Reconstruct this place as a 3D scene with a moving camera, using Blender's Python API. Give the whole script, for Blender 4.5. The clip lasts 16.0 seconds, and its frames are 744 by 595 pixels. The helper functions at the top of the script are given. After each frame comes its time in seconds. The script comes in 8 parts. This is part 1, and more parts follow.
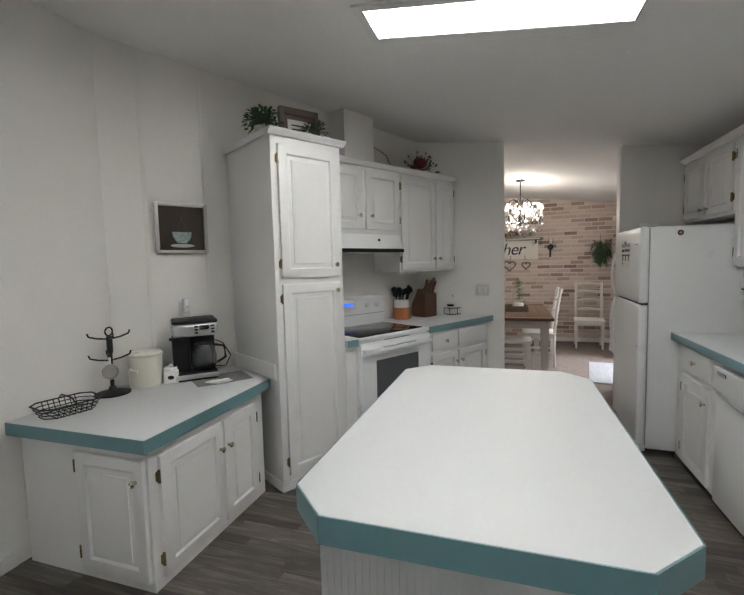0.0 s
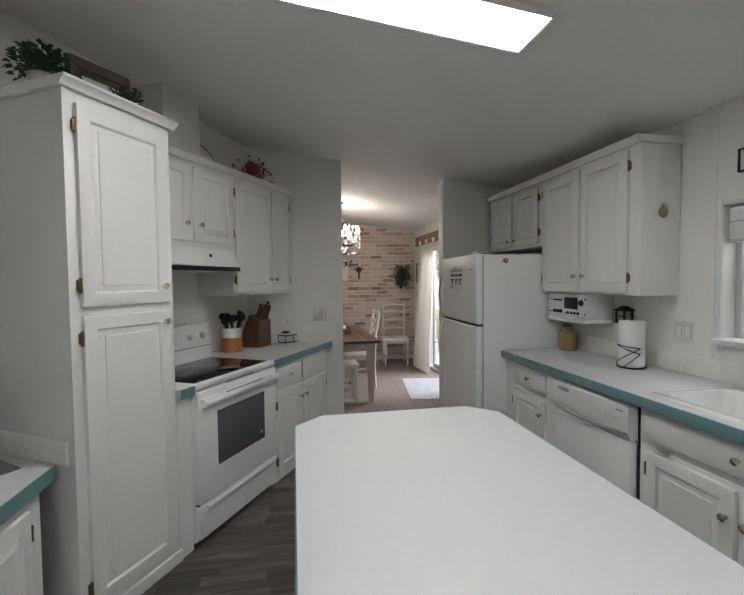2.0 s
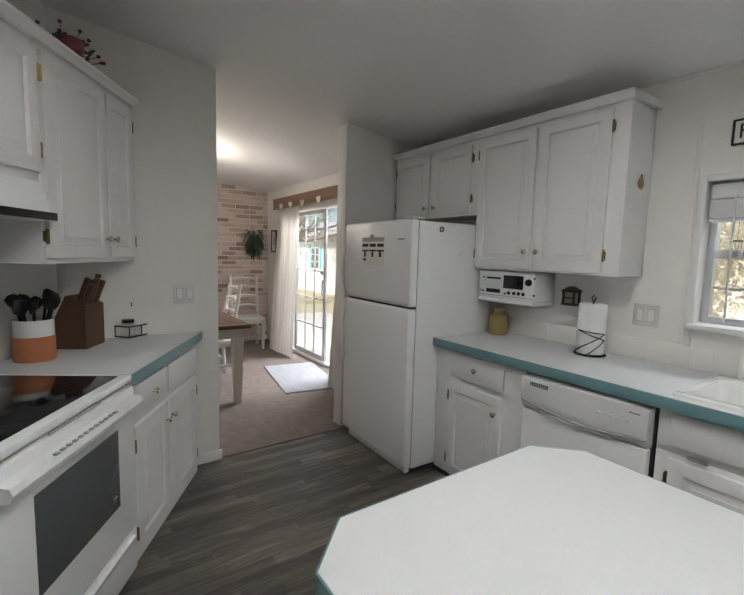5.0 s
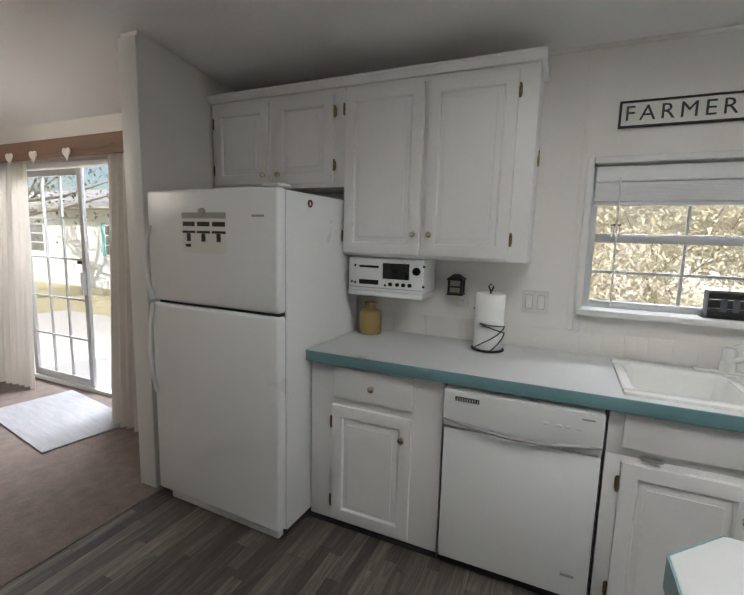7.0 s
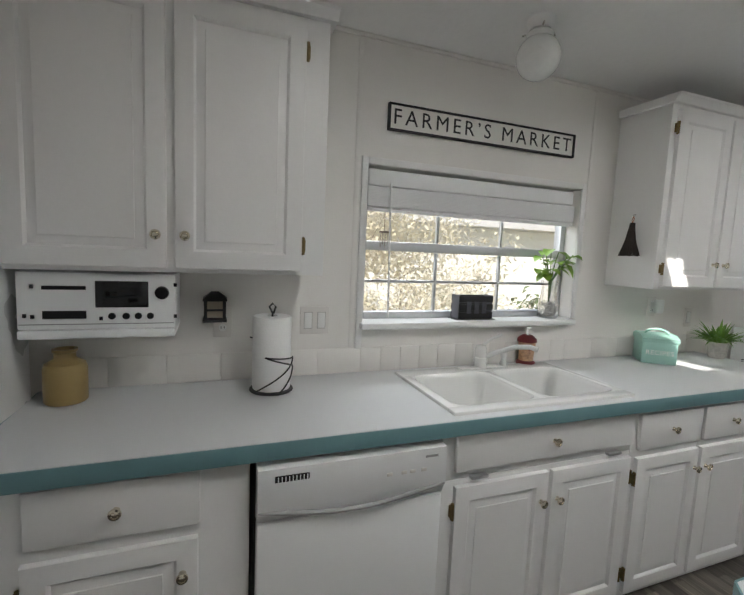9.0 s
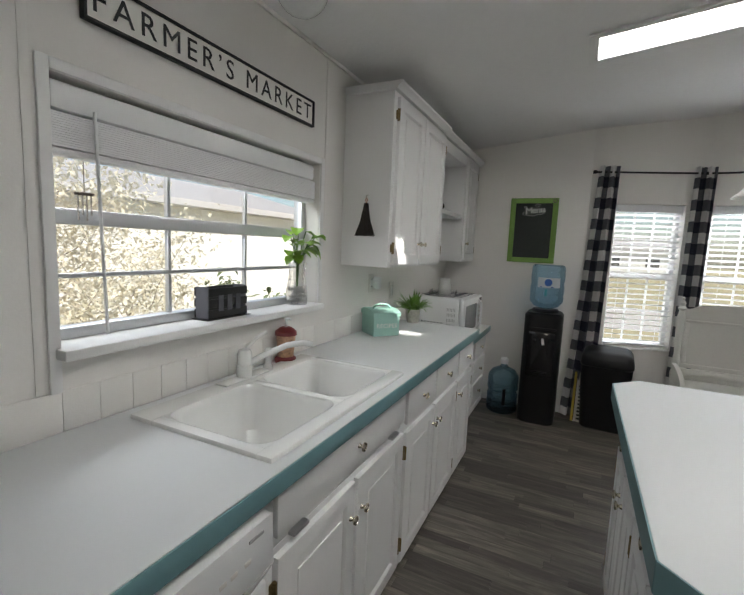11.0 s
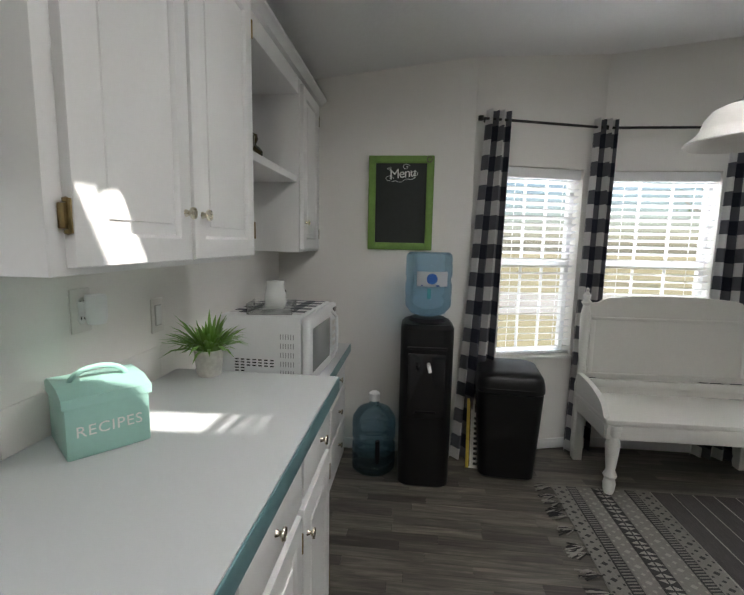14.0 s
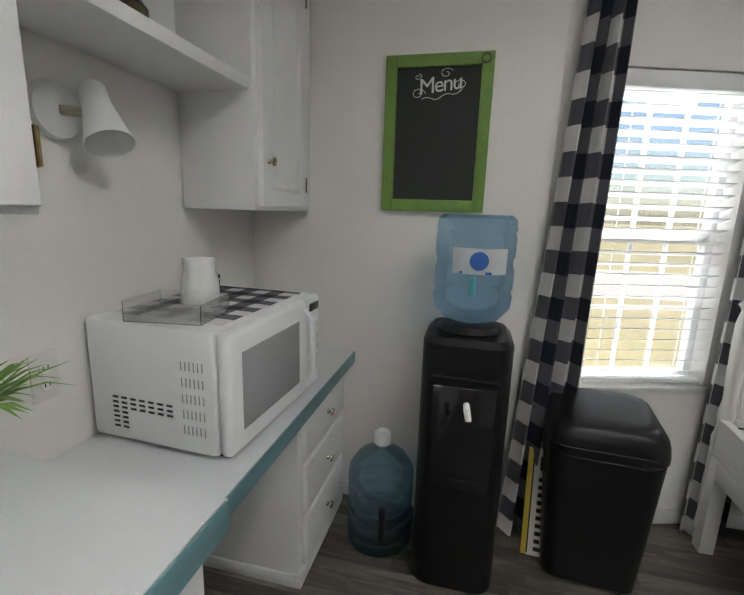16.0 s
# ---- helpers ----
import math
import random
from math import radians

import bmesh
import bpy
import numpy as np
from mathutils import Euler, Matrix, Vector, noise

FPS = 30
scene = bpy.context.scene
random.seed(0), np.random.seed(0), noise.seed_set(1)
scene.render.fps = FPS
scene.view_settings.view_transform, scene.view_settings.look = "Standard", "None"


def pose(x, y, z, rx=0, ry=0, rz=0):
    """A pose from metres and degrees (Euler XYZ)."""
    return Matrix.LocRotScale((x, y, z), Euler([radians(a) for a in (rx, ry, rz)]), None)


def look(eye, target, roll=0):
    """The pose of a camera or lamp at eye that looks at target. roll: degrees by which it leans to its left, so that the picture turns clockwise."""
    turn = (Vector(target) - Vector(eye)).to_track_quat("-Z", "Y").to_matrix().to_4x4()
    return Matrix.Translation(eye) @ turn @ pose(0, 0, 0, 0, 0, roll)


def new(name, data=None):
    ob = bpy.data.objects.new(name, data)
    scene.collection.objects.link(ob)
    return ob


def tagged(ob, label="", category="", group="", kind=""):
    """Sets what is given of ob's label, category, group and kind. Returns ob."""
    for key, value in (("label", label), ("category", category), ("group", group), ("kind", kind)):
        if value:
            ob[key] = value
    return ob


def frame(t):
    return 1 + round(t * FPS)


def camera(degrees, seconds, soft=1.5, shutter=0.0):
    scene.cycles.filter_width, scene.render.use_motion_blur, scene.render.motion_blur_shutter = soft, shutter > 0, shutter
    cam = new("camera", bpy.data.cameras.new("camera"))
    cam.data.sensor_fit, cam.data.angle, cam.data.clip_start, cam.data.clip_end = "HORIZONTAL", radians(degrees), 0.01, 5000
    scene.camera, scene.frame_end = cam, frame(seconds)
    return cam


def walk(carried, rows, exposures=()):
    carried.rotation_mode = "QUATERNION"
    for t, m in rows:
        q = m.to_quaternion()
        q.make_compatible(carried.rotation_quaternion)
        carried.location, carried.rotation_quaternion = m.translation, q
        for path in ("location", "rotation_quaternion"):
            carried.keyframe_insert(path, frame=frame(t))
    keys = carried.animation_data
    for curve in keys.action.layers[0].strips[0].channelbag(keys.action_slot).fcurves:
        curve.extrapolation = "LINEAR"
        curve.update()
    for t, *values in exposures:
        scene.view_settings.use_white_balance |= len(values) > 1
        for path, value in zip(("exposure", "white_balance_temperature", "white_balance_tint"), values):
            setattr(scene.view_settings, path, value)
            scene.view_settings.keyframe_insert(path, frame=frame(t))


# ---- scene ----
EXPO = 1.2
cam = camera(82.3, 16.0)
PATH = [
    (0, (0.457, 0.742, 1.452), (-0.157, 2.638, 1.295), -1.4),
    (0.5, (0.333, 0.87, 1.447), (-0.12, 2.814, 1.311), -1.1),
    (1, (0.226, 1.039, 1.461), (0.026, 3.026, 1.367), -0.4),
    (1.5, (0.135, 1.109, 1.465), (0.219, 3.106, 1.385), 0.4),
    (2, (-0.04, 1.174, 1.473), (0.322, 3.139, 1.393), -0.6),
    (2.5, (-0.165, 1.288, 1.457), (0.296, 3.231, 1.35), 0.6),
    (3, (-0.259, 1.498, 1.472), (0.374, 3.393, 1.376), 0.8),
    (3.2, (-0.288, 1.56, 1.472), (0.395, 3.437, 1.379), 0.9),
    (5.3, (-0.358, 2.364, 1.44), (0.94, 3.866, 1.191), 1.7),
    (5.5, (-0.343, 2.459, 1.425), (1.081, 3.839, 1.162), 1.6),
    (6, (-0.33, 2.72, 1.463), (1.329, 3.8, 1.177), 0.9),
    (6.5, (-0.263, 2.928, 1.453), (1.475, 3.878, 1.172), 1.1),
    (7, (-0.165, 3.145, 1.467), (1.642, 3.955, 1.189), 1.5),
    (7.5, (-0.065, 3.335, 1.462), (1.886, 3.698, 1.207), 0.7),
    (8, (0.036, 3.498, 1.474), (2.017, 3.381, 1.226), 0.9),
    (8.5, (0.235, 3.599, 1.457), (2.18, 3.198, 1.221), 1.3),
    (9, (0.389, 3.687, 1.461), (2.249, 2.982, 1.251), 2.5),
    (9.5, (0.521, 3.797, 1.465), (2.15, 2.657, 1.247), 1.5),
    (10, (0.658, 3.845, 1.453), (1.982, 2.362, 1.235), 2.6),
    (10.2, (0.727, 3.829, 1.443), (1.994, 2.297, 1.221), 2.6),
    (12.3, (1.176, 3.243, 1.453), (1.396, 1.272, 1.194), 2.6),
    (12.5, (1.181, 3.15, 1.447), (1.414, 1.181, 1.18), 2.2),
    (13, (1.235, 2.843, 1.41), (1.472, 0.874, 1.152), 1.6),
    (13.5, (1.284, 2.543, 1.413), (1.481, 0.568, 1.167), 1.4),
    (14, (1.296, 2.248, 1.407), (1.489, 0.274, 1.15), 1.1),
    (14.5, (1.339, 1.989, 1.381), (1.526, 0.016, 1.112), 1.1),
    (15, (1.342, 1.732, 1.385), (1.507, -0.234, 1.06), 0.9),
    (15.5, (1.253, 1.501, 1.398), (1.619, -0.44, 1.083), 2.4),
    (16, (1.218, 1.27, 1.362), (1.662, -0.638, 0.958), 1.8),
]
walk(cam, [(t, look(eye, target, roll)) for t, eye, target, roll in PATH], [(0, EXPO + 0.42), (1, EXPO + 0.28), (3, EXPO + 0.15), (5.5, EXPO + 0.42), (7, EXPO + 0.38), (8.5, EXPO + 0.25), (10, EXPO + 0.3), (12.5, EXPO - 0.1), (13.5, EXPO + 0.2), (14.5, EXPO + 0.36), (15.0, EXPO + 0.33), (15.5, EXPO + 0.5), (16, EXPO + 0.62)])

# ---- light ----
world = bpy.data.worlds.new("world")
scene.world = world
world.use_nodes = True
wn = world.node_tree
sky = wn.nodes.new("ShaderNodeTexSky")
sky.sky_type, sky.sun_disc = "NISHITA", False
SUN_EL, SUN_AZ = 42.4, 294.2  # degrees; azimuth clockwise from +y
sky.sun_elevation, sky.sun_rotation = radians(SUN_EL), radians(SUN_AZ)
wn.links.new(sky.outputs[0], wn.nodes["Background"].inputs[0])
wn.nodes["Background"].inputs[1].default_value = 0.050
sun = new("sun", bpy.data.lights.new("sun", "SUN"))
sun.data.energy, sun.data.angle, sun.data.color = 2.8, radians(0.5), (1.0, 0.95, 0.87)
sd = Vector((math.sin(radians(SUN_AZ)) * math.cos(radians(SUN_EL)), math.cos(radians(SUN_AZ)) * math.cos(radians(SUN_EL)), math.sin(radians(SUN_EL))))
sun.matrix_world = look(sd * 30, (0, 0, 0))


def area_lamp(name, eye, target, w, h, watts, colour=(1, 1, 1)):
    la = bpy.data.lights.new(name, "AREA")
    la.shape, la.size, la.size_y, la.energy, la.color = "RECTANGLE", w, h, watts, colour
    ob = new(name, la)
    ob.matrix_world = look(eye, target)
    return ob


# skylight that reaches in at each real opening, from above the line of sight
area_lamp("window_light", (3.2, 2.44, 2.75), (1.3, 2.44, 1.3), 1.3, 0.9, 16, (0.93, 0.97, 1.0))
area_lamp("bay_light", (-0.3, -2.1, 3.0), (0.0, 1.2, 0.9), 2.2, 1.2, 190, (0.92, 0.96, 1.0))
area_lamp("door_light", (3.6, 7.25, 2.9), (1.2, 7.0, 0.3), 1.6, 1.4, 95, (0.97, 0.98, 1.0))


# ---- materials ----
def mat(name, base, rough=0.5, metal=0.0, grain=0.06, scale=6.0, fine=60.0, bump=0.08, stretch=(1, 1, 1), rand=0.0, coords="Object", spec=0.5, coat=0.0):
    """Base colour with variation at two scales, a fine relief and uneven gloss."""
    m = bpy.data.materials.new(name)
    m.use_nodes = True
    t = m.node_tree
    b = t.nodes["Principled BSDF"]
    tc = t.nodes.new("ShaderNodeTexCoord")
    mp = t.nodes.new("ShaderNodeMapping")
    mp.inputs["Scale"].default_value = stretch
    t.links.new(tc.outputs[coords], mp.inputs[0])
    n1, n2 = t.nodes.new("ShaderNodeTexNoise"), t.nodes.new("ShaderNodeTexNoise")
    n1.inputs["Scale"].default_value, n2.inputs["Scale"].default_value = scale, fine
    n1.inputs["Detail"].default_value, n2.inputs["Detail"].default_value = 4, 3
    for n in (n1, n2):
        t.links.new(mp.outputs[0], n.inputs["Vector"])
    mix = t.nodes.new("ShaderNodeMix")
    mix.data_type = "RGBA"
    lo = [max(0, c * (1 - grain)) for c in base[:3]] + [1]
    hi = [min(1, c * (1 + grain)) for c in base[:3]] + [1]
    mix.inputs["A"].default_value, mix.inputs["B"].default_value = lo, hi
    av = t.nodes.new("ShaderNodeMath")
    av.operation = "MULTIPLY_ADD"
    t.links.new(n2.outputs["Fac"], av.inputs[0])
    av.inputs[1].default_value = 0.5
    hf = t.nodes.new("ShaderNodeMath")
    hf.operation = "MULTIPLY"
    t.links.new(n1.outputs["Fac"], hf.inputs[0])
    hf.inputs[1].default_value = 0.5
    t.links.new(hf.outputs[0], av.inputs[2])
    t.links.new(av.outputs[0], mix.inputs["Factor"])
    out = mix.outputs["Result"]
    if rand:
        oi = t.nodes.new("ShaderNodeObjectInfo")
        hs = t.nodes.new("ShaderNodeHueSaturation")
        mr = t.nodes.new("ShaderNodeMapRange")
        mr.inputs["To Min"].default_value, mr.inputs["To Max"].default_value = 1 - rand, 1 + rand
        t.links.new(oi.outputs["Random"], mr.inputs["Value"])
        t.links.new(mr.outputs[0], hs.inputs["Value"])
        t.links.new(out, hs.inputs["Color"])
        out = hs.outputs[0]
    t.links.new(out, b.inputs["Base Color"])
    b.inputs["Metallic"].default_value = metal
    b.inputs["Specular IOR Level"].default_value = spec
    b.inputs["Coat Weight"].default_value = coat
    rr = t.nodes.new("ShaderNodeMapRange")
    rr.inputs["To Min"].default_value, rr.inputs["To Max"].default_value = max(0.02, rough - 0.07), min(1, rough + 0.07)
    t.links.new(n1.outputs["Fac"], rr.inputs["Value"])
    t.links.new(rr.outputs[0], b.inputs["Roughness"])
    if bump:
        bp = t.nodes.new("ShaderNodeBump")
        bp.inputs["Strength"].default_value, bp.inputs["Distance"].default_value = bump, 0.004
        t.links.new(n2.outputs["Fac"], bp.inputs["Height"])
        t.links.new(bp.outputs[0], b.inputs["Normal"])
    return m


def glass_mat(name, colour=(1, 1, 1), rough=0.0, clear=0.0):
    m = bpy.data.materials.new(name)
    m.use_nodes = True
    t = m.node_tree
    b = t.nodes["Principled BSDF"]
    b.inputs["Base Color"].default_value = (*colour, 1)
    b.inputs["Transmission Weight"].default_value = 1.0
    b.inputs["Roughness"].default_value = rough
    b.inputs["IOR"].default_value = 1.45
    if clear:
        tr = t.nodes.new("ShaderNodeBsdfTransparent")
        tr.inputs[0].default_value = (*colour, 1)
        mx = t.nodes.new("ShaderNodeMixShader")
        mx.inputs[0].default_value = clear
        t.links.new(b.outputs[0], mx.inputs[1])
        t.links.new(tr.outputs[0], mx.inputs[2])
        t.links.new(mx.outputs[0], t.nodes["Material Output"].inputs[0])
    return m


def glow_mat(name, colour, strength):
    m = bpy.data.materials.new(name)
    m.use_nodes = True
    b = m.node_tree.nodes["Principled BSDF"]
    b.inputs["Base Color"].default_value = (*colour, 1)
    b.inputs["Emission Color"].default_value = (*colour, 1)
    b.inputs["Emission Strength"].default_value = strength
    return m


M_CAB = mat("cabinet_paint", (0.78, 0.775, 0.765), 0.38, grain=0.03, scale=2.5, fine=90, bump=0.05)
M_WALL = mat("wall_paint", (0.79, 0.77, 0.735), 0.7, grain=0.035, scale=1.2, fine=140, bump=0.10)
M_CEIL = mat("ceiling_texture", (0.82, 0.81, 0.80), 0.85, grain=0.04, scale=1.5, fine=38, bump=0.55)
M_TRIM = mat("white_trim", (0.78, 0.775, 0.76), 0.45, grain=0.03, scale=3, bump=0.04)
M_TOP = mat("white_laminate", (0.63, 0.64, 0.645), 0.46, grain=0.025, scale=1.5, fine=200, bump=0.02, spec=0.35)
M_TEAL = mat("teal_edge", (0.145, 0.275, 0.295), 0.35, grain=0.07, scale=3, fine=120, bump=0.03)
M_APPL = mat("appliance_white", (0.80, 0.81, 0.81), 0.3, grain=0.02, scale=2, fine=180, bump=0.05)
M_OVEN = mat("oven_glass", (0.09, 0.095, 0.10), 0.12, grain=0.1, bump=0)
M_BLACKG = mat("black_ceramic", (0.012, 0.012, 0.013), 0.1, grain=0.1, bump=0)
M_BLACK = mat("black_plastic", (0.008, 0.008, 0.009), 0.38, grain=0.15, fine=150, bump=0.06, spec=0.28)
M_IRON = mat("black_iron", (0.012, 0.012, 0.012), 0.5, grain=0.2, bump=0.05)
M_BRASS = mat("brass", (0.70, 0.65, 0.53), 0.13, metal=1.0, grain=0.15, scale=30, bump=0.02)
M_HINGE = mat("aged_brass", (0.21, 0.155, 0.07), 0.3, metal=1.0, grain=0.45, scale=60, bump=0.05)
M_NICKEL = mat("nickel", (0.62, 0.60, 0.56), 0.25, metal=1.0, grain=0.1, scale=30, bump=0.02)
M_STEEL = mat("steel", (0.55, 0.55, 0.55), 0.3, metal=1.0, grain=0.1, stretch=(1, 1, 20), bump=0.03)
M_GREY = mat("grey_plastic", (0.35, 0.35, 0.35), 0.45, grain=0.05)
M_DARK = mat("dark_gap", (0.02, 0.02, 0.02), 0.8, grain=0.1)


def plank_mat():
    """Wood-look vinyl: grey-brown grain along x, shifted and toned from strip to strip."""
    m = mat("floor_plank", (0.07, 0.066, 0.058), 0.42, grain=0.3, scale=2.6, fine=9, bump=0.10, stretch=(1.3, 22, 1), coords="Object")
    t = m.node_tree
    b = t.nodes["Principled BSDF"]
    geo, oi, mp = t.nodes.new("ShaderNodeNewGeometry"), t.nodes.new("ShaderNodeObjectInfo"), t.nodes["Mapping"]
    fr = t.nodes.new("ShaderNodeMath")
    t.links.new(oi.outputs["Random"], fr.inputs[0])
    t.links.new(geo.outputs["Random Per Island"], fr.inputs[1])
    f1 = t.nodes.new("ShaderNodeMath")
    f1.operation = "FRACT"
    t.links.new(fr.outputs[0], f1.inputs[0])
    shift = t.nodes.new("ShaderNodeMath")
    shift.operation = "MULTIPLY"
    shift.inputs[1].default_value = 37.0
    t.links.new(f1.outputs[0], shift.inputs[0])
    add = t.nodes.new("ShaderNodeVectorMath")
    add.operation = "ADD"
    t.links.new(geo.outputs["Position"], add.inputs[0])
    t.links.new(shift.outputs[0], add.inputs[1])
    t.links.new(add.outputs[0], mp.inputs[0])
    # broad cathedral grain and fine streaks
    tones = []
    for stretch, scale, rough, distort in (((1.6, 15, 1), 1.6, 0.62, 1.1), ((3.0, 90, 1), 1.3, 0.7, 0.2)):
        mm, no = t.nodes.new("ShaderNodeMapping"), t.nodes.new("ShaderNodeTexNoise")
        mm.inputs["Scale"].default_value = stretch
        no.inputs["Scale"].default_value, no.inputs["Detail"].default_value = scale, 5
        no.inputs["Roughness"].default_value, no.inputs["Distortion"].default_value = rough, distort
        t.links.new(add.outputs[0], mm.inputs[0])
        t.links.new(mm.outputs[0], no.inputs["Vector"])
        tones.append(no)
    av = t.nodes.new("ShaderNodeMix")
    av.inputs["Factor"].default_value = 0.38
    t.links.new(tones[0].outputs["Fac"], av.inputs["A"])
    t.links.new(tones[1].outputs["Fac"], av.inputs["B"])
    ramp = t.nodes.new("ShaderNodeValToRGB")
    e = ramp.color_ramp.elements
    e[0].position, e[0].color = 0.30, (0.036, 0.032, 0.027, 1)
    e[1].position, e[1].color = 0.72, (0.215, 0.190, 0.158, 1)
    ramp.color_ramp.elements.new(0.5).color = (0.090, 0.080, 0.067, 1)
    t.links.new(av.outputs["Result"], ramp.inputs[0])
    tone = t.nodes.new("ShaderNodeMapRange")
    tone.inputs["To Min"].default_value, tone.inputs["To Max"].default_value = 0.58, 1.55
    t.links.new(f1.outputs[0], tone.inputs["Value"])
    mul = t.nodes.new("ShaderNodeVectorMath")
    mul.operation = "SCALE"
    t.links.new(ramp.outputs[0], mul.inputs[0])
    t.links.new(tone.outputs[0], mul.inputs["Scale"])
    t.links.new(mul.outputs[0], b.inputs["Base Color"])
    return m


M_PLANK = plank_mat()
M_CARPET = mat("carpet", (0.205, 0.165, 0.15), 0.95, grain=0.75, scale=13, fine=150, bump=1.0)
M_BRICK = mat("whitewashed_brick", (0.62, 0.53, 0.48), 0.85, grain=0.25, scale=14, fine=60, bump=0.5, stretch=(1, 1, 2.5))
_t = M_BRICK.node_tree  # most bricks carry thick whitewash, a few show through
_oi, _cr, _mm = _t.nodes.new("ShaderNodeObjectInfo"), _t.nodes.new("ShaderNodeValToRGB"), _t.nodes.new("ShaderNodeMix")
_mm.data_type, _mm.blend_type = "RGBA", "MULTIPLY"
_mm.inputs["Factor"].default_value = 1.0
_cr.color_ramp.elements[0].color, _cr.color_ramp.elements[1].color = (1.12, 1.10, 1.10, 1), (0.42, 0.36, 0.34, 1)
for _p, _c in ((0.45, (1.0, 0.97, 0.96, 1)), (0.70, (0.84, 0.77, 0.74, 1)), (0.88, (0.64, 0.56, 0.52, 1))):
    _cr.color_ramp.elements.new(_p).color = _c
_t.links.new(_oi.outputs["Random"], _cr.inputs[0])
_t.links.new(_t.nodes["Principled BSDF"].inputs["Base Color"].links[0].from_socket, _mm.inputs["A"])
_t.links.new(_cr.outputs[0], _mm.inputs["B"])
_t.links.new(_mm.outputs["Result"], _t.nodes["Principled BSDF"].inputs["Base Color"])
M_MORTAR = mat("mortar", (0.70, 0.625, 0.58), 0.9, grain=0.1, scale=9, fine=90, bump=0.4)
M_GLASS = glass_mat("window_glass", clear=0.92)
M_CLEARG = glass_mat("clear_glass", clear=0.25)
M_WATER = glass_mat("blue_bottle", (0.55, 0.74, 0.87), 0.02, clear=0.42)
M_EMPTYB = glass_mat("blue_empty_bottle", (0.80, 0.90, 0.95), 0.02, clear=0.6)
M_PANEL = glow_mat("skylight_diffuser", (1.0, 0.995, 0.975), 6.9)
M_BULB = glow_mat("bulb", (1.0, 0.88, 0.72), 8)
M_VINYL = mat("white_vinyl", (0.80, 0.80, 0.80), 0.4, grain=0.02, bump=0.02)
M_ALU = mat("window_aluminium", (0.60, 0.61, 0.62), 0.4, metal=0.6, grain=0.05)
M_SHEER = mat("white_curtain", (0.82, 0.79, 0.75), 0.9, grain=0.05, scale=8, fine=150, bump=0.3)
_t = M_SHEER.node_tree  # thin cloth lets daylight through
_tl, _mx = _t.nodes.new("ShaderNodeBsdfTranslucent"), _t.nodes.new("ShaderNodeMixShader")
_tl.inputs[0].default_value = (0.86, 0.84, 0.82, 1)
_mx.inputs[0].default_value = 0.5
_t.links.new(_t.nodes["Principled BSDF"].outputs[0], _mx.inputs[1])
_t.links.new(_tl.outputs[0], _mx.inputs[2])
_t.links.new(_mx.outputs[0], _t.nodes["Material Output"].inputs[0])
M_WOOD = mat("dark_wood", (0.10, 0.052, 0.030), 0.45, grain=0.4, scale=4, fine=40, stretch=(1, 9, 9), bump=0.15)
M_VAL = mat("stained_valance", (0.22, 0.135, 0.09), 0.6, grain=0.35, scale=3, fine=30, stretch=(9, 1, 9), bump=0.2)
M_GREYW = mat("weathered_wood", (0.17, 0.135, 0.105), 0.75, grain=0.4, scale=5, fine=40, stretch=(2, 9, 9), bump=0.3)
M_LEAF = mat("leaf_green", (0.075, 0.17, 0.035), 0.5, grain=0.4, scale=14, bump=0.1, rand=0.1)
M_BRIGHTLEAF = mat("pothos_leaf", (0.20, 0.36, 0.035), 0.4, grain=0.35, scale=16, bump=0.1)
M_DUSTY = mat("dusty_leaf", (0.055, 0.10, 0.055), 0.6, grain=0.4, scale=14)
M_MINT = mat("mint_tin", (0.33, 0.56, 0.49), 0.4, grain=0.08, scale=10, bump=0.03)
M_CREAM = mat("cream_ceramic", (0.72, 0.69, 0.60), 0.3, grain=0.05)
M_WHITEC = mat("white_ceramic", (0.80, 0.80, 0.78), 0.15, grain=0.02, bump=0.0)
M_CHALK = mat("chalkboard", (0.022, 0.026, 0.024), 0.7, grain=0.35, scale=3, fine=50)
M_GREENW = mat("green_frame", (0.17, 0.30, 0.065), 0.6, grain=0.4, scale=7, fine=50, stretch=(2, 2, 2), bump=0.25)
M_BENCH = mat("bench_paint", (0.70, 0.685, 0.645), 0.45, grain=0.06, scale=5, bump=0.06)
M_CHALKW = mat("chalk_writing", (0.75, 0.75, 0.72), 0.9, grain=0.2)
M_INK = mat("black_ink", (0.015, 0.015, 0.016), 0.6, grain=0.1)
M_SIGN = mat("sign_white", (0.76, 0.745, 0.70), 0.6, grain=0.06, scale=9)
M_PAPER = mat("paper_towel", (0.83, 0.83, 0.82), 0.95, grain=0.03, fine=120, bump=0.4)
M_JUG = mat("ochre_stoneware", (0.34, 0.245, 0.10), 0.4, grain=0.12, scale=10)
M_TERRA = mat("terracotta", (0.48, 0.17, 0.075), 0.7, grain=0.12, scale=12)
M_RED = mat("berry_red", (0.16, 0.018, 0.02), 0.5, grain=0.3, scale=20)
M_FLORAL = mat("floral_glaze", (0.34, 0.20, 0.12), 0.3, grain=1.7, scale=45, fine=90)
M_CONCR = mat("grey_wash_pot", (0.52, 0.505, 0.47), 0.8, grain=0.5, scale=22, bump=0.3)
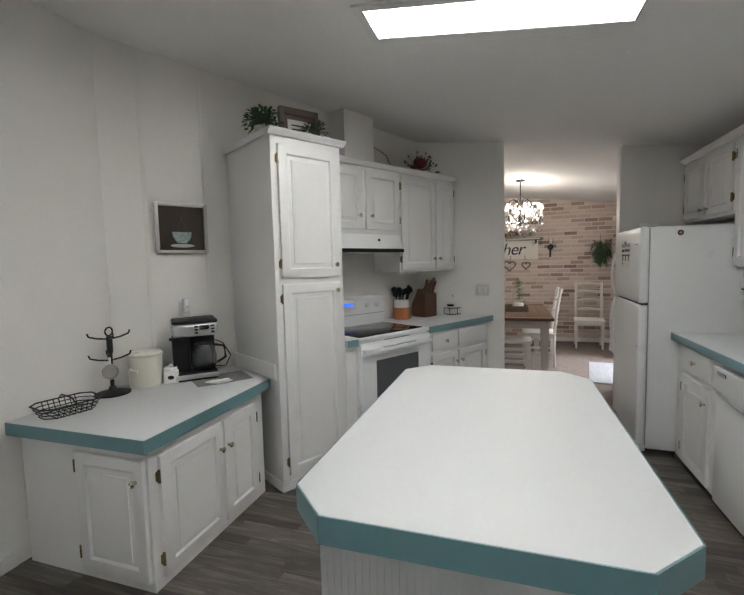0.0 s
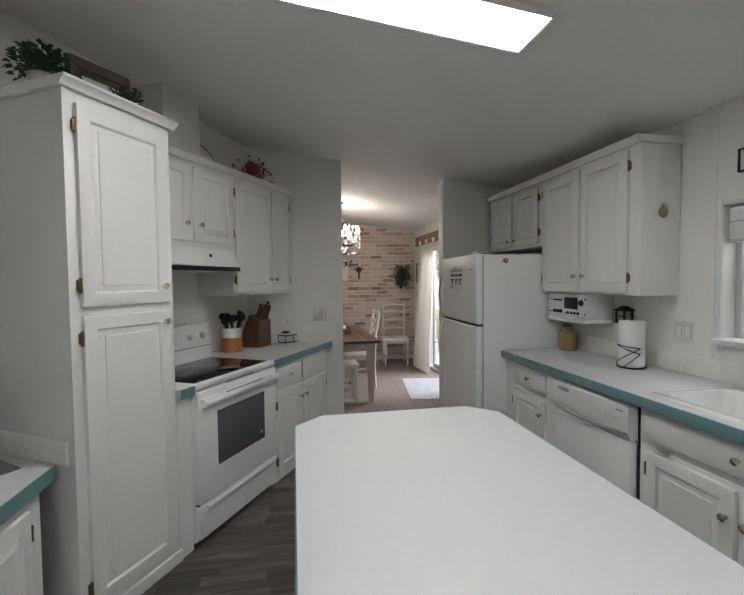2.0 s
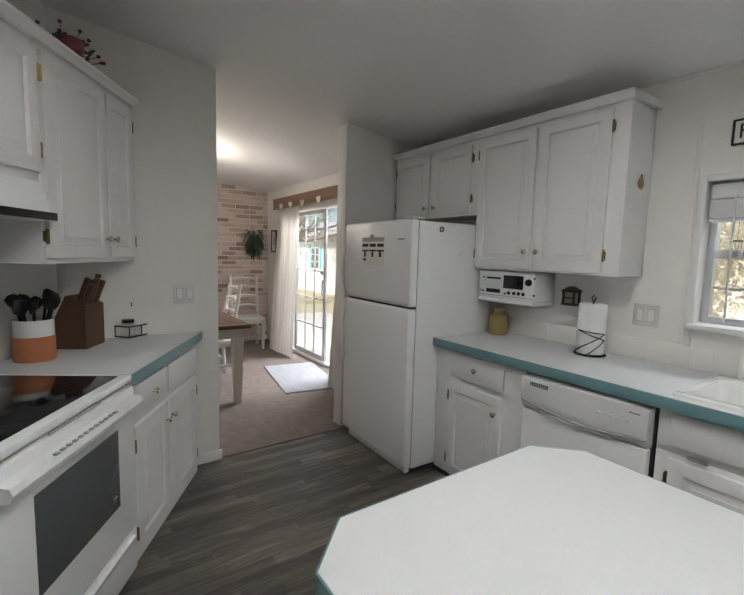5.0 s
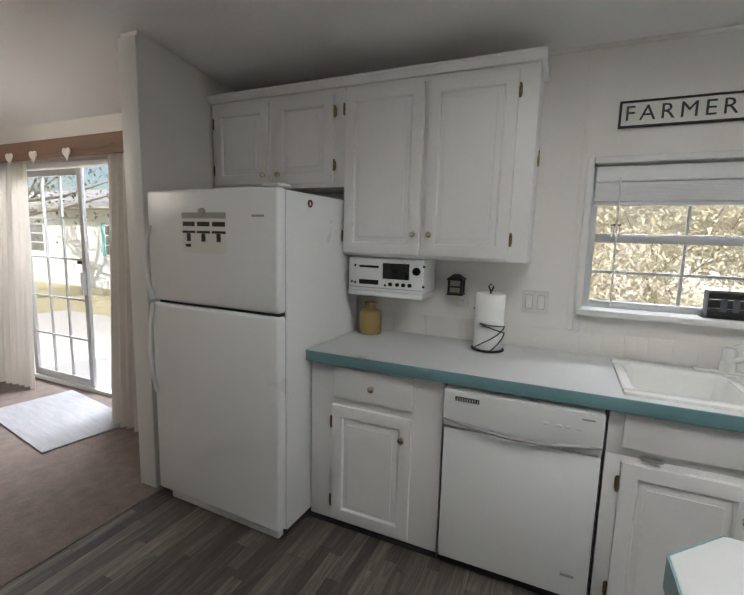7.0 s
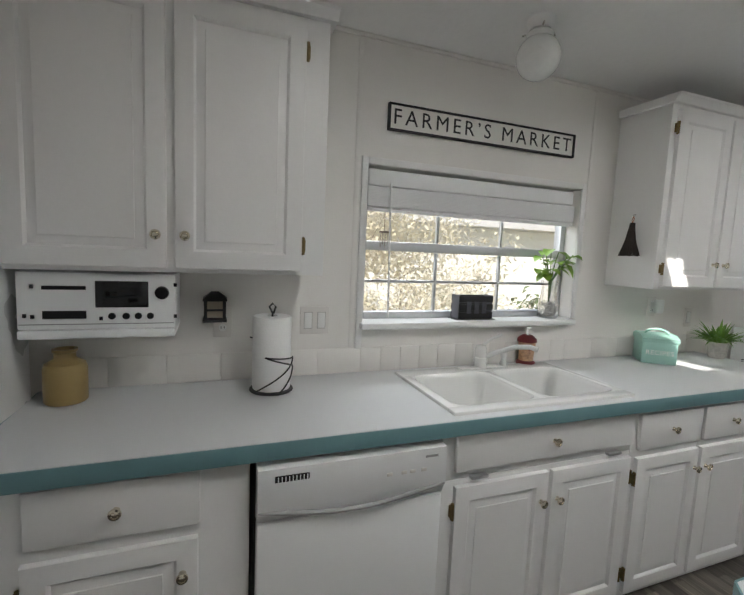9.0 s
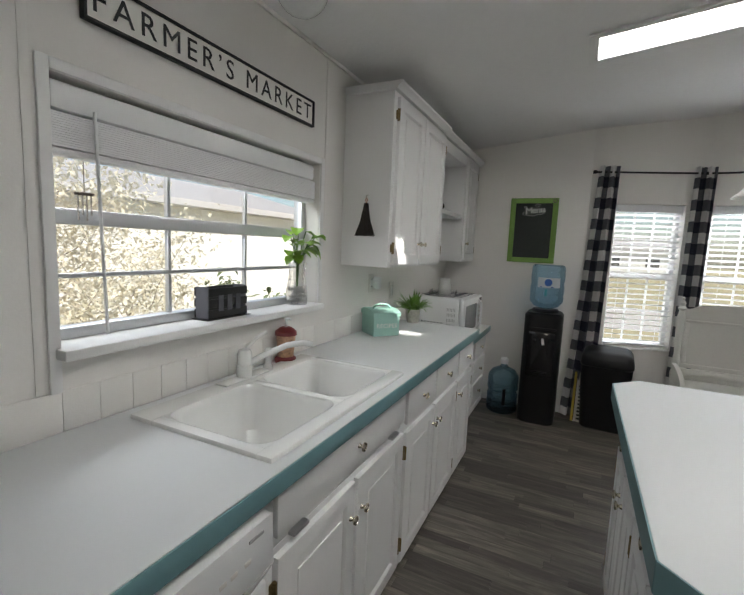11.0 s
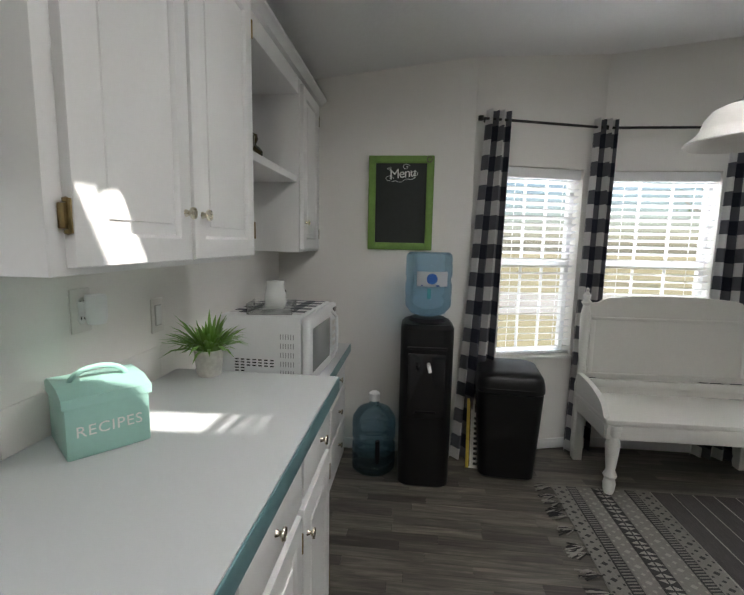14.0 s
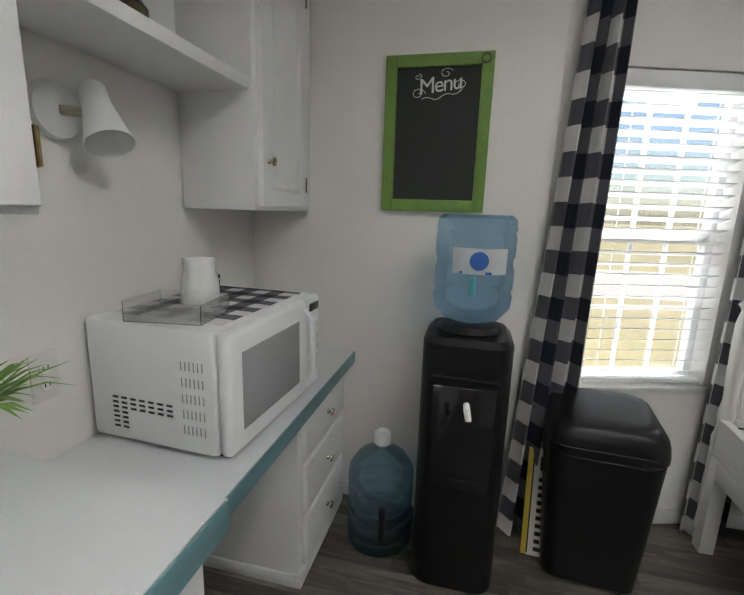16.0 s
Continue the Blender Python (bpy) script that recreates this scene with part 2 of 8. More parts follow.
M_GRASS = mat("dry_grass", (0.30, 0.265, 0.15), 0.95, grain=0.35, scale=1.5, fine=30, bump=0.8)
M_SIDING = mat("house_siding", (0.72, 0.72, 0.70), 0.7, grain=0.04)
M_ROOF = mat("shingle_roof", (0.42, 0.41, 0.41), 0.9, grain=0.3, scale=8, fine=50)
M_PATIO = mat("patio_concrete", (0.40, 0.385, 0.37), 0.9, grain=0.12, scale=4, fine=60, bump=0.3)
M_TURQ = mat("turquoise_shutter", (0.10, 0.42, 0.47), 0.6, grain=0.08)
M_BARK = mat("bark", (0.30, 0.26, 0.21), 0.95, grain=0.35, scale=10, fine=60, bump=0.6)
M_FOLIAGE = mat("foliage", (0.085, 0.125, 0.04), 0.7, grain=0.5, scale=4, fine=20)
M_SHADE = mat("alabaster_shade_glass", (0.78, 0.75, 0.72), 0.3, grain=0.08, scale=7, bump=0.02)
M_CRYSTAL = glass_mat("crystal", (0.96, 0.97, 1.0))
M_PLATE = mat("plastic_plate", (0.70, 0.675, 0.64), 0.4, grain=0.02, bump=0.0)
M_YELLOW = mat("yellow_card", (0.55, 0.40, 0.05), 0.6, grain=0.1)


def check_mat(name, pitch):
    """Woven buffalo check: white, grey where one band crosses, near-black where two cross."""
    m = mat(name, (0.5, 0.5, 0.5), 0.9, grain=0.05, fine=250, bump=0.35, coords="UV")
    t = m.node_tree
    b = t.nodes["Principled BSDF"]
    uv = t.nodes.new("ShaderNodeTexCoord")
    sp = t.nodes.new("ShaderNodeSeparateXYZ")
    t.links.new(uv.outputs["UV"], sp.inputs[0])
    bands = []
    for k in (0, 1):
        q = t.nodes.new("ShaderNodeMath")
        q.operation = "MULTIPLY"
        q.inputs[1].default_value = 0.5 / pitch
        t.links.new(sp.outputs[k], q.inputs[0])
        f = t.nodes.new("ShaderNodeMath")
        f.operation = "FRACT"
        t.links.new(q.outputs[0], f.inputs[0])
        g = t.nodes.new("ShaderNodeMath")
        g.operation = "GREATER_THAN"
        g.inputs[1].default_value = 0.5
        t.links.new(f.outputs[0], g.inputs[0])
        bands.append(g)
    ad = t.nodes.new("ShaderNodeMath")
    ad.operation = "ADD"
    t.links.new(bands[0].outputs[0], ad.inputs[0])
    t.links.new(bands[1].outputs[0], ad.inputs[1])
    hv = t.nodes.new("ShaderNodeMath")
    hv.operation = "MULTIPLY"
    hv.inputs[1].default_value = 0.5
    t.links.new(ad.outputs[0], hv.inputs[0])
    cr = t.nodes.new("ShaderNodeValToRGB")
    e = cr.color_ramp.elements
    e[0].color, e[1].color = (0.72, 0.705, 0.69, 1), (0.020, 0.023, 0.040, 1)
    mid = cr.color_ramp.elements.new(0.5)
    mid.color = (0.125, 0.125, 0.145, 1)
    t.links.new(hv.outputs[0], cr.inputs[0])
    t.links.new(cr.outputs[0], b.inputs["Base Color"])
    return m


M_CHECK = check_mat("buffalo_check", 0.088)
_t = M_CHECK.node_tree
_tl, _mx = _t.nodes.new("ShaderNodeBsdfTranslucent"), _t.nodes.new("ShaderNodeMixShader")
_mx.inputs[0].default_value = 0.3
_t.links.new(_t.nodes["Principled BSDF"].inputs["Base Color"].links[0].from_socket, _tl.inputs[0])
_t.links.new(_t.nodes["Principled BSDF"].outputs[0], _mx.inputs[1])
_t.links.new(_tl.outputs[0], _mx.inputs[2])
_t.links.new(_mx.outputs[0], _t.nodes["Material Output"].inputs[0])
M_RUNNER = check_mat("check_runner", 0.05)


# ---- mesh helpers ----
def finish(bm, smooth=0.6):
    bmesh.ops.recalc_face_normals(bm, faces=bm.faces)
    for f in bm.faces:
        f.smooth = True
    for e in bm.edges:
        e.smooth = len(e.link_faces) == 2 and e.calc_face_angle(0) < smooth
    return bm


def mesh_of(name, bm, material):
    me = bpy.data.meshes.new(name)
    finish(bm).to_mesh(me)
    bm.free()
    me.materials.append(material)
    return me


def part(name, bm, material, parent=None, label="", m=None):
    ob = new(name, mesh_of(name, bm, material))
    ob.parent = parent
    if m is not None:
        ob.matrix_basis = m
    return tagged(ob, label=label)


def thing(name, m, label, category, group="", kind=""):
    ob = new(name)
    ob.empty_display_size = 0.1
    ob.matrix_basis = m
    return tagged(ob, label, category, group, kind)


def single(name, bm, material, label, category, m=None, group="", kind=""):
    return tagged(part(name, bm, material, None, label, m), "", category, group, kind)


def setting(name, bm, material, label, category, parent=None):
    ob = part(name, bm, material, parent, label)
    return tagged(ob, "", category, "", "structure")


def box(x0, x1, y0, y1, z0, z1, bev=0.0, seg=2, bm=None):
    """A box, rounded at all edges by bev; added to bm if given."""
    tmp = bmesh.new()
    bmesh.ops.create_cube(tmp, size=1)
    for v in tmp.verts:
        v.co = Vector(((x0 + x1) / 2 + v.co.x * (x1 - x0), (y0 + y1) / 2 + v.co.y * (y1 - y0), (z0 + z1) / 2 + v.co.z * (z1 - z0)))
    if bev:
        bmesh.ops.bevel(tmp, geom=tmp.edges[:], offset=bev, segments=seg, profile=0.5, affect="EDGES", clamp_overlap=True)
    return join(bm, tmp) if bm is not None else tmp


def join(bm, other, m=None):
    me = bpy.data.meshes.new("tmp")
    if m is not None:
        bmesh.ops.transform(other, matrix=m, verts=other.verts[:])
    other.to_mesh(me)
    other.free()
    bm.from_mesh(me)
    bpy.data.meshes.remove(me)
    return bm


def lathe(profile, n=24, bm=None, m=None):
    """A body of revolution about z from (radius, z) pairs."""
    b = bmesh.new()
    rings = []
    for r, z in profile:
        if r <= 1e-5:
            rings.append([b.verts.new((0, 0, z))])
        else:
            rings.append([b.verts.new((r * math.cos(2 * math.pi * k / n), r * math.sin(2 * math.pi * k / n), z)) for k in range(n)])
    for a, c in zip(rings, rings[1:]):
        for k in range(n):
            k2 = (k + 1) % n
            if len(a) == 1 and len(c) == 1:
                continue
            if len(a) == 1:
                b.faces.new((a[0], c[k2], c[k]))
            elif len(c) == 1:
                b.faces.new((a[k], a[k2], c[0]))
            else:
                b.faces.new((a[k], a[k2], c[k2], c[k]))
    if m is not None:
        bmesh.ops.transform(b, matrix=m, verts=b.verts[:])
    return join(bm, b) if bm is not None else b


def tube(points, r, n=8, bm=None, taper=None):
    """A round rod through points, closed at both ends."""
    b = bmesh.new()
    pts = [Vector(p) for p in points]
    rings = []
    up = Vector((0.13, 0.29, 0.95)).normalized()
    for i, p in enumerate(pts):
        d = (pts[min(i + 1, len(pts) - 1)] - pts[max(i - 1, 0)]).normalized()
        u = d.cross(up)
        u = u.normalized() if u.length > 1e-4 else d.orthogonal().normalized()
        w = d.cross(u)
        rr = r if taper is None else r * (1 + (taper - 1) * i / (len(pts) - 1))
        rings.append([b.verts.new(p + rr * (math.cos(2 * math.pi * k / n) * u + math.sin(2 * math.pi * k / n) * w)) for k in range(n)])
    for a, c in zip(rings, rings[1:]):
        for k in range(n):
            b.faces.new((a[k], a[(k + 1) % n], c[(k + 1) % n], c[k]))
    b.faces.new(rings[0])
    b.faces.new(rings[-1])
    return join(bm, b) if bm is not None else b


def prism(poly, z0, z1, bev=0.0, bm=None):
    """A plate of the given outline from z0 to z1; heights may be functions of (x, y)."""
    b = bmesh.new()
    f0 = z0 if callable(z0) else (lambda x, y: z0)
    f1 = z1 if callable(z1) else (lambda x, y: z1)
    lo = [b.verts.new((x, y, f0(x, y))) for x, y in poly]
    hi = [b.verts.new((x, y, f1(x, y))) for x, y in poly]
    n = len(poly)
    b.faces.new(lo[::-1])
    b.faces.new(hi)
    for k in range(n):
        b.faces.new((lo[k], lo[(k + 1) % n], hi[(k + 1) % n], hi[k]))
    if bev:
        bmesh.ops.recalc_face_normals(b, faces=b.faces)
        bmesh.ops.bevel(b, geom=b.edges[:], offset=bev, segments=2, profile=0.5, affect="EDGES", clamp_overlap=True)
    return join(bm, b) if bm is not None else b


def extrude_yz(profile, x0, x1, bm=None):
    """A body of constant (y, z) outline from x0 to x1."""
    b = bmesh.new()
    a = [b.verts.new((x0, y, z)) for y, z in profile]
    c = [b.verts.new((x1, y, z)) for y, z in profile]
    n = len(profile)
    b.faces.new(a)
    b.faces.new(c[::-1])
    for k in range(n):
        b.faces.new((a[k], c[k], c[(k + 1) % n], a[(k + 1) % n]))
    return join(bm, b) if bm is not None else b


def panel_door(w, h, t=0.02, rail=0.050):
    """A raised-panel door: x 0..w, z 0..h, its face at y = -t."""
    b = box(0, w, -t, 0, 0, h)
    bmesh.ops.recalc_face_normals(b, faces=b.faces)
    edges = [e for e in b.edges if all(abs(v.co.y + t) < 1e-6 for v in e.verts)]
    bmesh.ops.bevel(b, geom=edges, offset=0.005, segments=2, profile=0.5, affect="EDGES")
    face = min((f for f in b.faces), key=lambda f: (round(f.calc_center_median().y, 5), -f.calc_area()))
    rail = min(rail, w * 0.24, h * 0.3)
    for thick, depth in ((rail, 0.0), (0.006, -0.0055), (0.002, -0.0055), (0.005, 0.0), (0.021, 0.0065), (0.0015, 0.0035)):
        bmesh.ops.inset_region(b, faces=[face], thickness=thick, depth=depth, use_even_offset=True)
    return b


KNOB = [(0, -0.001), (0.010, 0), (0.0085, 0.004), (0.006, 0.009), (0.009, 0.014), (0.0152, 0.017), (0.0162, 0.020), (0.0150, 0.0235), (0.0105, 0.0245), (0.0095, 0.0225), (0.006, 0.0245), (0, 0.025)]


def knob(parent, x, z, y=-0.02, material=None):
    part("handle", lathe(KNOB, 16, m=pose(x, y, z, 90, 0, 0)), material or M_BRASS, parent, "round brass knob")


def hinge(parent, x, z, y=-0.019):
    b = box(x - 0.009, x + 0.008, y - 0.003, y + 0.011, z - 0.022, z + 0.022, 0.002)
    for dz in (-0.027, 0.027):
        lathe([(0, -0.006), (0.006, -0.003), (0.006, 0.003), (0, 0.006)], 8, b, pose(x, y, z + dz))
    tube([(x, y - 0.005, z - 0.03), (x, y - 0.005, z + 0.03)], 0.0045, 8, b)
    part("hinge", b, M_HINGE, parent, "aged brass hinge")


def hung_door(cab, x0, x1, z0, z1, knob_at, hinge_side, y=0.0):
    """A raised-panel cabinet door with knob and two hinges, as a part of cab."""
    d = part("door", panel_door(x1 - x0, z1 - z0), M_CAB, cab, m=pose(x0, y, z0))
    if knob_at:
        knob(d, knob_at[0] - x0, knob_at[1] - z0)
    hx = -0.006 if hinge_side == "a" else x1 - x0 + 0.006
    for hz in (0.09, z1 - z0 - 0.09):
        hinge(d, hx, hz, -0.012)
    return d


def drawer_front(cab, x0, x1, z0, z1, knob_x=None, y=0.0):
    b = box(x0, x1, y - 0.02, y - 0.0005, z0, z1, 0.006)
    d = part("drawer", b, M_CAB, cab)
    if knob_x is not None:
        knob(d, knob_x, (z0 + z1) / 2, y - 0.019)
    return d


def ceil_z(x, y=0):
    return 2.38 + 0.113 * (2.19 - x)


def wall(name, p, q, thick, openings=(), label="off-white painted wall", z_top=None, material=None):
    """A wall from p to q, its thickness to the right of that way; openings are (s0, s1, z0, z1) along it."""
    p, q = Vector(p), Vector(q)
    d = (q - p).normalized()
    L = (q - p).length
    o = Vector((d.y, -d.x)) * thick
    top = z_top or (lambda x, y: ceil_z(x) + 0.03)
    b = bmesh.new()

    def piece(s0, s1, z0, z1):
        if s1 - s0 < 1e-4:
            return
        a, c = p + d * s0, p + d * s1
        prism([tuple(a), tuple(c), tuple(c + o), tuple(a + o)], z0, z1, 0, b)

    s = 0.0
    for s0, s1, z0, z1 in sorted(openings):
        piece(s, s0, 0, top)
        if z0 > 0:
            piece(s0, s1, 0, z0)
        piece(s0, s1, z1, top)
        s = s1
    piece(s, L, 0, top)
    return setting(name, b, material or M_WALL, label, "wall")


A_DIAG = 30.5
P0 = Vector((-0.923, 3.067))
DD = Vector((math.sin(radians(A_DIAG)), math.cos(radians(A_DIAG))))
DN = Vector((math.cos(radians(A_DIAG)), -math.sin(radians(A_DIAG))))


def diag(s, n):
    """A plan point s along the slanted cabinet front and n before it."""
    return tuple(P0 + DD * s + DN * n)


def diag_pose(s, n, z=0):
    x, y = diag(s, n)
    return pose(x, y, z, 0, 0, 90 - A_DIAG)

# ---- the shell ----
BW = -0.64  # slanted back wall, behind the cabinet fronts
corner_a = diag(-0.78, BW)
corner_b = diag((5.13 - (P0 + DN * BW).y) / DD.y, BW)
XL = corner_a[0]

setting("floor", box(-2.6, 2.3, -1.0, 5.16, -0.12, -0.004), M_DARK, "underlay below grey-brown wood-look planks", "floor")
setting("dining_floor", box(-2.6, 2.3, 5.16, 9.05, -0.12, 0.004), M_CARPET, "beige-pink cut-pile carpet", "carpet")
setting("threshold_trim", box(0.40, 1.45, 5.148, 5.166, 0.0, 0.008, 0.003), M_CARPET, "narrow metal carpet strip", "trim")

b = bmesh.new()
SX0, SX1 = -0.215, 1.0
PANELS = [(0.945, 1.225), (2.735, 3.015)]  # the two glowing panels, along y
GX0, GX1, GY0, GY1 = 0.09, 0.86, 1.895, 2.065  # unseen clear slot added between them for the sun patches
SY0, SY1 = PANELS[0][0], PANELS[1][1]
holes = [(SX0, SX1, *PANELS[0]), (GX0 - 0.25, GX1, GY0, GY1), (SX0, SX1, *PANELS[1])]
pieces = [(-2.6, SX0 - 0.05, -1.2, 9.3), (SX1, 2.35, -1.2, 9.3), (SX0 - 0.05, SX1, -1.2, SY0), (SX0 - 0.05, SX1, SY1, 9.3)]
pieces += [(SX0 - 0.05, SX1, PANELS[0][1], GY0), (SX0 - 0.05, SX1, GY1, PANELS[1][0])]
for hx0, hx1, hy0, hy1 in holes:
    pieces += [r for r in ((SX0 - 0.05, hx0, hy0, hy1), (hx1, SX1, hy0, hy1)) if r[1] - r[0] > 0.001]
for x0, x1, y0, y1 in pieces:
    prism([(x0, y0), (x1, y0), (x1, y1), (x0, y1)], lambda x, y: ceil_z(x), lambda x, y: ceil_z(x) + 0.09, 0, b)
setting("ceiling", b, M_CEIL, "pale textured sloping ceiling", "ceiling")
b = bmesh.new()
# roof hole and boards, added so the sun reaches the slot
HX0, HX1, HY0, HY1 = SX0 - 0.22, SX1 + 0.02, GY0 - 0.05, GY1 + 0.20
for x0, x1, y0, y1 in ((-2.7, HX0, -1.4, 9.4), (HX1, 2.6, -1.4, 9.4), (HX0, HX1, -1.4, HY0), (HX0, HX1, HY1, 9.4)):
    prism([(x0, y0), (x1, y0), (x1, y1), (x0, y1)], lambda x, y: ceil_z(x) + 0.16, lambda x, y: ceil_z(x) + 0.22, 0, b)
setting("roof", b, M_ROOF, "roof above the rooms", "roof")
b = bmesh.new()
for x0, x1, y0, y1 in ((HX0 - 0.02, HX0, HY0, HY1), (HX1, HX1 + 0.02, HY0, HY1), (HX0, HX1, HY0 - 0.02, HY0), (HX0, HX1, HY1, HY1 + 0.02)):
    prism([(x0, y0), (x1, y0), (x1, y1), (x0, y1)], lambda x, y: ceil_z(x) + 0.092, lambda x, y: ceil_z(x) + 0.158, 0, b)
setting("skylight_shaft", b, M_TRIM, "white boards round the added sun slot", "trim")

# luminous ceiling panel with its metal rim
def pane_slab(name, owner, x0, x1, y0, y1, material, label="", z0=0.03, z1=0.042):
    return part(name, prism([(x0, y0), (x1, y0), (x1, y1), (x0, y1)], lambda x, y: ceil_z(x) + z0, lambda x, y: ceil_z(x) + z1), material, owner, label)


def rim_boards(owner, x0, x1, y0, y1, w=0.034):
    for r in ((x0 - w, x0 + 0.003, y0 - w, y1 + w), (x1 - 0.003, x1 + w, y0 - w, y1 + w), (x0 + 0.003, x1 - 0.003, y0 - w, y0 + 0.003), (x0 + 0.003, x1 - 0.003, y1 - 0.003, y1 + w)):
        pane_slab("frame", owner, *r, M_TRIM, "", -0.012, -0.0005)
    w = 0.012
    for r in ((x0 + 0.003, x0 + w, y0 + 0.003, y1 - 0.003), (x1 - w, x1 - 0.003, y0 + 0.003, y1 - 0.003), (x0 + w, x1 - w, y0 + 0.003, y0 + w), (x0 + w, x1 - w, y1 - w, y1 - 0.003)):
        pane_slab("inner_rim", owner, *r, M_ALU, "", -0.010, 0.029)


for y0, y1 in PANELS:
    lp = thing("ceiling_light", pose(0, 0, 0), "long narrow glowing ceiling panel in a white metal frame", "ceiling light", kind="structure")
    pane_slab("diffuser", lp, SX0, SX1, y0, y1, M_PANEL, "glowing white diffuser")
    rim_boards(lp, SX0, SX1, y0, y1)
# unseen slot, added and sized so the sun casts the counter and door patches
lp = thing("skylight", pose(0, 0, 0), "unseen clear slot added between the ceiling panels to let in sun", "skylight", kind="structure")
xs = GX0 - 0.25
for k in range(5):  # added ribs, spaced so the gaps throw thin sun streaks on the counter
    x1 = GX0 - 0.20 + 0.050 * k
    pane_slab("rib", lp, xs, x1, GY0, GY1, M_TRIM, "", 0.030, 0.033)
    xs = x1 + 0.006 + 0.003 * k
pane_slab("pane", lp, GX0 - 0.25, GX1, GY0, GY1, M_GLASS, "", 0.044, 0.050).visible_shadow = False
for r in ((GX0 - 0.27, GX1 + 0.02, GY0 - 0.02, GY0), (GX0 - 0.27, GX1 + 0.02, GY1, GY1 + 0.02), (GX0 - 0.27, GX0 - 0.25, GY0, GY1), (GX1, GX1 + 0.02, GY0, GY1)):
    pane_slab("frame", lp, *r, M_TRIM, "", -0.010, -0.0005)

# sink wall, with the kitchen window and the sliding door
WY0, WY1, WZ0, WZ1 = 1.83, 3.05, 1.145, 1.845
DY0, DY1, DZ1 = 6.45, 8.05, 2.05
YB = 8.90  # brick wall
wall("wall_east", (2.19, YB), (2.19, -0.505), -0.14, [(YB - DY1, YB - DY0, 0, DZ1), (YB - WY1, YB - WY0, WZ0, WZ1)])
B1, B2, B3, B4 = (0.95, -0.505), (0.10, -0.755), (-0.70, -0.755), (-1.55, -0.505)
wall("wall_south", (2.33, -0.505), B1, -0.14)
BZ0, BZ1 = 0.67, 1.90
BAY = [("wall_bay_one", B1, B2, 0.22, 0.76), ("wall_bay_two", B2, B3, 0.06, 0.75), ("wall_bay_three", B3, B4, 0.10, 0.68)]
for nm, p, q, s0, s1 in BAY:
    wall(nm, p, q, -0.12, [(s0, s1, BZ0, BZ1)])
wall("wall_south_two", B4, (XL - 0.12, -0.505), -0.12)
wall("wall_west", (XL, -0.505), corner_a, -0.12)
wall("wall_slant", corner_a, corner_b, -0.12)
wall("wall_hall", corner_b, (0.41, 5.13), -0.13)
wall("wall_fridge", (1.43, 5.19), (2.19, 5.19), -0.12)
wall("wall_brick", (-1.6, YB), (2.33, YB), -0.12, label="wall behind whitewashed brick")
wall("wall_dining_west", (-1.6, 5.26), (-1.6, YB), -0.12)
wall("wall_dining_south", (-1.6, 5.262), (-0.45, 5.262), 0.10)

for nm, p, q in (("baseboard_hall", (0.20, 5.13), (0.425, 5.13)), ("baseboard_south", (2.19, -0.505), B1), ("baseboard_bay_one", B1, B2), ("baseboard_bay_two", B2, B3), ("baseboard_bay_three", B3, B4), ("baseboard_west", (XL, -0.5), (XL, 2.10)), ("baseboard_brick", (0.2, YB - 0.022), (2.19, YB - 0.022))):
    p, q = Vector(p), Vector(q)
    d = (q - p).normalized()
    o = Vector((d.y, -d.x)) * 0.014
    if nm == "baseboard_west":
        o = Vector((0.014, 0))
    setting(nm, prism([tuple(p), tuple(q), tuple(q + o), tuple(p + o)], 0.005, 0.075, 0.003), M_TRIM, "white painted baseboard", "baseboard")
setting("trim_post", box(1.415, 1.429, 5.185, 5.315, 0, 2.44, 0.004), M_TRIM, "white trim at the end of the wall", "trim")
# flat battens over the wallboard joints
for k, (y0, z0, z1) in enumerate(((3.10, 1.03, 2.37), (1.78, 1.40, 2.37))):
    setting("trim_batten", box(2.1865, 2.1895, y0 - 0.011, y0 + 0.011, z0, z1, 0.003), M_WALL, "painted wallboard joint strip", "trim")
for s in (-0.17, -0.55):
    x, y = diag(s, BW)
    setting("trim_batten", box(-0.011, 0.011, -0.003, -0.0005, 0.85, ceil_z(x) - 0.01, 0.003), M_WALL, "painted wallboard joint strip", "trim").matrix_basis = pose(x, y, 0, 0, 0, 90 - A_DIAG)
setting("trim_cove", box(2.178, 2.1895, -0.5, 5.18, 2.36, 2.378, 0.004), M_WALL, "painted strip between wall and ceiling", "trim")


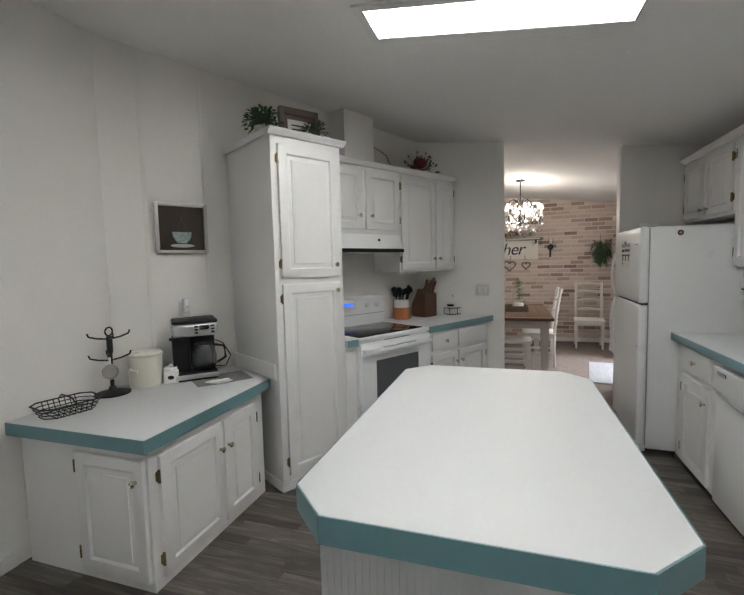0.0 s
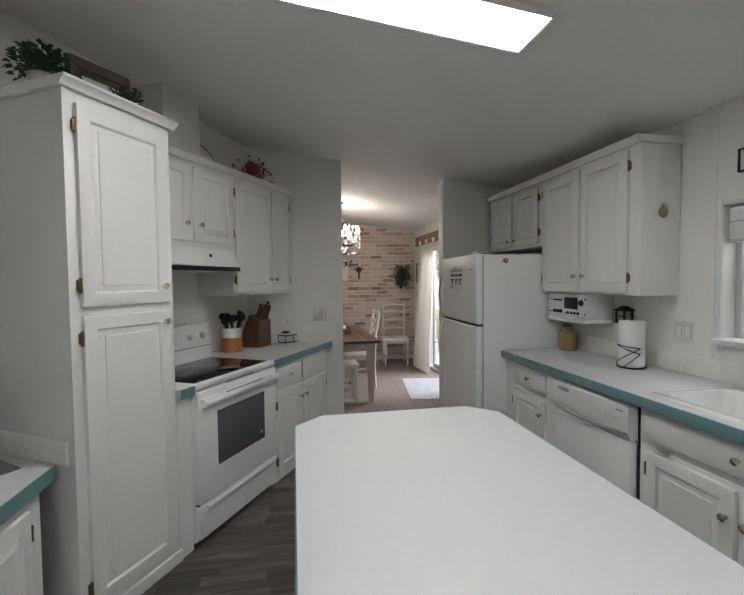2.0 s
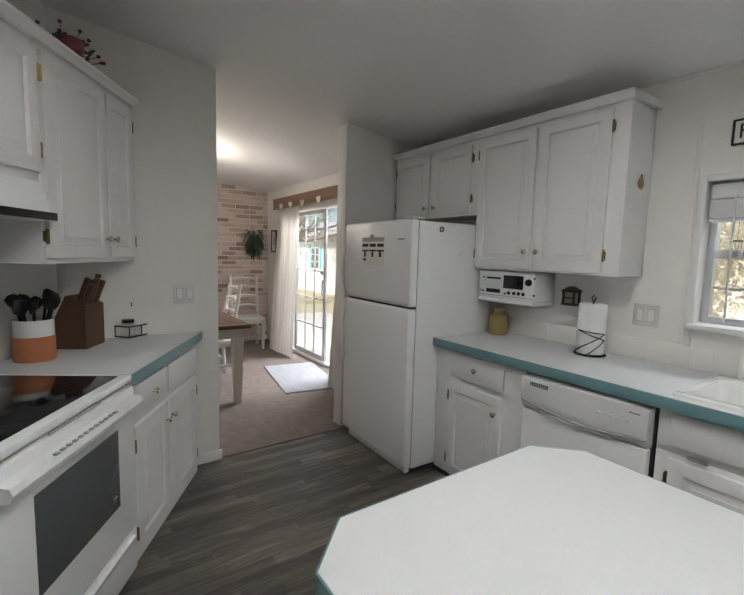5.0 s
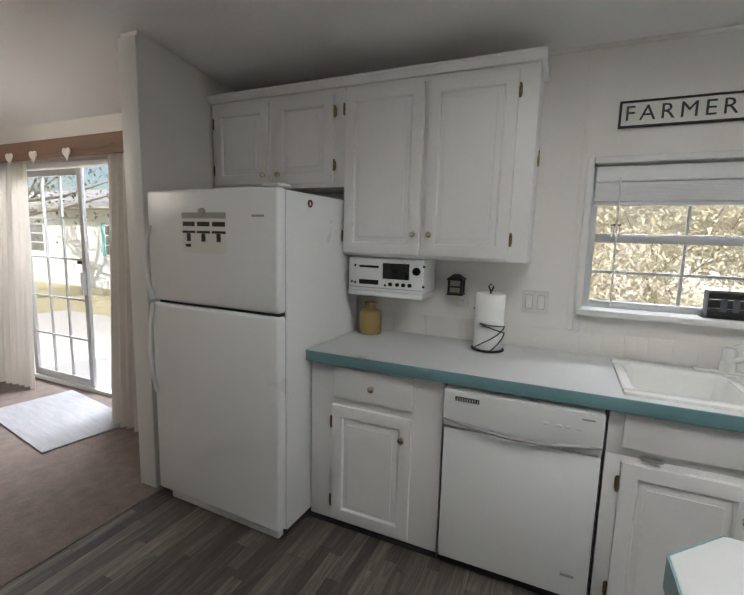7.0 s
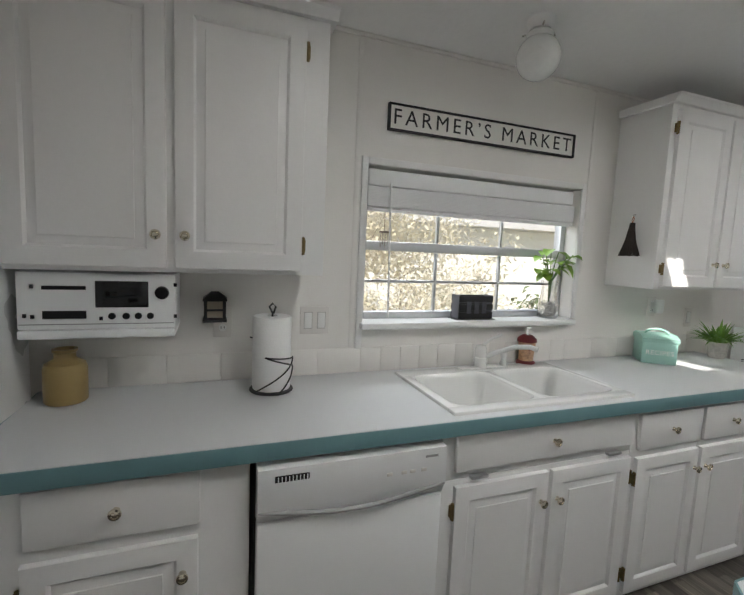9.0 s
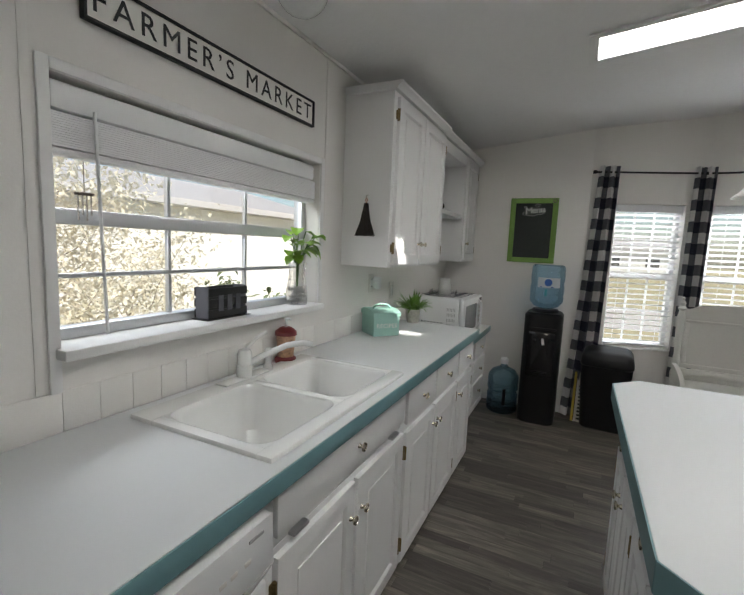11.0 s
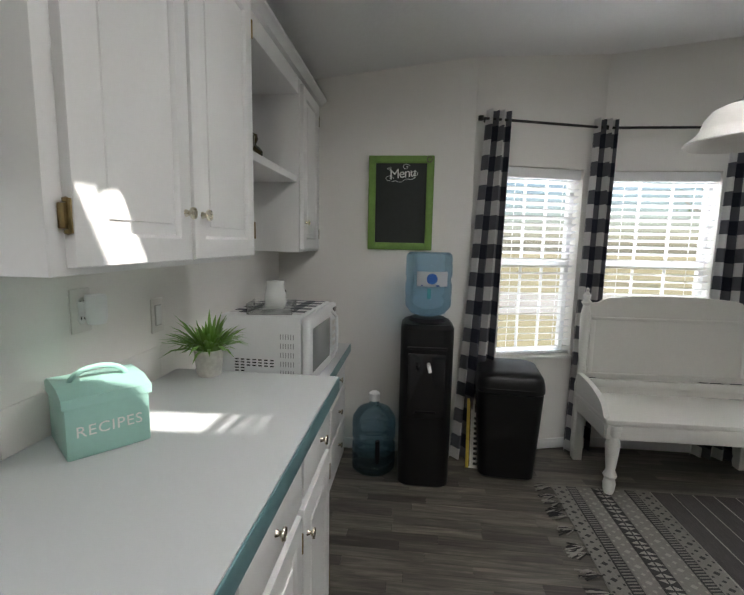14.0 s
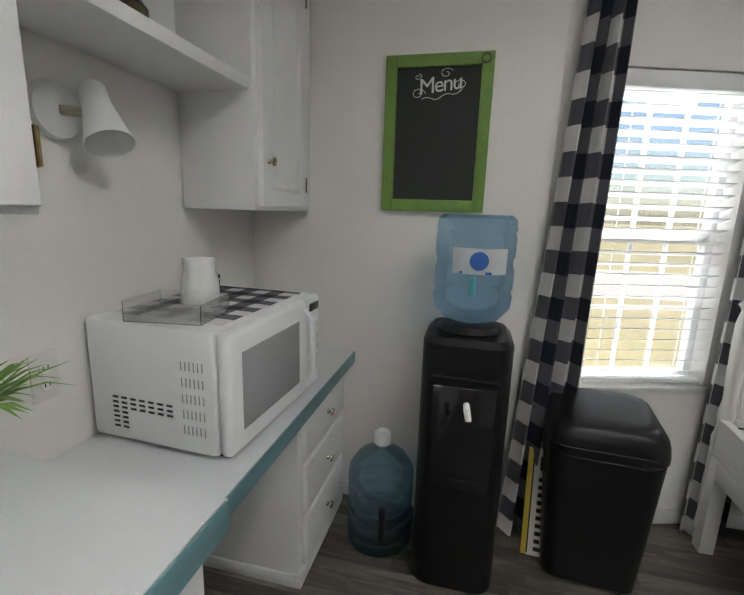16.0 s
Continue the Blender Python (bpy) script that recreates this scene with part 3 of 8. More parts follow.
def sash_window(name, m, w, h, cols, rows_up, rows_lo, label, frame_mat, deep=0.05):
    """A single-hung window in local x 0..w, z 0..h, glass at y = 0."""
    t = thing(name, m, label, "window", kind="structure")
    f = 0.035
    for x0, x1, z0, z1 in ((0, f, 0, h), (w - f, w, 0, h), (f, w - f, 0, f), (f, w - f, h - f, h), (f, w - f, h * 0.5 - 0.022, h * 0.5 + 0.022)):
        part("window_frame", box(x0, x1, -deep / 2, deep / 2, z0, z1, 0.004), frame_mat, t)
    for z0, z1, rows in ((f, h * 0.5 - 0.022, rows_lo), (h * 0.5 + 0.022, h - f, rows_up)):
        p = part("pane", box(f, w - f, -0.003, 0.003, z0, z1), M_GLASS, t)
        p.visible_shadow = False
        for k in range(1, cols):
            x = f + (w - 2 * f) * k / cols
            part("muntin", box(x - 0.007, x + 0.007, -0.009, 0.009, z0, z1, 0.002), frame_mat, t)
        for k in range(1, rows):
            z = z0 + (z1 - z0) * k / rows
            part("muntin", box(f, w - f, -0.0085, 0.0085, z - 0.007, z + 0.007, 0.002), frame_mat, t)
    return t


sash_window("window_1", pose(2.295, WY1, WZ0, 0, 0, -90), WY1 - WY0, WZ1 - WZ0, 3, 1, 2, "aluminium kitchen window with white muntins", M_ALU)
b = box(2.135, 2.28, WY0 + 0.006, WY1 + 0.015, WZ0 - 0.028, WZ0 + 0.002, 0.006)
setting("window_sill", b, M_TRIM, "white painted window sill", "sill")
for y0, y1, z0, z1 in ((WY1 + 0.0, WY1 + 0.03, WZ0 - 0.12, WZ1 + 0.03), (WY0 - 0.03, WY0, WZ0 + 0.004, WZ1 + 0.03), (WY0, WY1, WZ1, WZ1 + 0.03)):
    setting("trim_window", box(2.178, 2.1895, y0, y1, z0, z1, 0.004), M_TRIM, "white window casing", "trim")

bay_windows = []
for k, (nm, p, q, s0, s1) in enumerate(BAY):
    p, q = Vector(p), Vector(q)
    d = (q - p).normalized()
    a = p + d * s1 + Vector((d.y, -d.x)) * -0.10
    ang = math.degrees(math.atan2(d.y, d.x)) + 180
    win = sash_window("window_%d" % (k + 2), pose(a.x, a.y, BZ0, 0, 0, ang), s1 - s0, BZ1 - BZ0, 3, 2, 2, "white vinyl bay window behind blinds", M_VINYL, 0.04)
    bay_windows.append((p, d, s0, s1))
    c = p + d * ((s0 + s1) / 2)
    ww = s1 - s0
    m = pose(c.x, c.y, 0, 0, 0, ang)
    setting("window_sill", box(-ww / 2 - 0.03, ww / 2 + 0.03, -0.09, 0.02, BZ0 - 0.022, BZ0 - 0.002, 0.005), M_TRIM, "white bay window sill", "sill").matrix_basis = m
    # window blind: head rail, slats, ladder cords, bottom rail
    bl = thing("window_blind", pose(*(c + Vector((d.y, -d.x)) * -0.035), 0, 0, 0, ang), "lowered white faux-wood blind with open slats", "blind", "blinds in the bay")
    part("head_rail", box(-ww / 2 + 0.008, ww / 2 - 0.008, -0.028, 0.028, BZ1 - 0.065, BZ1 - 0.003, 0.006), M_VINYL, bl)
    part("bottom_rail", box(-ww / 2 + 0.010, ww / 2 - 0.010, -0.026, 0.026, BZ0 + 0.008, BZ0 + 0.026, 0.004), M_VINYL, bl)
    slat = mesh_of("slat", box(-ww / 2 + 0.010, ww / 2 - 0.010, -0.025, 0.025, -0.0015, 0.0015), M_VINYL)
    n = 25
    for j in range(n):
        o = new("slat", slat)
        o.parent = bl
        o.matrix_basis = pose(0, 0, BZ0 + 0.055 + j * (BZ1 - BZ0 - 0.14) / (n - 1), 19, 0, 0)
    for x in (-ww * 0.32, ww * 0.32):
        part("cord", tube([(x, -0.027, BZ0 + 0.02), (x, -0.027, BZ1 - 0.06)], 0.0018, 6), M_VINYL, bl)


# ---- kitchen: cabinets along the sink wall ----
FX = 1.605  # cabinet face
CH = 0.915


def base_unit(w, y_start, label, group="base cabinets", d=0.56, h=0.868, open_top=False):
    t = thing("base_cabinet", pose(FX, y_start, 0, 0, 0, -90), label, "cabinet", group)
    part("body", box(0.001, w - 0.001, 0, d, 0.0, 0.68 if open_top else h, 0.002), M_CAB, t)
    if open_top:
        part("front_rail", box(0.001, w - 0.001, 0, 0.018, 0.6802, h, 0.002), M_CAB, t)
    return t


c = base_unit(0.68, 4.26, "white base cabinet with one drawer and door beside the fridge")
drawer_front(c, 0.14, 0.545, 0.69, 0.845, 0.343)
hung_door(c, 0.13, 0.54, 0.05, 0.65, (0.50, 0.552), "a")
part("plinth", box(0.0, 0.68, -0.004, 0.0, 0.0, 0.03, 0.001), M_DARK, c)

c = base_unit(0.91, 2.945, "white sink cabinet with a false drawer front and two doors", open_top=True)
drawer_front(c, 0.05, 0.905, 0.715, 0.85, 0.478)
hung_door(c, 0.055, 0.465, 0.035, 0.66, (0.435, 0.545), "a")
hung_door(c, 0.485, 0.90, 0.035, 0.66, (0.515, 0.545), "b")
for x in (0.15, 0.8):
    part("latch", box(x - 0.035, x + 0.035, -0.024, -0.002, 0.682, 0.694, 0.003), M_STEEL, c, "dark metal latch")
UNITS = [(2.035, 0.43, 0.03, 0.42, 0.40), (1.605, 0.44, 0.01, 0.435, 0.045), (1.165, 0.40, 0.02, 0.385, 0.05)]
for (y0, w, a, e, kx), ky in zip(UNITS, (1.806, 1.396, 0.935)):
    c = base_unit(w, y0, "white base cabinet with one drawer above one door")
    drawer_front(c, a, e, 0.68, 0.835, y0 - ky)
    hung_door(c, a, e, 0.03, 0.645, (kx, 0.555), "a" if kx > 0.2 else "b")


def counter_slab(name, poly, z, edge_sides, label, m=None, lip=0.052):
    """Laminate worktop on its outline, with a coloured edge band on the sides named."""
    t = thing(name, m or pose(0, 0, 0), label, "worktop")
    part("top", prism(poly, z - lip, z, 0.002), M_TOP, t, "white laminate top")
    for k in edge_sides:
        a, c2 = Vector(poly[k]), Vector(poly[(k + 1) % len(poly)])
        d = (c2 - a).normalized()
        o = Vector((d.y, -d.x)) * 0.004
        part("edge_band", prism([tuple(a + o * 0.1), tuple(c2 + o * 0.1), tuple(c2 + o), tuple(a + o)], z - lip - 0.003, z - 0.001), M_TEAL, t, "teal edge band")
    return t


SKX0, SKX1, SKY0, SKY1 = 1.60, 2.125, 2.045, 2.905
wt = thing("sink_worktop", pose(0, 0, 0), "long white laminate worktop with a teal front edge", "worktop")
CX = 1.562
for x0, x1, y0, y1 in ((CX, 2.185, SKY1 - 0.02, 4.262), (CX, 2.185, 0.755, SKY0 + 0.02), (CX, SKX0 + 0.02, SKY0 + 0.02, SKY1 - 0.02), (SKX1 - 0.02, 2.185, SKY0 + 0.02, SKY1 - 0.02)):
    part("top", box(x0, x1, y0, y1, CH - 0.045, CH), M_TOP, wt, "white laminate top")
part("edge_band", box(CX - 0.006, CX - 0.0003, 0.752, 4.265, CH - 0.053, CH - 0.001, 0.002), M_TEAL, wt, "teal edge band")
part("edge_band", box(CX, 2.18, 4.2625, 4.266, CH - 0.053, CH - 0.001), M_TEAL, wt, "teal edge band")
part("end_band", box(CX - 0.003, 2.18, 0.749, 0.7545, CH - 0.053, CH - 0.0005), M_TOP, wt)
# low tiled upstand
up = thing("backsplash", pose(0, 0, 0), "low white tiled upstand behind the worktop", "backsplash", kind="structure")
y = 4.25
while y > 0.8:
    w = 0.10 if 1.9 < y < 3.12 else 0.20
    part("tile", box(2.185, 2.189, max(y - w + 0.0012, 0.76), y, CH + 0.001, 1.028, 0.001), M_WALL, up)
    y -= w

# dishwasher
dw = thing("dishwasher", pose(1.585, 3.572, 0, 0, 0, -90), "white dishwasher with a sloped control panel", "dishwasher")
part("body", box(0.0, 0.62, 0.02, 0.55, 0.0, 0.862, 0.002), M_DARK, dw, "dark cavity")
part("door", box(0.008, 0.612, -0.022, 0.02, 0.055, 0.668, 0.008), M_APPL, dw)
part("control_panel", extrude_yz([(0.02, 0.672), (-0.018, 0.674), (-0.040, 0.72), (-0.034, 0.838), (0.02, 0.845)], 0.008, 0.612), M_APPL, dw)
part("handle", tube([(0.01 + 0.6 * k / 14, -0.030 - 0.012 * math.sin(math.pi * k / 14), 0.714 - 0.030 * math.sin(math.pi * k / 14)) for k in range(15)], 0.008, 8), M_GREY, dw, "long curved grip line")
part("vent", box(0.055, 0.155, -0.0385, -0.03, 0.798, 0.817, 0.002), M_DARK, dw, "black vent slot")
for k in range(9):
    part("vent_bar", box(0.063 + 0.0105 * k, 0.0655 + 0.0105 * k, -0.0405, -0.036, 0.800, 0.815), M_APPL, dw)
for x in (0.40, 0.45, 0.48, 0.52):
    part("button", box(x, x + 0.02, -0.0385, -0.030, 0.765, 0.777, 0.002), M_PLATE, dw)
part("badge", box(0.535, 0.580, -0.0375, -0.030, 0.810, 0.817), M_GREY, dw)
part("badge", box(0.51, 0.56, -0.024, -0.018, 0.145, 0.157, 0.001), M_GREY, dw)
part("kick_plate", box(0.008, 0.612, 0.012, 0.02, 0.004, 0.054, 0.002), M_DARK, dw)

# double sink
sk = thing("sink", pose(0, 0, 0), "white double-bowl drop-in kitchen sink", "sink")
RZ = CH + 0.014


def bowl(x0, x1, y0, y1, zb):
    """An open rounded basin, its rim at RZ."""
    b = bmesh.new()
    rings = []
    for ins, z in ((0, RZ), (0.012, RZ - 0.02), (0.022, zb + 0.05), (0.05, zb + 0.008), (0.09, zb)):
        ring = []
        for cx, cy, a0 in ((x1 - 0.06, y1 - 0.06, 0), (x0 + 0.06, y1 - 0.06, 90), (x0 + 0.06, y0 + 0.06, 180), (x1 - 0.06, y0 + 0.06, 270)):
            for k in range(6):
                a = radians(a0 + 18 * k)
                r = 0.06
                px, py = cx + r * math.cos(a), cy + r * math.sin(a)
                mx, my = (x0 + x1) / 2, (y0 + y1) / 2
                px += (mx - px) / abs(x1 - x0) * 2 * ins
                py += (my - py) / abs(y1 - y0) * 2 * ins
                ring.append(b.verts.new((px, py, z)))
        rings.append(ring)
    n = len(rings[0])
    for a, c2 in zip(rings, rings[1:]):
        for k in range(n):
            b.faces.new((a[k], a[(k + 1) % n], c2[(k + 1) % n], c2[k]))
    b.faces.new(rings[-1])
    return b, [v.co.copy() for v in rings[0]]


YM = 2.475
bowls = [(SKX0 + 0.05, 2.035, YM + 0.016, SKY1 - 0.035), (SKX0 + 0.05, 2.035, SKY0 + 0.035, YM - 0.016)]
for q in bowls:
    bb, rim = bowl(*q, CH - 0.20)
    part("bowl", bb, M_WHITEC, sk)
b = bmesh.new()
x0, x1 = bowls[0][0] - 0.001, bowls[0][1] + 0.001
for r in ((SKX0, x0 + 0.004, SKY0, SKY1), (x1 - 0.004, SKX1, SKY0, SKY1), (x0, x1, SKY0, bowls[1][2] + 0.004), (x0, x1, bowls[0][3] - 0.004, SKY1), (x0, x1, bowls[1][3] - 0.004, bowls[0][2] + 0.004)):
    box(r[0], r[1], r[2], r[3], CH - 0.01, RZ, 0.006, 2, b)
for q in bowls:
    for cx, cy in ((q[0], q[2]), (q[1], q[2]), (q[0], q[3]), (q[1], q[3])):
        sx, sy = (1 if cx == q[0] else -1), (1 if cy == q[2] else -1)
        prism([(cx, cy)] + [(cx + sx * 0.062 * (1 - math.sin(a)), cy + sy * 0.062 * (1 - math.cos(a))) for a in [math.pi / 2 * k / 7 for k in range(8)]], RZ - 0.012, RZ - 0.0005, 0, b)
part("rim", b, M_WHITEC, sk)
for q in bowls:
    part("drain", lathe([(0, 0.0), (0.04, 0.0), (0.042, 0.004), (0.03, 0.005), (0, 0.003)], 20, m=pose((q[0] + q[1]) / 2, (q[2] + q[3]) / 2, CH - 0.199)), M_STEEL, sk, "steel drain")

# upper cabinets
UX = 1.92
UB, UT = 1.368, 2.245


def crown(t, w, y0=-0.02, z=UT, d=0.28, ends=(True, True)):
    a = -0.022 if ends[0] else 0.0
    e = w + 0.022 if ends[1] else w
    part("crown", extrude_yz([(d, z - 0.001), (y0 - 0.002, z - 0.001), (y0 - 0.008, z + 0.012), (y0 - 0.028, z + 0.026), (y0 - 0.030, z + 0.036), (d, z + 0.036)], a, e), M_CAB, t, "moulded top edge")


def wall_unit(w, y_start, z0, label, d=0.265, ends=(False, False), x=None):
    t = thing("wall_cabinet", pose(x or UX, y_start, 0, 0, 0, -90), label, "cabinet", "wall cabinets")
    part("body", box(0.001, w - 0.001, 0, d, z0, UT, 0.002), M_CAB, t)
    crown(t, w, ends=ends)
    return t


c = wall_unit(0.925, 5.185, 1.735, "short white two-door wall cabinet above the fridge")
hung_door(c, 0.03, 0.435, 1.76, 2.215, (0.405, 1.81), "a")
hung_door(c, 0.48, 0.86, 1.76, 2.215, (0.51, 1.81), "b")
c = wall_unit(0.955, 4.258, UB, "white two-door wall cabinet over the worktop", ends=(False, True))
hung_door(c, 0.005, 0.435, UB + 0.015, 2.22, (0.405, UB + 0.12), "a")
hung_door(c, 0.46, 0.87, UB + 0.015, 2.22, (0.49, UB + 0.12), "b")
c = wall_unit(0.885, 1.60, UB - 0.030, "white two-door wall cabinet beside the sink window", d=0.286, ends=(True, False), x=1.90)
hung_door(c, 0.040, 0.435, UB - 0.016, 2.22, (0.405, UB + 0.104), "a")
hung_door(c, 0.45, 0.875, UB - 0.016, 2.22, (0.49, UB + 0.104), "b")
# open shelf bay between the wall cabinets
c = thing("open_shelf", pose(UX, 0.714, 0, 0, 0, -90), "white open shelf bay between two wall cabinets", "shelf")
part("shelf", box(0.001, 0.733, 0.01, 0.263, 1.715, 1.75, 0.003), M_CAB, c)
part("top", box(0.001, 0.733, 0.0, 0.263, 2.16, UT - 0.002, 0.002), M_CAB, c)
part("back", box(0.001, 0.733, 0.258, 0.266, 1.737, 2.16), M_CAB, c)
crown(c, 0.733)
c = wall_unit(0.483, -0.02, UB - 0.02, "narrow white wall cabinet at the end of the run")
hung_door(c, 0.03, 0.39, UB - 0.006, 2.22, (0.065, UB + 0.14), "b")

# fridge
fr = thing("refrigerator", pose(1.375, 5.075, 0, 0, 0, -91.5), "white top-freezer refrigerator with two doors", "refrigerator")
part("body", box(-0.028, 0.795, 0.065, 0.76, 0.03, 1.668, 0.012), M_APPL, fr)
part("door_seal", box(-0.022, 0.789, 0.0595, 0.066, 0.06, 1.66), M_GREY, fr, "grey door seal")
part("freezer_door", box(-0.034, 0.80, 0.0, 0.06, 1.118, 1.675, 0.018, 3), M_APPL, fr)
part("fridge_door", box(-0.034, 0.80, 0.0, 0.06, 0.055, 1.105, 0.018, 3), M_APPL, fr)
part("gasket", box(0.012, 0.788, 0.02, 0.064, 1.104, 1.119), M_DARK, fr)
for z0, z1 in ((1.125, 1.50), (0.62, 1.10)):
    part("handle", tube([(-0.012, -0.003 - 0.032 * math.sin(math.pi * k / 12), z0 + (z1 - z0) * k / 12) for k in range(13)], 0.011, 10), M_APPL, fr)
part("hinge_cover", box(0.70, 0.79, 0.01, 0.11, 1.675, 1.692, 0.006), M_APPL, fr)
part("foot", box(0.03, 0.77, 0.03, 0.07, 0.0, 0.05, 0.006), M_APPL, fr)
part("badge", box(0.655, 0.725, -0.003, 0.002, 1.545, 1.555, 0.001), M_GREY, fr)

# ---- kitchen: slanted cabinet run ----
pn = thing("pantry_cabinet", diag_pose(0, 0), "tall white pantry cabinet with two stacked doors", "cabinet")
part("body", box(0, 0.53, 0, 0.625, 0.0, UT + 0.005, 0.003), M_CAB, pn)
hung_door(pn, 0.045, 0.49, 1.375, 2.20, (0.455, 1.455), "a")
hung_door(pn, 0.045, 0.49, 0.10, 1.335, (0.455, 1.28), "a")
crown(pn, 0.53, z=UT + 0.005, d=0.63, ends=(True, True))
part("plinth", box(-0.012, 0.54, -0.014, 0.63, 0.0, 0.062, 0.005), M_CAB, pn)

st = thing("stove", diag_pose(0.632, 0.03), "white electric range with a black glass top", "stove")
part("body", box(0.0, 0.76, 0.02, 0.60, 0.03, 0.885, 0.004), M_APPL, st)
part("cooktop_frame", box(-0.004, 0.764, -0.01, 0.61, 0.886, 0.915, 0.007), M_APPL, st)
part("cooktop", box(0.03, 0.73, 0.03, 0.52, 0.912, 0.9175, 0.002), M_BLACKG, st, "black ceramic glass")
part("backguard", extrude_yz([(0.535, 0.915), (0.545, 1.150), (0.565, 1.165), (0.605, 1.165), (0.61, 0.915)], 0.0, 0.76), M_APPL, st)
part("display", box(0.20, 0.42, 0.532, 0.545, 1.05, 1.13, 0.003), M_PLATE, st)
part("screen", box(0.26, 0.39, 0.529, 0.54, 1.088, 1.118, 0.001), glow_mat("blue_display", (0.03, 0.10, 0.55), 0.8), st, "blue lit clock display")
for x in (0.05, 0.14, 0.55, 0.67):
    part("knob", lathe([(0, 0), (0.026, 0), (0.026, 0.008), (0.019, 0.012), (0.017, 0.026), (0, 0.028)], 20, m=pose(x, 0.541, 1.088, 87, 0, 0)), M_PLATE, st)
dr = part("oven_door", box(0.004, 0.756, -0.02, 0.02, 0.245, 0.872, 0.010), M_APPL, st)
part("window", box(0.15, 0.61, -0.024, -0.018, 0.42, 0.735, 0.004), M_OVEN, dr, "dark oven window")
part("handle", extrude_yz([(-0.02, 0.785), (-0.055, 0.79), (-0.062, 0.81), (-0.055, 0.83), (-0.02, 0.835)], 0.02, 0.74), M_APPL, dr)
part("panel_line", box(0.01, 0.75, 0.5335, 0.545, 1.008, 1.013), M_GREY, st)
part("vent", box(0.24, 0.52, -0.012, -0.008, 0.875, 0.884, 0.001), M_GREY, st)
for k in range(12):
    part("slot", box(0.20 + 0.03 * k, 0.216 + 0.03 * k, -0.0575, -0.045, 0.8315, 0.8375, 0.001), M_GREY, dr)
part("drawer", box(0.004, 0.756, -0.015, 0.02, 0.05, 0.238, 0.008), M_APPL, st)
part("drawer_grip", extrude_yz([(-0.015, 0.185), (-0.030, 0.205), (-0.032, 0.222), (-0.015, 0.230)], 0.05, 0.71), M_APPL, st)
part("gap", box(0.004, 0.756, -0.004, 0.019, 0.2385, 0.2448), M_DARK, st)
part("badge", box(0.555, 0.58, -0.026, -0.018, 0.455, 0.48, 0.001), M_NICKEL, st)
part("foot", box(0.02, 0.74, 0.06, 0.5, 0.0, 0.05), M_DARK, st)

fl = thing("filler_cabinet", diag_pose(0.532, 0), "narrow white filler beside the pantry with a teal-edged top", "cabinet")
part("body", box(0.0, 0.096, 0.0, 0.6, 0.0, 0.86), M_CAB, fl)
part("top", box(0.0, 0.096, -0.03, 0.62, 0.862, CH, 0.002), M_TOP, fl)
part("edge_band", box(0.0, 0.096, -0.036, -0.0302, 0.862, CH - 0.001), M_TEAL, fl)

c = thing("base_cabinet", diag_pose(1.402, 0), "white base cabinet with two drawers and two doors beside the stove", "cabinet", "base cabinets")
part("body", prism([(0.0, 0.0), (0.905, 0.0), (0.60, 0.52), (0.0, 0.60)], 0.0, 0.86), M_CAB, c)
drawer_front(c, 0.06, 0.41, 0.69, 0.84, 0.235)
drawer_front(c, 0.43, 0.85, 0.69, 0.84)
hung_door(c, 0.06, 0.415, 0.06, 0.655, (0.385, 0.56), "a")
hung_door(c, 0.43, 0.85, 0.06, 0.655, (0.46, 0.56), "b")
ex = 0.30
counter_slab("slant_worktop", [diag(1.398, BW + 0.01), (corner_b[0] + 0.02, 5.126), (ex, 5.126), (ex - 0.035, 5.055), diag(1.398, 0.035)][::-1], CH, (0, 1), "white laminate worktop with a teal edge beside the stove")

# wall cabinets on the slanted wall, hood and duct box
UN = -0.30
c = thing("wall_cabinet", diag_pose(0.535, UN), "short white two-door wall cabinet above the range hood", "cabinet", "wall cabinets")
part("body", box(0.0, 0.865, 0, 0.335, 1.70, UT, 0.002), M_CAB, c)
hung_door(c, 0.06, 0.445, 1.735, 2.215, (0.395, 1.845), "a")
hung_door(c, 0.475, 0.86, 1.735, 2.215, (0.52, 1.845), "b")
crown(c, 0.865, d=0.335)
c = thing("wall_cabinet", diag_pose(1.402, UN), "tall white two-door wall cabinet beside the range hood", "cabinet", "wall cabinets")
part("body", prism([(0.0, 0.0), (0.765, 0.0), (0.60, 0.335), (0.0, 0.335)], 1.372, UT), M_CAB, c)
hung_door(c, 0.02, 0.475, 1.395, 2.215, (0.445, 1.49), "a")
hung_door(c, 0.49, 0.755, 1.395, 2.215, (0.52, 1.49), "b")
crown(c, 0.76, d=0.26, ends=(False, True))
hd = thing("range_hood", diag_pose(0.632, UN - 0.0), "white range hood with a black control strip", "range hood")
part("body", extrude_yz([(0.33, 1.555), (-0.03, 1.555), (-0.045, 1.575), (-0.012, 1.698), (0.33, 1.698)], 0.0, 0.768), M_APPL, hd)
part("lip", box(0.0, 0.768, -0.075, 0.32, 1.545, 1.580, 0.004), M_APPL, hd)
part("strip", box(0.06, 0.745, -0.081, -0.07, 1.547, 1.577, 0.001), M_BLACK, hd, "black strip")
part("button", lathe([(0, 0), (0.012, 0), (0.011, 0.006), (0, 0.007)], 16, m=pose(0.50, -0.028, 1.65, 75, 0, 0)), M_BLACK, hd)
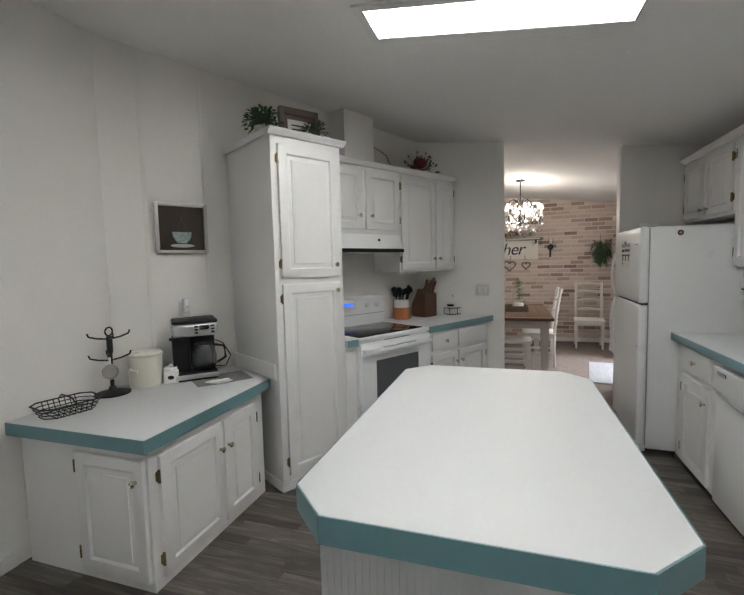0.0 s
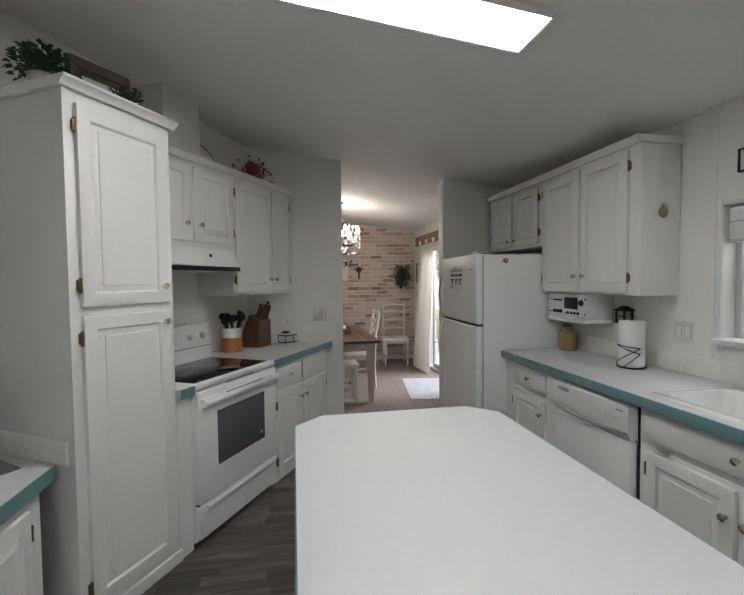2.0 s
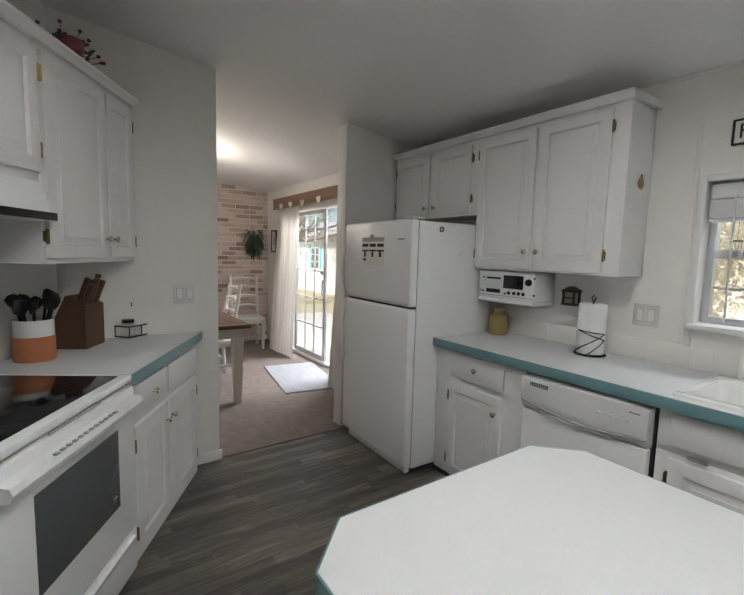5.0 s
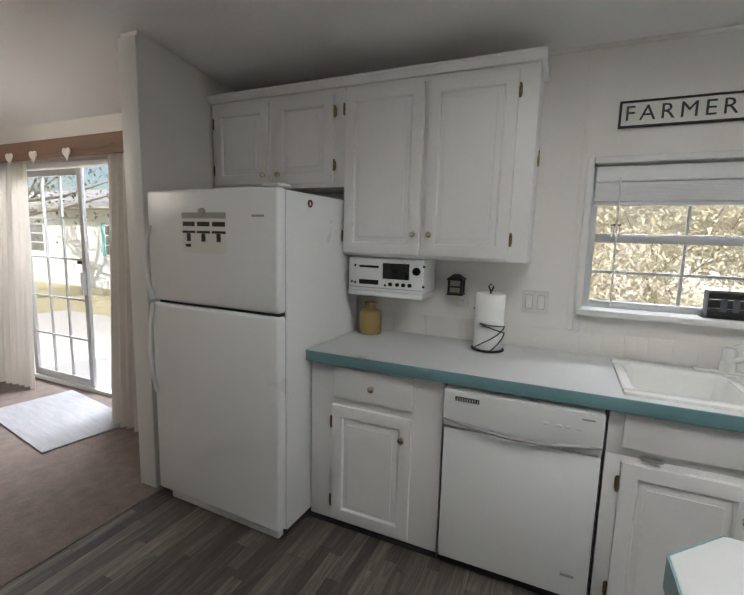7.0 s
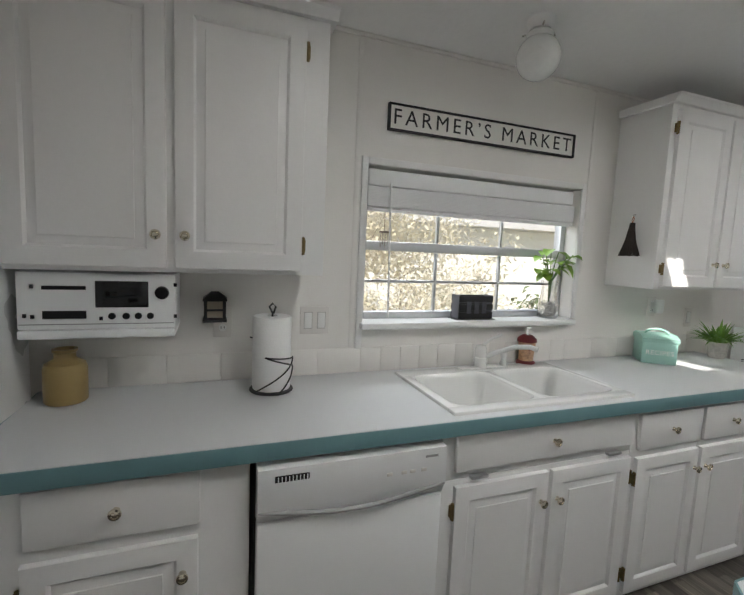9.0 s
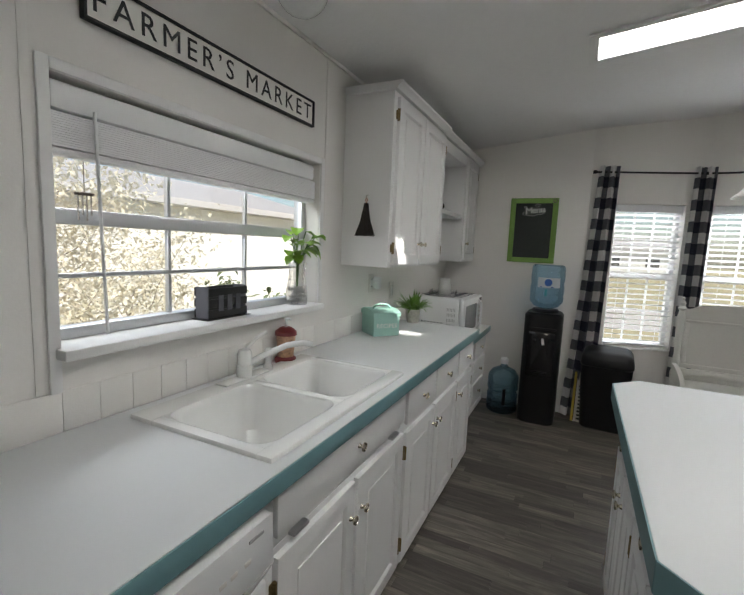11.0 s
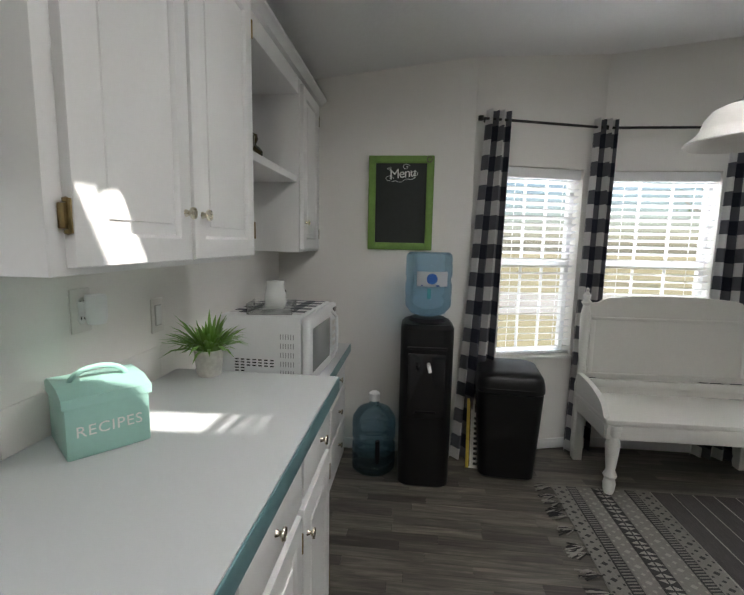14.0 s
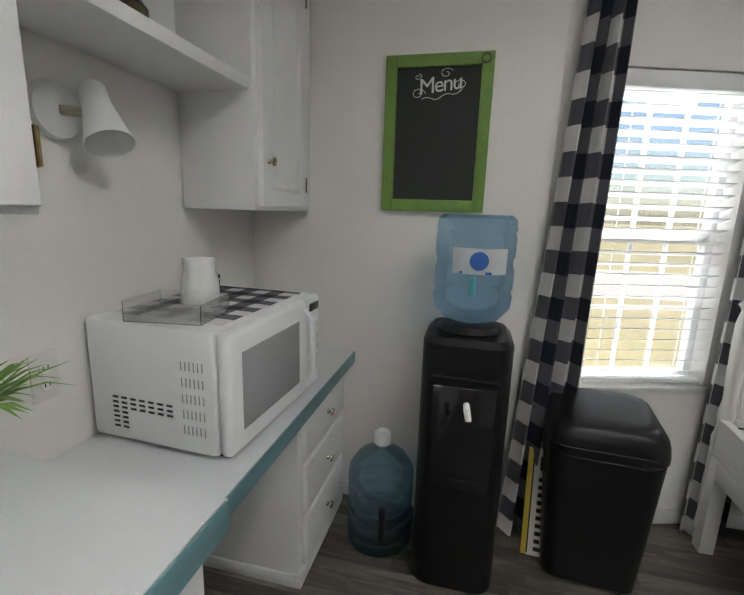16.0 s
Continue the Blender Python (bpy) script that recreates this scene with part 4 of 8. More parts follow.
x, y = diag(1.08, -0.53)
setting("duct_box", box(-0.16, 0.16, -0.10, 0.10, UT + 0.03, ceil_z(x) + 0.03, 0.003), M_WALL, "white boxed duct above the hood", "duct").matrix_basis = pose(x, y, 0, 0, 0, 90 - A_DIAG)

# ---- kitchen: lower coffee counter ----
LZ = 0.73
q0, q1 = diag(-0.002, -0.03), diag(-0.002, BW + 0.004)
poly = [(XL + 0.003, 2.105), (-1.015, 2.105), (-1.02, q0[1] + 0.03), q1, (corner_a[0] + 0.005, corner_a[1] - 0.005)]
counter_slab("coffee_worktop", poly, LZ, (0, 1), "low white laminate worktop with a teal edge", lip=0.06)
upst = setting("trim_upstand", box(-0.002, 0.0145, 0.03, 0.62, LZ + 0.001, LZ + 0.10, 0.004), M_CAB, "white upstand against the pantry side", "trim")
upst.matrix_basis = diag_pose(-0.016, 0)
c = thing("base_cabinet", pose(-1.05, 2.15, 0, 0, 0, 90), "low white base cabinet with two doors under the coffee counter", "cabinet", "base cabinets")
part("body", prism([(0.0, 0.0), (0.90, 0.0), (0.86, 0.12), (0.60, 0.79), (0.0, 0.79)], 0.0, 0.667), M_CAB, c)
hung_door(c, 0.05, 0.485, 0.045, 0.615, (0.46, 0.47), "a")
hung_door(c, 0.50, 0.81, 0.045, 0.615, (0.53, 0.47), "b")
e = part("end_door", panel_door(0.40, 0.57), M_CAB, c, m=pose(-0.001, 0.415, 0.05, 0, 0, -90))
knob(e, 0.36, 0.47)
for z in (0.08, 0.50):
    hinge(e, -0.006, z, -0.012)

# ---- island ----
IX0, IX1, IY0, IY1, CFR = -0.042, 0.803, 1.54, 2.93, 0.108
poly = [(IX0, IY0 + CFR), (IX0 + CFR, IY0), (IX1 - CFR, IY0), (IX1, IY0 + CFR), (IX1, IY1 - CFR), (IX1 - CFR, IY1), (IX0 + CFR, IY1), (IX0, IY1 - CFR)]
counter_slab("island_worktop", poly, CH, range(8), "white laminate island worktop with clipped corners and a teal edge", lip=0.062)
c = thing("island_cabinet", pose(IX1 - 0.06, IY0 + 0.10, 0, 0, 0, 90), "white kitchen island base with doors and drawers", "cabinet")
W, D = IY1 - IY0 - 0.2, IX1 - IX0 - 0.12
part("body", box(0, W, 0.0, D, 0.0, 0.851, 0.003), M_CAB, c)
for k in range(2):
    a = 0.04 + k * (W - 0.04) / 2
    e = a + (W - 0.04) / 2 - 0.03
    mid = (a + e) / 2
    drawer_front(c, a, e, 0.69, 0.835, mid)
    hung_door(c, a, mid - 0.004, 0.05, 0.66, (mid - 0.04, 0.56), "a")
    hung_door(c, mid + 0.004, e, 0.05, 0.66, (mid + 0.04, 0.56), "b")
n = 40
bead = mesh_of("bead", box(-D / n * 0.46, D / n * 0.46, -0.003, 0.0, 0.02, 0.84), M_CAB)
for k in range(n):
    o = new("bead", bead)
    o.parent = c
    o.matrix_basis = pose(0.0, D * (k + 0.5) / n, 0, 0, 0, -90)


# ---- shared makers ----
def text_mesh(s, size, depth=0.002, shear=0.0, space=1.0):
    cu = bpy.data.curves.new("writing", "FONT")
    cu.body, cu.size, cu.extrude, cu.align_x, cu.align_y, cu.shear, cu.space_character = s, size, depth, "CENTER", "CENTER", shear, space
    cu.resolution_u = 3
    ob = bpy.data.objects.new("writing", cu)
    me = bpy.data.meshes.new_from_object(ob)
    bpy.data.objects.remove(ob)
    return me


def writing(s, size, material, parent, m, depth=0.002, shear=0.0, space=1.0):
    me = text_mesh(s, size, depth, shear, space)
    me.materials.append(material)
    ob = new("writing", me)
    ob.parent = parent
    ob.matrix_basis = m
    return ob


def curtain(name, top, bottom, z0, z1, folds, amp, material, label, group, parent_m=None, seed=1):
    """Gathered cloth hung from the line top to the line bottom, thin but closed."""
    r = random.Random(seed)
    nu, nv = folds * 10, 16
    t0, t1, b0, b1 = (Vector(v) for v in (*top, *bottom))
    ph = [r.uniform(-0.5, 0.5) for _ in range(folds + 1)]
    b = bmesh.new()
    uvl = b.loops.layers.uv.new("UVMap")
    grids = []
    for side in (0, 1):
        g = []
        for j in range(nv + 1):
            v = j / nv
            row = []
            for i in range(nu + 1):
                u = i / nu
                w = u + 0.012 * math.sin(6 * v + u * 9 + seed)
                p = (t0.lerp(t1, w)).lerp(b0.lerp(b1, w), v)
                d = (t1 - t0).normalized()
                nrm = Vector((-d.y, d.x))
                k = folds * u
                off = amp * (0.75 + 0.35 * v) * math.sin(2 * math.pi * k + ph[int(k) % (folds + 1)] * v) + side * 0.003
                q = p + nrm * off
                row.append(b.verts.new((q.x, q.y, z1 + (z0 - z1) * v + 0.004 * math.sin(11 * u))))
            g.append(row)
        grids.append(g)
    width = (t1 - t0).length * 2.0
    for s, g in enumerate(grids):
        for j in range(nv):
            for i in range(nu):
                f = b.faces.new((g[j][i], g[j][i + 1], g[j + 1][i + 1], g[j + 1][i]))
                for lp_, (uu, vv) in zip(f.loops, ((i, j), (i + 1, j), (i + 1, j + 1), (i, j + 1))):
                    lp_[uvl].uv = (uu / nu * width, vv / nv * (z1 - z0))
    a, c2 = grids
    for j in range(nv):
        for i in (0, nu):
            b.faces.new((a[j][i], a[j + 1][i], c2[j + 1][i], c2[j][i]))
    for i in range(nu):
        for j in (0, nv):
            b.faces.new((a[j][i], a[j][i + 1], c2[j][i + 1], c2[j][i]))
    return single(name, b, material, label, "curtain", group=group)


def leaf(bm, p, direction, length, width, droop=0.3, seed=0):
    """One folded, tapered leaf from p."""
    d = Vector(direction).normalized()
    side = d.cross(Vector((0, 0, 1)))
    side = side.normalized() if side.length > 0.05 else Vector((1, 0, 0))
    up = side.cross(d)
    pts = []
    for t, w in ((0, 0.12), (0.35, 1.0), (0.7, 0.75), (1.0, 0.0)):
        c = Vector(p) + d * length * t - Vector((0, 0, 1)) * droop * length * t * t
        pts.append((c, w * width * 0.5))
    vs = []
    for c, w in pts:
        if w > 0:
            vs.append((bm.verts.new(c - side * w + up * w * 0.35), bm.verts.new(c), bm.verts.new(c + side * w + up * w * 0.35)))
        else:
            v = bm.verts.new(c)
            vs.append((v, v, v))
    for a, c in zip(vs, vs[1:]):
        for k in (0, 1):
            q = []
            for v in (a[k], a[k + 1], c[k + 1], c[k]):
                if v not in q:
                    q.append(v)
            if len(q) >= 3:
                bm.faces.new(q)


def leaf_clump(n, radius, length, width, seed, flat=1.0, droop=0.3, hang=False):
    r = random.Random(seed)
    b = bmesh.new()
    for k in range(n):
        a = r.uniform(0, 2 * math.pi)
        e = r.uniform(-0.2, 1.2) if not hang else r.uniform(-1.3, 0.6)
        d = Vector((math.cos(a) * math.cos(e), math.sin(a) * math.cos(e), math.sin(e) * flat))
        p = d * radius * r.uniform(0.15, 1.0)
        leaf(b, p, d + Vector((r.uniform(-0.6, 0.6), r.uniform(-0.6, 0.6), r.uniform(-0.3, 0.5))), length * r.uniform(0.7, 1.2), width * r.uniform(0.7, 1.2), droop)
    return b


# ---- dining room ----
TX0, TX1, TY0, TY1, TZ = -0.06, 0.958, 6.07, 7.85, 0.765
tb = thing("dining_table", pose(0, 0, 0), "farmhouse dining table with dark plank top and grey-white legs", "table")
n = 7
for k in range(n):
    w = (TX1 - TX0) / n
    part("plank", box(TX0 + k * w + 0.001, TX0 + (k + 1) * w - 0.001, TY0 + 0.09, TY1 - 0.09, TZ - 0.032, TZ, 0.003), M_WOOD, tb)
for y0, y1 in ((TY0, TY0 + 0.088), (TY1 - 0.088, TY1)):
    part("end_board", box(TX0, TX1, y0, y1, TZ - 0.033, TZ + 0.001, 0.003), M_WOOD, tb)
M_LEG = mat("greige_paint", (0.50, 0.46, 0.41), 0.55, grain=0.07, scale=6)
part("apron", box(TX0 + 0.06, TX1 - 0.06, TY0 + 0.06, TY1 - 0.06, TZ - 0.13, TZ - 0.034, 0.003), M_LEG, tb)
for x in (TX0 + 0.10, TX1 - 0.10):
    for y in (TY0 + 0.11, TY1 - 0.11):
        part("leg", lathe([(0, 0), (0.042, 0), (0.050, 0.16), (0.064, 0.46), (0.066, 0.60), (0.066, TZ - 0.035), (0, TZ - 0.035)], 4, m=pose(x, y, 0.004, 0, 0, 45)), M_LEG, tb)


def ladder_chair(m, label):
    t = thing("dining_chair", m, label, "chair", "chairs in the dining room")
    part("seat", box(-0.22, 0.22, -0.21, 0.21, 0.435, 0.465, 0.010), M_BENCH, t)
    part("apron", box(-0.19, 0.19, -0.18, 0.18, 0.385, 0.434, 0.003), M_BENCH, t)
    for x in (-0.19, 0.19):
        part("leg", lathe([(0, 0), (0.020, 0), (0.027, 0.2), (0.031, 0.434), (0, 0.434)], 4, m=pose(x, -0.18, 0, 0, 0, 45)), M_BENCH, t)
        part("back_post", tube([(x, 0.20, 0), (x, 0.185, 0.25), (x, 0.19, 0.45), (x, 0.215, 0.75), (x, 0.265, 1.06)], 0.021, 8), M_BENCH, t)
        part("stretcher", box(x - 0.010, x + 0.010, -0.17, 0.18, 0.17, 0.20, 0.003), M_BENCH, t)
    for z, y in ((0.60, 0.205), (0.75, 0.218), (0.89, 0.236), (1.01, 0.255)):
        part("slat", tube([(-0.18, y, z), (-0.09, y + 0.016, z + 0.012), (0, y + 0.022, z + 0.016), (0.09, y + 0.016, z + 0.012), (0.18, y, z)], 0.022, 6), M_BENCH, t)
    return t


ladder_chair(pose(1.70, 8.42, 0.004, 0, 0, -6), "white ladder-back chair standing against the brick wall")
ladder_chair(pose(0.84, 7.05, 0.004, 0, 0, -90), "white ladder-back chair pushed up to the table")
ladder_chair(pose(0.06, 7.05, 0.004, 0, 0, 90), "white ladder-back chair on the far side of the table")
bn = thing("dining_bench", pose(0.36, 6.34, 0.004), "white slatted bench under the table end", "bench")
part("seat", box(-0.30, 0.36, -0.16, 0.16, 0.43, 0.47, 0.008), M_BENCH, bn)
for x in (-0.26, 0.32):
    for y in (-0.12, 0.12):
        part("leg", box(x - 0.025, x + 0.025, y - 0.025, y + 0.025, 0, 0.43, 0.004), M_BENCH, bn)
for z in (0.12, 0.2, 0.28):
    part("slat", box(-0.235, 0.295, 0.108, 0.132, z, z + 0.045, 0.003), M_BENCH, bn)

# centrepiece
tr = thing("centrepiece_tray", pose(0.55, 6.85, TZ + 0.001), "grey wooden tray with a small potted tree", "tray")
for x0, x1, y0, y1, z1 in ((-0.14, 0.14, -0.10, 0.10, 0.012), (-0.15, -0.138, -0.11, 0.11, 0.075), (0.138, 0.15, -0.11, 0.11, 0.075), (-0.137, 0.137, -0.11, -0.10, 0.075), (-0.137, 0.137, 0.10, 0.11, 0.075)):
    part("board", box(x0, x1, y0, y1, 0, z1, 0.003), M_GREYW, tr)
pt = thing("potted_tree", pose(0.57, 6.85, TZ + 0.014), "small evergreen in a white pot on the tray", "plant")
part("pot", lathe([(0, 0), (0.055, 0), (0.075, 0.03), (0.07, 0.09), (0.06, 0.10), (0, 0.095)], 20), M_WHITEC, pt)
b = bmesh.new()
for k in range(7):
    join(b, leaf_clump(26, 0.085 * (1 - k / 8), 0.05, 0.014, 40 + k), pose(0, 0, 0.12 + k * 0.045))
part("foliage", b, M_LEAF, pt, "green needles")

# brick face
bw = bpy.data.objects["wall_brick"]
part("mortar_bed", box(-0.30, 2.188, YB - 0.016, YB - 0.0005, 0.004, 2.62), M_MORTAR, bw).data.materials[0] = M_MORTAR
BL, BH = 0.215, 0.0715
bricks = [mesh_of("brick", box(0, BL - 0.012, YB - 0.025, YB - 0.0165, 0.0, BH - 0.018, 0.003, 1), M_BRICK)]
rnd = random.Random(8)
b = bmesh.new()
for row in range(34):
    x = 0.18 - (0.5 if row % 2 else 0.0) * BL
    z = 0.085 + row * BH
    while x < 2.18:
        if z < ceil_z(x + BL) - 0.05:
            if x + BL < 2.19:
                o = new("brick", bricks[0])
                o.parent = bw
                o.matrix_basis = pose(x, rnd.uniform(0, 0.002), z)
            else:
                o = new("brick", mesh_of("brick", box(x, 2.187, YB - 0.025, YB - 0.0165, z, z + BH - 0.018, 0.003, 1), M_BRICK))
                o.parent = bw
        x += BL

# shelf sign, garland, sconce, hanging plant
sh = thing("shelf_sign", pose(0.30, YB - 0.03, 0), "white shelf sign with black script and hooks", "sign")
part("board", box(-0.64, 0.64, -0.018, 0.0, 1.475, 1.80, 0.003), M_SIGN, sh)
part("shelf", box(-0.68, 0.66, -0.13, 0.0, 1.815, 1.84, 0.004), M_SIGN, sh)
for x in (-0.60, 0.60):
    part("bracket", box(x - 0.012, x + 0.012, -0.10, -0.019, 1.74, 1.814, 0.004), M_BLACK, sh)
writing("gather", 0.30, M_INK, sh, pose(0.06, -0.020, 1.645, 90, 0, 0), 0.002, 0.28, 0.9)
for x in (0.0, 0.18, 0.42):
    part("hook", tube([(x, -0.02, 1.53), (x, -0.045, 1.52), (x, -0.05, 1.485), (x, -0.035, 1.47), (x, -0.028, 1.485)], 0.006, 8), M_IRON, sh)
for x, sz in ((0.16, 0.10), (0.44, 0.07)):
    hb = thing("hanging_heart", pose(x + 0.30, YB - 0.05, 1.36), "small woven heart hung from a hook", "decoration")
    b = tube([(sz * (16 * math.sin(t) ** 3) / 16, 0, sz * (13 * math.cos(t) - 5 * math.cos(2 * t) - 2 * math.cos(3 * t) - math.cos(4 * t)) / 16) for t in [2 * math.pi * k / 28 for k in range(29)]], 0.012, 6)
    part("wreath", b, M_GREYW, hb)
    part("string", tube([(0, 0, sz * 0.3), (0, 0, 0.13)], 0.002, 6), M_GREYW, hb)
gl = thing("shelf_garland", pose(0.42, YB - 0.10, 1.842), "green garland with a sunflower on the shelf", "garland")
b = bmesh.new()
for k in range(9):
    join(b, leaf_clump(22, 0.07, 0.09, 0.022, 70 + k), pose(-0.42 + k * 0.115, 0.0, 0.03 - (0.12 if k == 8 else 0)))
part("foliage", b, M_DUSTY, gl)
fw = part("sunflower", lathe([(0, 0), (0.035, 0.0), (0.032, 0.014), (0, 0.018)], 16, m=pose(-0.02, -0.07, 0.07, 90, 0, 0)), M_WOOD, gl)
b = bmesh.new()
for k in range(16):
    a = 2 * math.pi * k / 16
    leaf(b, (0.03 * math.cos(a) - 0.02, -0.075, 0.07 + 0.03 * math.sin(a)), (math.cos(a), -0.15, math.sin(a)), 0.05, 0.022, 0)
part("petals", b, mat("sunflower_petal", (0.62, 0.36, 0.03), 0.6, grain=0.2), fw)
sc = thing("candle_sconce", pose(1.14, YB - 0.05, 1.50), "black iron wall sconce with a cream candle", "sconce")
part("arm", tube([(0, 0.01, 0.0), (0, 0.0, 0.12), (0, -0.015, 0.17), (0, -0.05, 0.18), (0, -0.06, 0.22)], 0.016, 8), M_IRON, sc)
part("medallion", lathe([(0, 0), (0.05, 0), (0.045, 0.012), (0, 0.016)], 16, m=pose(0, 0.012, 0.17, 90, 0, 0)), M_IRON, sc)
part("cup", lathe([(0, 0), (0.04, 0), (0.042, 0.10), (0.039, 0.10), (0.037, 0.006), (0, 0.006)], 16, m=pose(0, -0.06, 0.23)), M_CLEARG, sc)
part("candle", lathe([(0, 0), (0.026, 0), (0.026, 0.075), (0, 0.077)], 16, m=pose(0, -0.06, 0.238)), M_CREAM, sc)
hp = thing("hanging_plant", pose(1.93, YB - 0.09, 1.70), "trailing dark green plant hung on the brick wall", "plant")
b = leaf_clump(150, 0.15, 0.10, 0.035, 91, hang=True, droop=0.8)
for k in range(14):
    join(b, leaf_clump(12, 0.03, 0.08, 0.03, 120 + k, hang=True, droop=0.9), pose(random.Random(k).uniform(-0.11, 0.11), -0.03, -0.12 - 0.02 * (k % 8)))
part("foliage", b, M_DUSTY, hp)
part("cord", tube([(0, 0.05, 0.0), (0, 0.06, 0.16)], 0.003, 6), M_GREYW, hp)
pf = thing("picture_frame", pose(2.185, 8.575, 1.60, 0, 0, -90), "small black-framed picture on the wall by the curtain", "picture")
part("mat_board", box(-0.08, 0.08, -0.012, -0.004, -0.15, 0.15), M_SIGN, pf)
for x0, x1, z0, z1 in ((-0.10, -0.08, -0.17, 0.17), (0.08, 0.10, -0.17, 0.17), (-0.08, 0.08, 0.15, 0.17), (-0.08, 0.08, -0.17, -0.15)):
    part("frame", box(x0, x1, -0.022, 0.0, z0, z1, 0.003), M_IRON, pf)
part("drawing", box(-0.025, 0.025, -0.014, -0.0125, -0.06, 0.07, 0), M_GREY, pf)

# crystal chandelier
ch = thing("chandelier", pose(0.60, 7.10, 0), "black iron chandelier with crystals and candle bulbs", "chandelier")
cz = ceil_z(0.60)
part("canopy", lathe([(0, 0), (0.065, -0.002), (0.06, -0.018), (0.012, -0.028), (0, -0.028)], 20, m=pose(0, 0, cz)), M_IRON, ch)
part("stem", tube([(0, 0, cz - 0.025), (0, 0, 2.02)], 0.007, 8), M_IRON, ch)
part("hub", lathe([(0, 0), (0.03, 0.02), (0.018, 0.06), (0.03, 0.10), (0.012, 0.16), (0, 0.16)], 16, m=pose(0, 0, 1.93)), M_IRON, ch)
drop_m = mesh_of("crystal", lathe([(0, -0.036), (0.014, -0.008), (0.009, 0.014), (0, 0.018)], 6), M_CRYSTAL)
arm_m = mesh_of("arm", tube([(0.01, 0, 2.02), (0.09, 0, 1.97), (0.19, 0, 1.96), (0.26, 0, 2.00), (0.285, 0, 2.06)], 0.006, 8), M_IRON)
scr_m = mesh_of("scroll", tube([(0.02, 0, 2.22), (0.10, 0, 2.30), (0.17, 0, 2.27), (0.18, 0, 2.20), (0.14, 0, 2.18)], 0.005, 8), M_IRON)
cup_m = mesh_of("candle_sleeve", lathe([(0, 0), (0.03, 0), (0.032, 0.008), (0.012, 0.010), (0.011, 0.08), (0, 0.08)], 12), M_CREAM)
bulb_m = mesh_of("bulb", lathe([(0, 0), (0.010, 0.005), (0.017, 0.025), (0.010, 0.055), (0, 0.075)], 12), M_BULB)
rr = random.Random(5)
for k in range(8):
    a = 45 * k + 10
    ca, sa = math.cos(radians(a)), math.sin(radians(a))
    for nm, me, m in (("arm", arm_m, pose(0, 0, 0, 0, 0, a)), ("scroll", scr_m, pose(0, 0, 0, 0, 0, a + 22)), ("candle_sleeve", cup_m, pose(0.285 * ca, 0.285 * sa, 2.062)), ("bulb", bulb_m, pose(0.285 * ca, 0.285 * sa, 2.143))):
        o = new(nm, me)
        o.parent = ch
        o.matrix_basis = m
for k in range(150):
    a, rad = rr.uniform(0, 2 * math.pi), rr.choice((0.10, 0.18, 0.24, 0.29))
    o = new("crystal", drop_m)
    o.parent = ch
    o.matrix_basis = pose(rad * math.cos(a), rad * math.sin(a), rr.uniform(1.88, 2.24) - rad * 0.1)
pl_ = bpy.data.lights.new("chandelier_glow", "POINT")
pl_.energy, pl_.color, pl_.shadow_soft_size = 11, (1.0, 0.91, 0.80), 0.2
new("chandelier_glow", pl_).matrix_world = pose(0.60, 7.10, 2.12)

# sliding door
sdr = thing("door_1", pose(2.235, 0, 0), "white sliding glass door with a gridded leaf", "door", kind="structure")
for y0, y1, z0, z1 in ((DY0, DY0 + 0.05, 0, DZ1), (DY1 - 0.05, DY1, 0, DZ1), (DY0 + 0.05, DY1 - 0.05, DZ1 - 0.05, DZ1), (DY0 + 0.05, DY1 - 0.05, 0.0, 0.04)):
    part("door_frame", box(-0.045, 0.045, y0, y1, z0 + 0.004, z1, 0.004), M_VINYL, sdr)
LY0, LY1, LZ0, LZ1 = 6.94, 7.84, 0.05, 1.99
lf = part("leaf_rail", box(-0.04, -0.01, LY0, LY0 + 0.055, LZ0, LZ1, 0.004), M_ALU, sdr)
for y0, y1, z0, z1 in ((LY1 - 0.055, LY1, LZ0, LZ1), (LY0 + 0.055, LY1 - 0.055, LZ1 - 0.055, LZ1), (LY0 + 0.055, LY1 - 0.055, LZ0, LZ0 + 0.07)):
    part("leaf_rail", box(-0.04, -0.01, y0, y1, z0, z1, 0.004), M_ALU, sdr)
g = part("pane", box(-0.027, -0.022, LY0 + 0.055, LY1 - 0.055, LZ0 + 0.07, LZ1 - 0.055), M_GLASS, sdr)
g.visible_shadow = False
g = part("pane", box(0.018, 0.023, DY0 + 0.05, LY0 + 0.05, 0.04, DZ1 - 0.05), M_GLASS, sdr)
g.visible_shadow = False
for k in (1, 2):
    y = LY0 + 0.055 + (LY1 - LY0 - 0.11) * k / 3
    part("muntin", box(-0.034, -0.014, y - 0.008, y + 0.008, LZ0 + 0.07, LZ1 - 0.055, 0.002), M_ALU, sdr)
for k in (1, 2, 3, 4):
    z = LZ0 + 0.07 + (LZ1 - LZ0 - 0.125) * k / 5
    part("muntin", box(-0.0345, -0.0135, LY0 + 0.055, LY1 - 0.055, z - 0.008, z + 0.008, 0.002), M_ALU, sdr)
part("handle", box(-0.075, -0.04, LY0 + 0.012, LY0 + 0.042, 0.90, 1.10, 0.008), M_VINYL, sdr)
part("lock_plate", box(-0.046, -0.038, LY0 + 0.055, LY0 + 0.12, 1.17, 1.20, 0.002), M_BLACK, sdr)
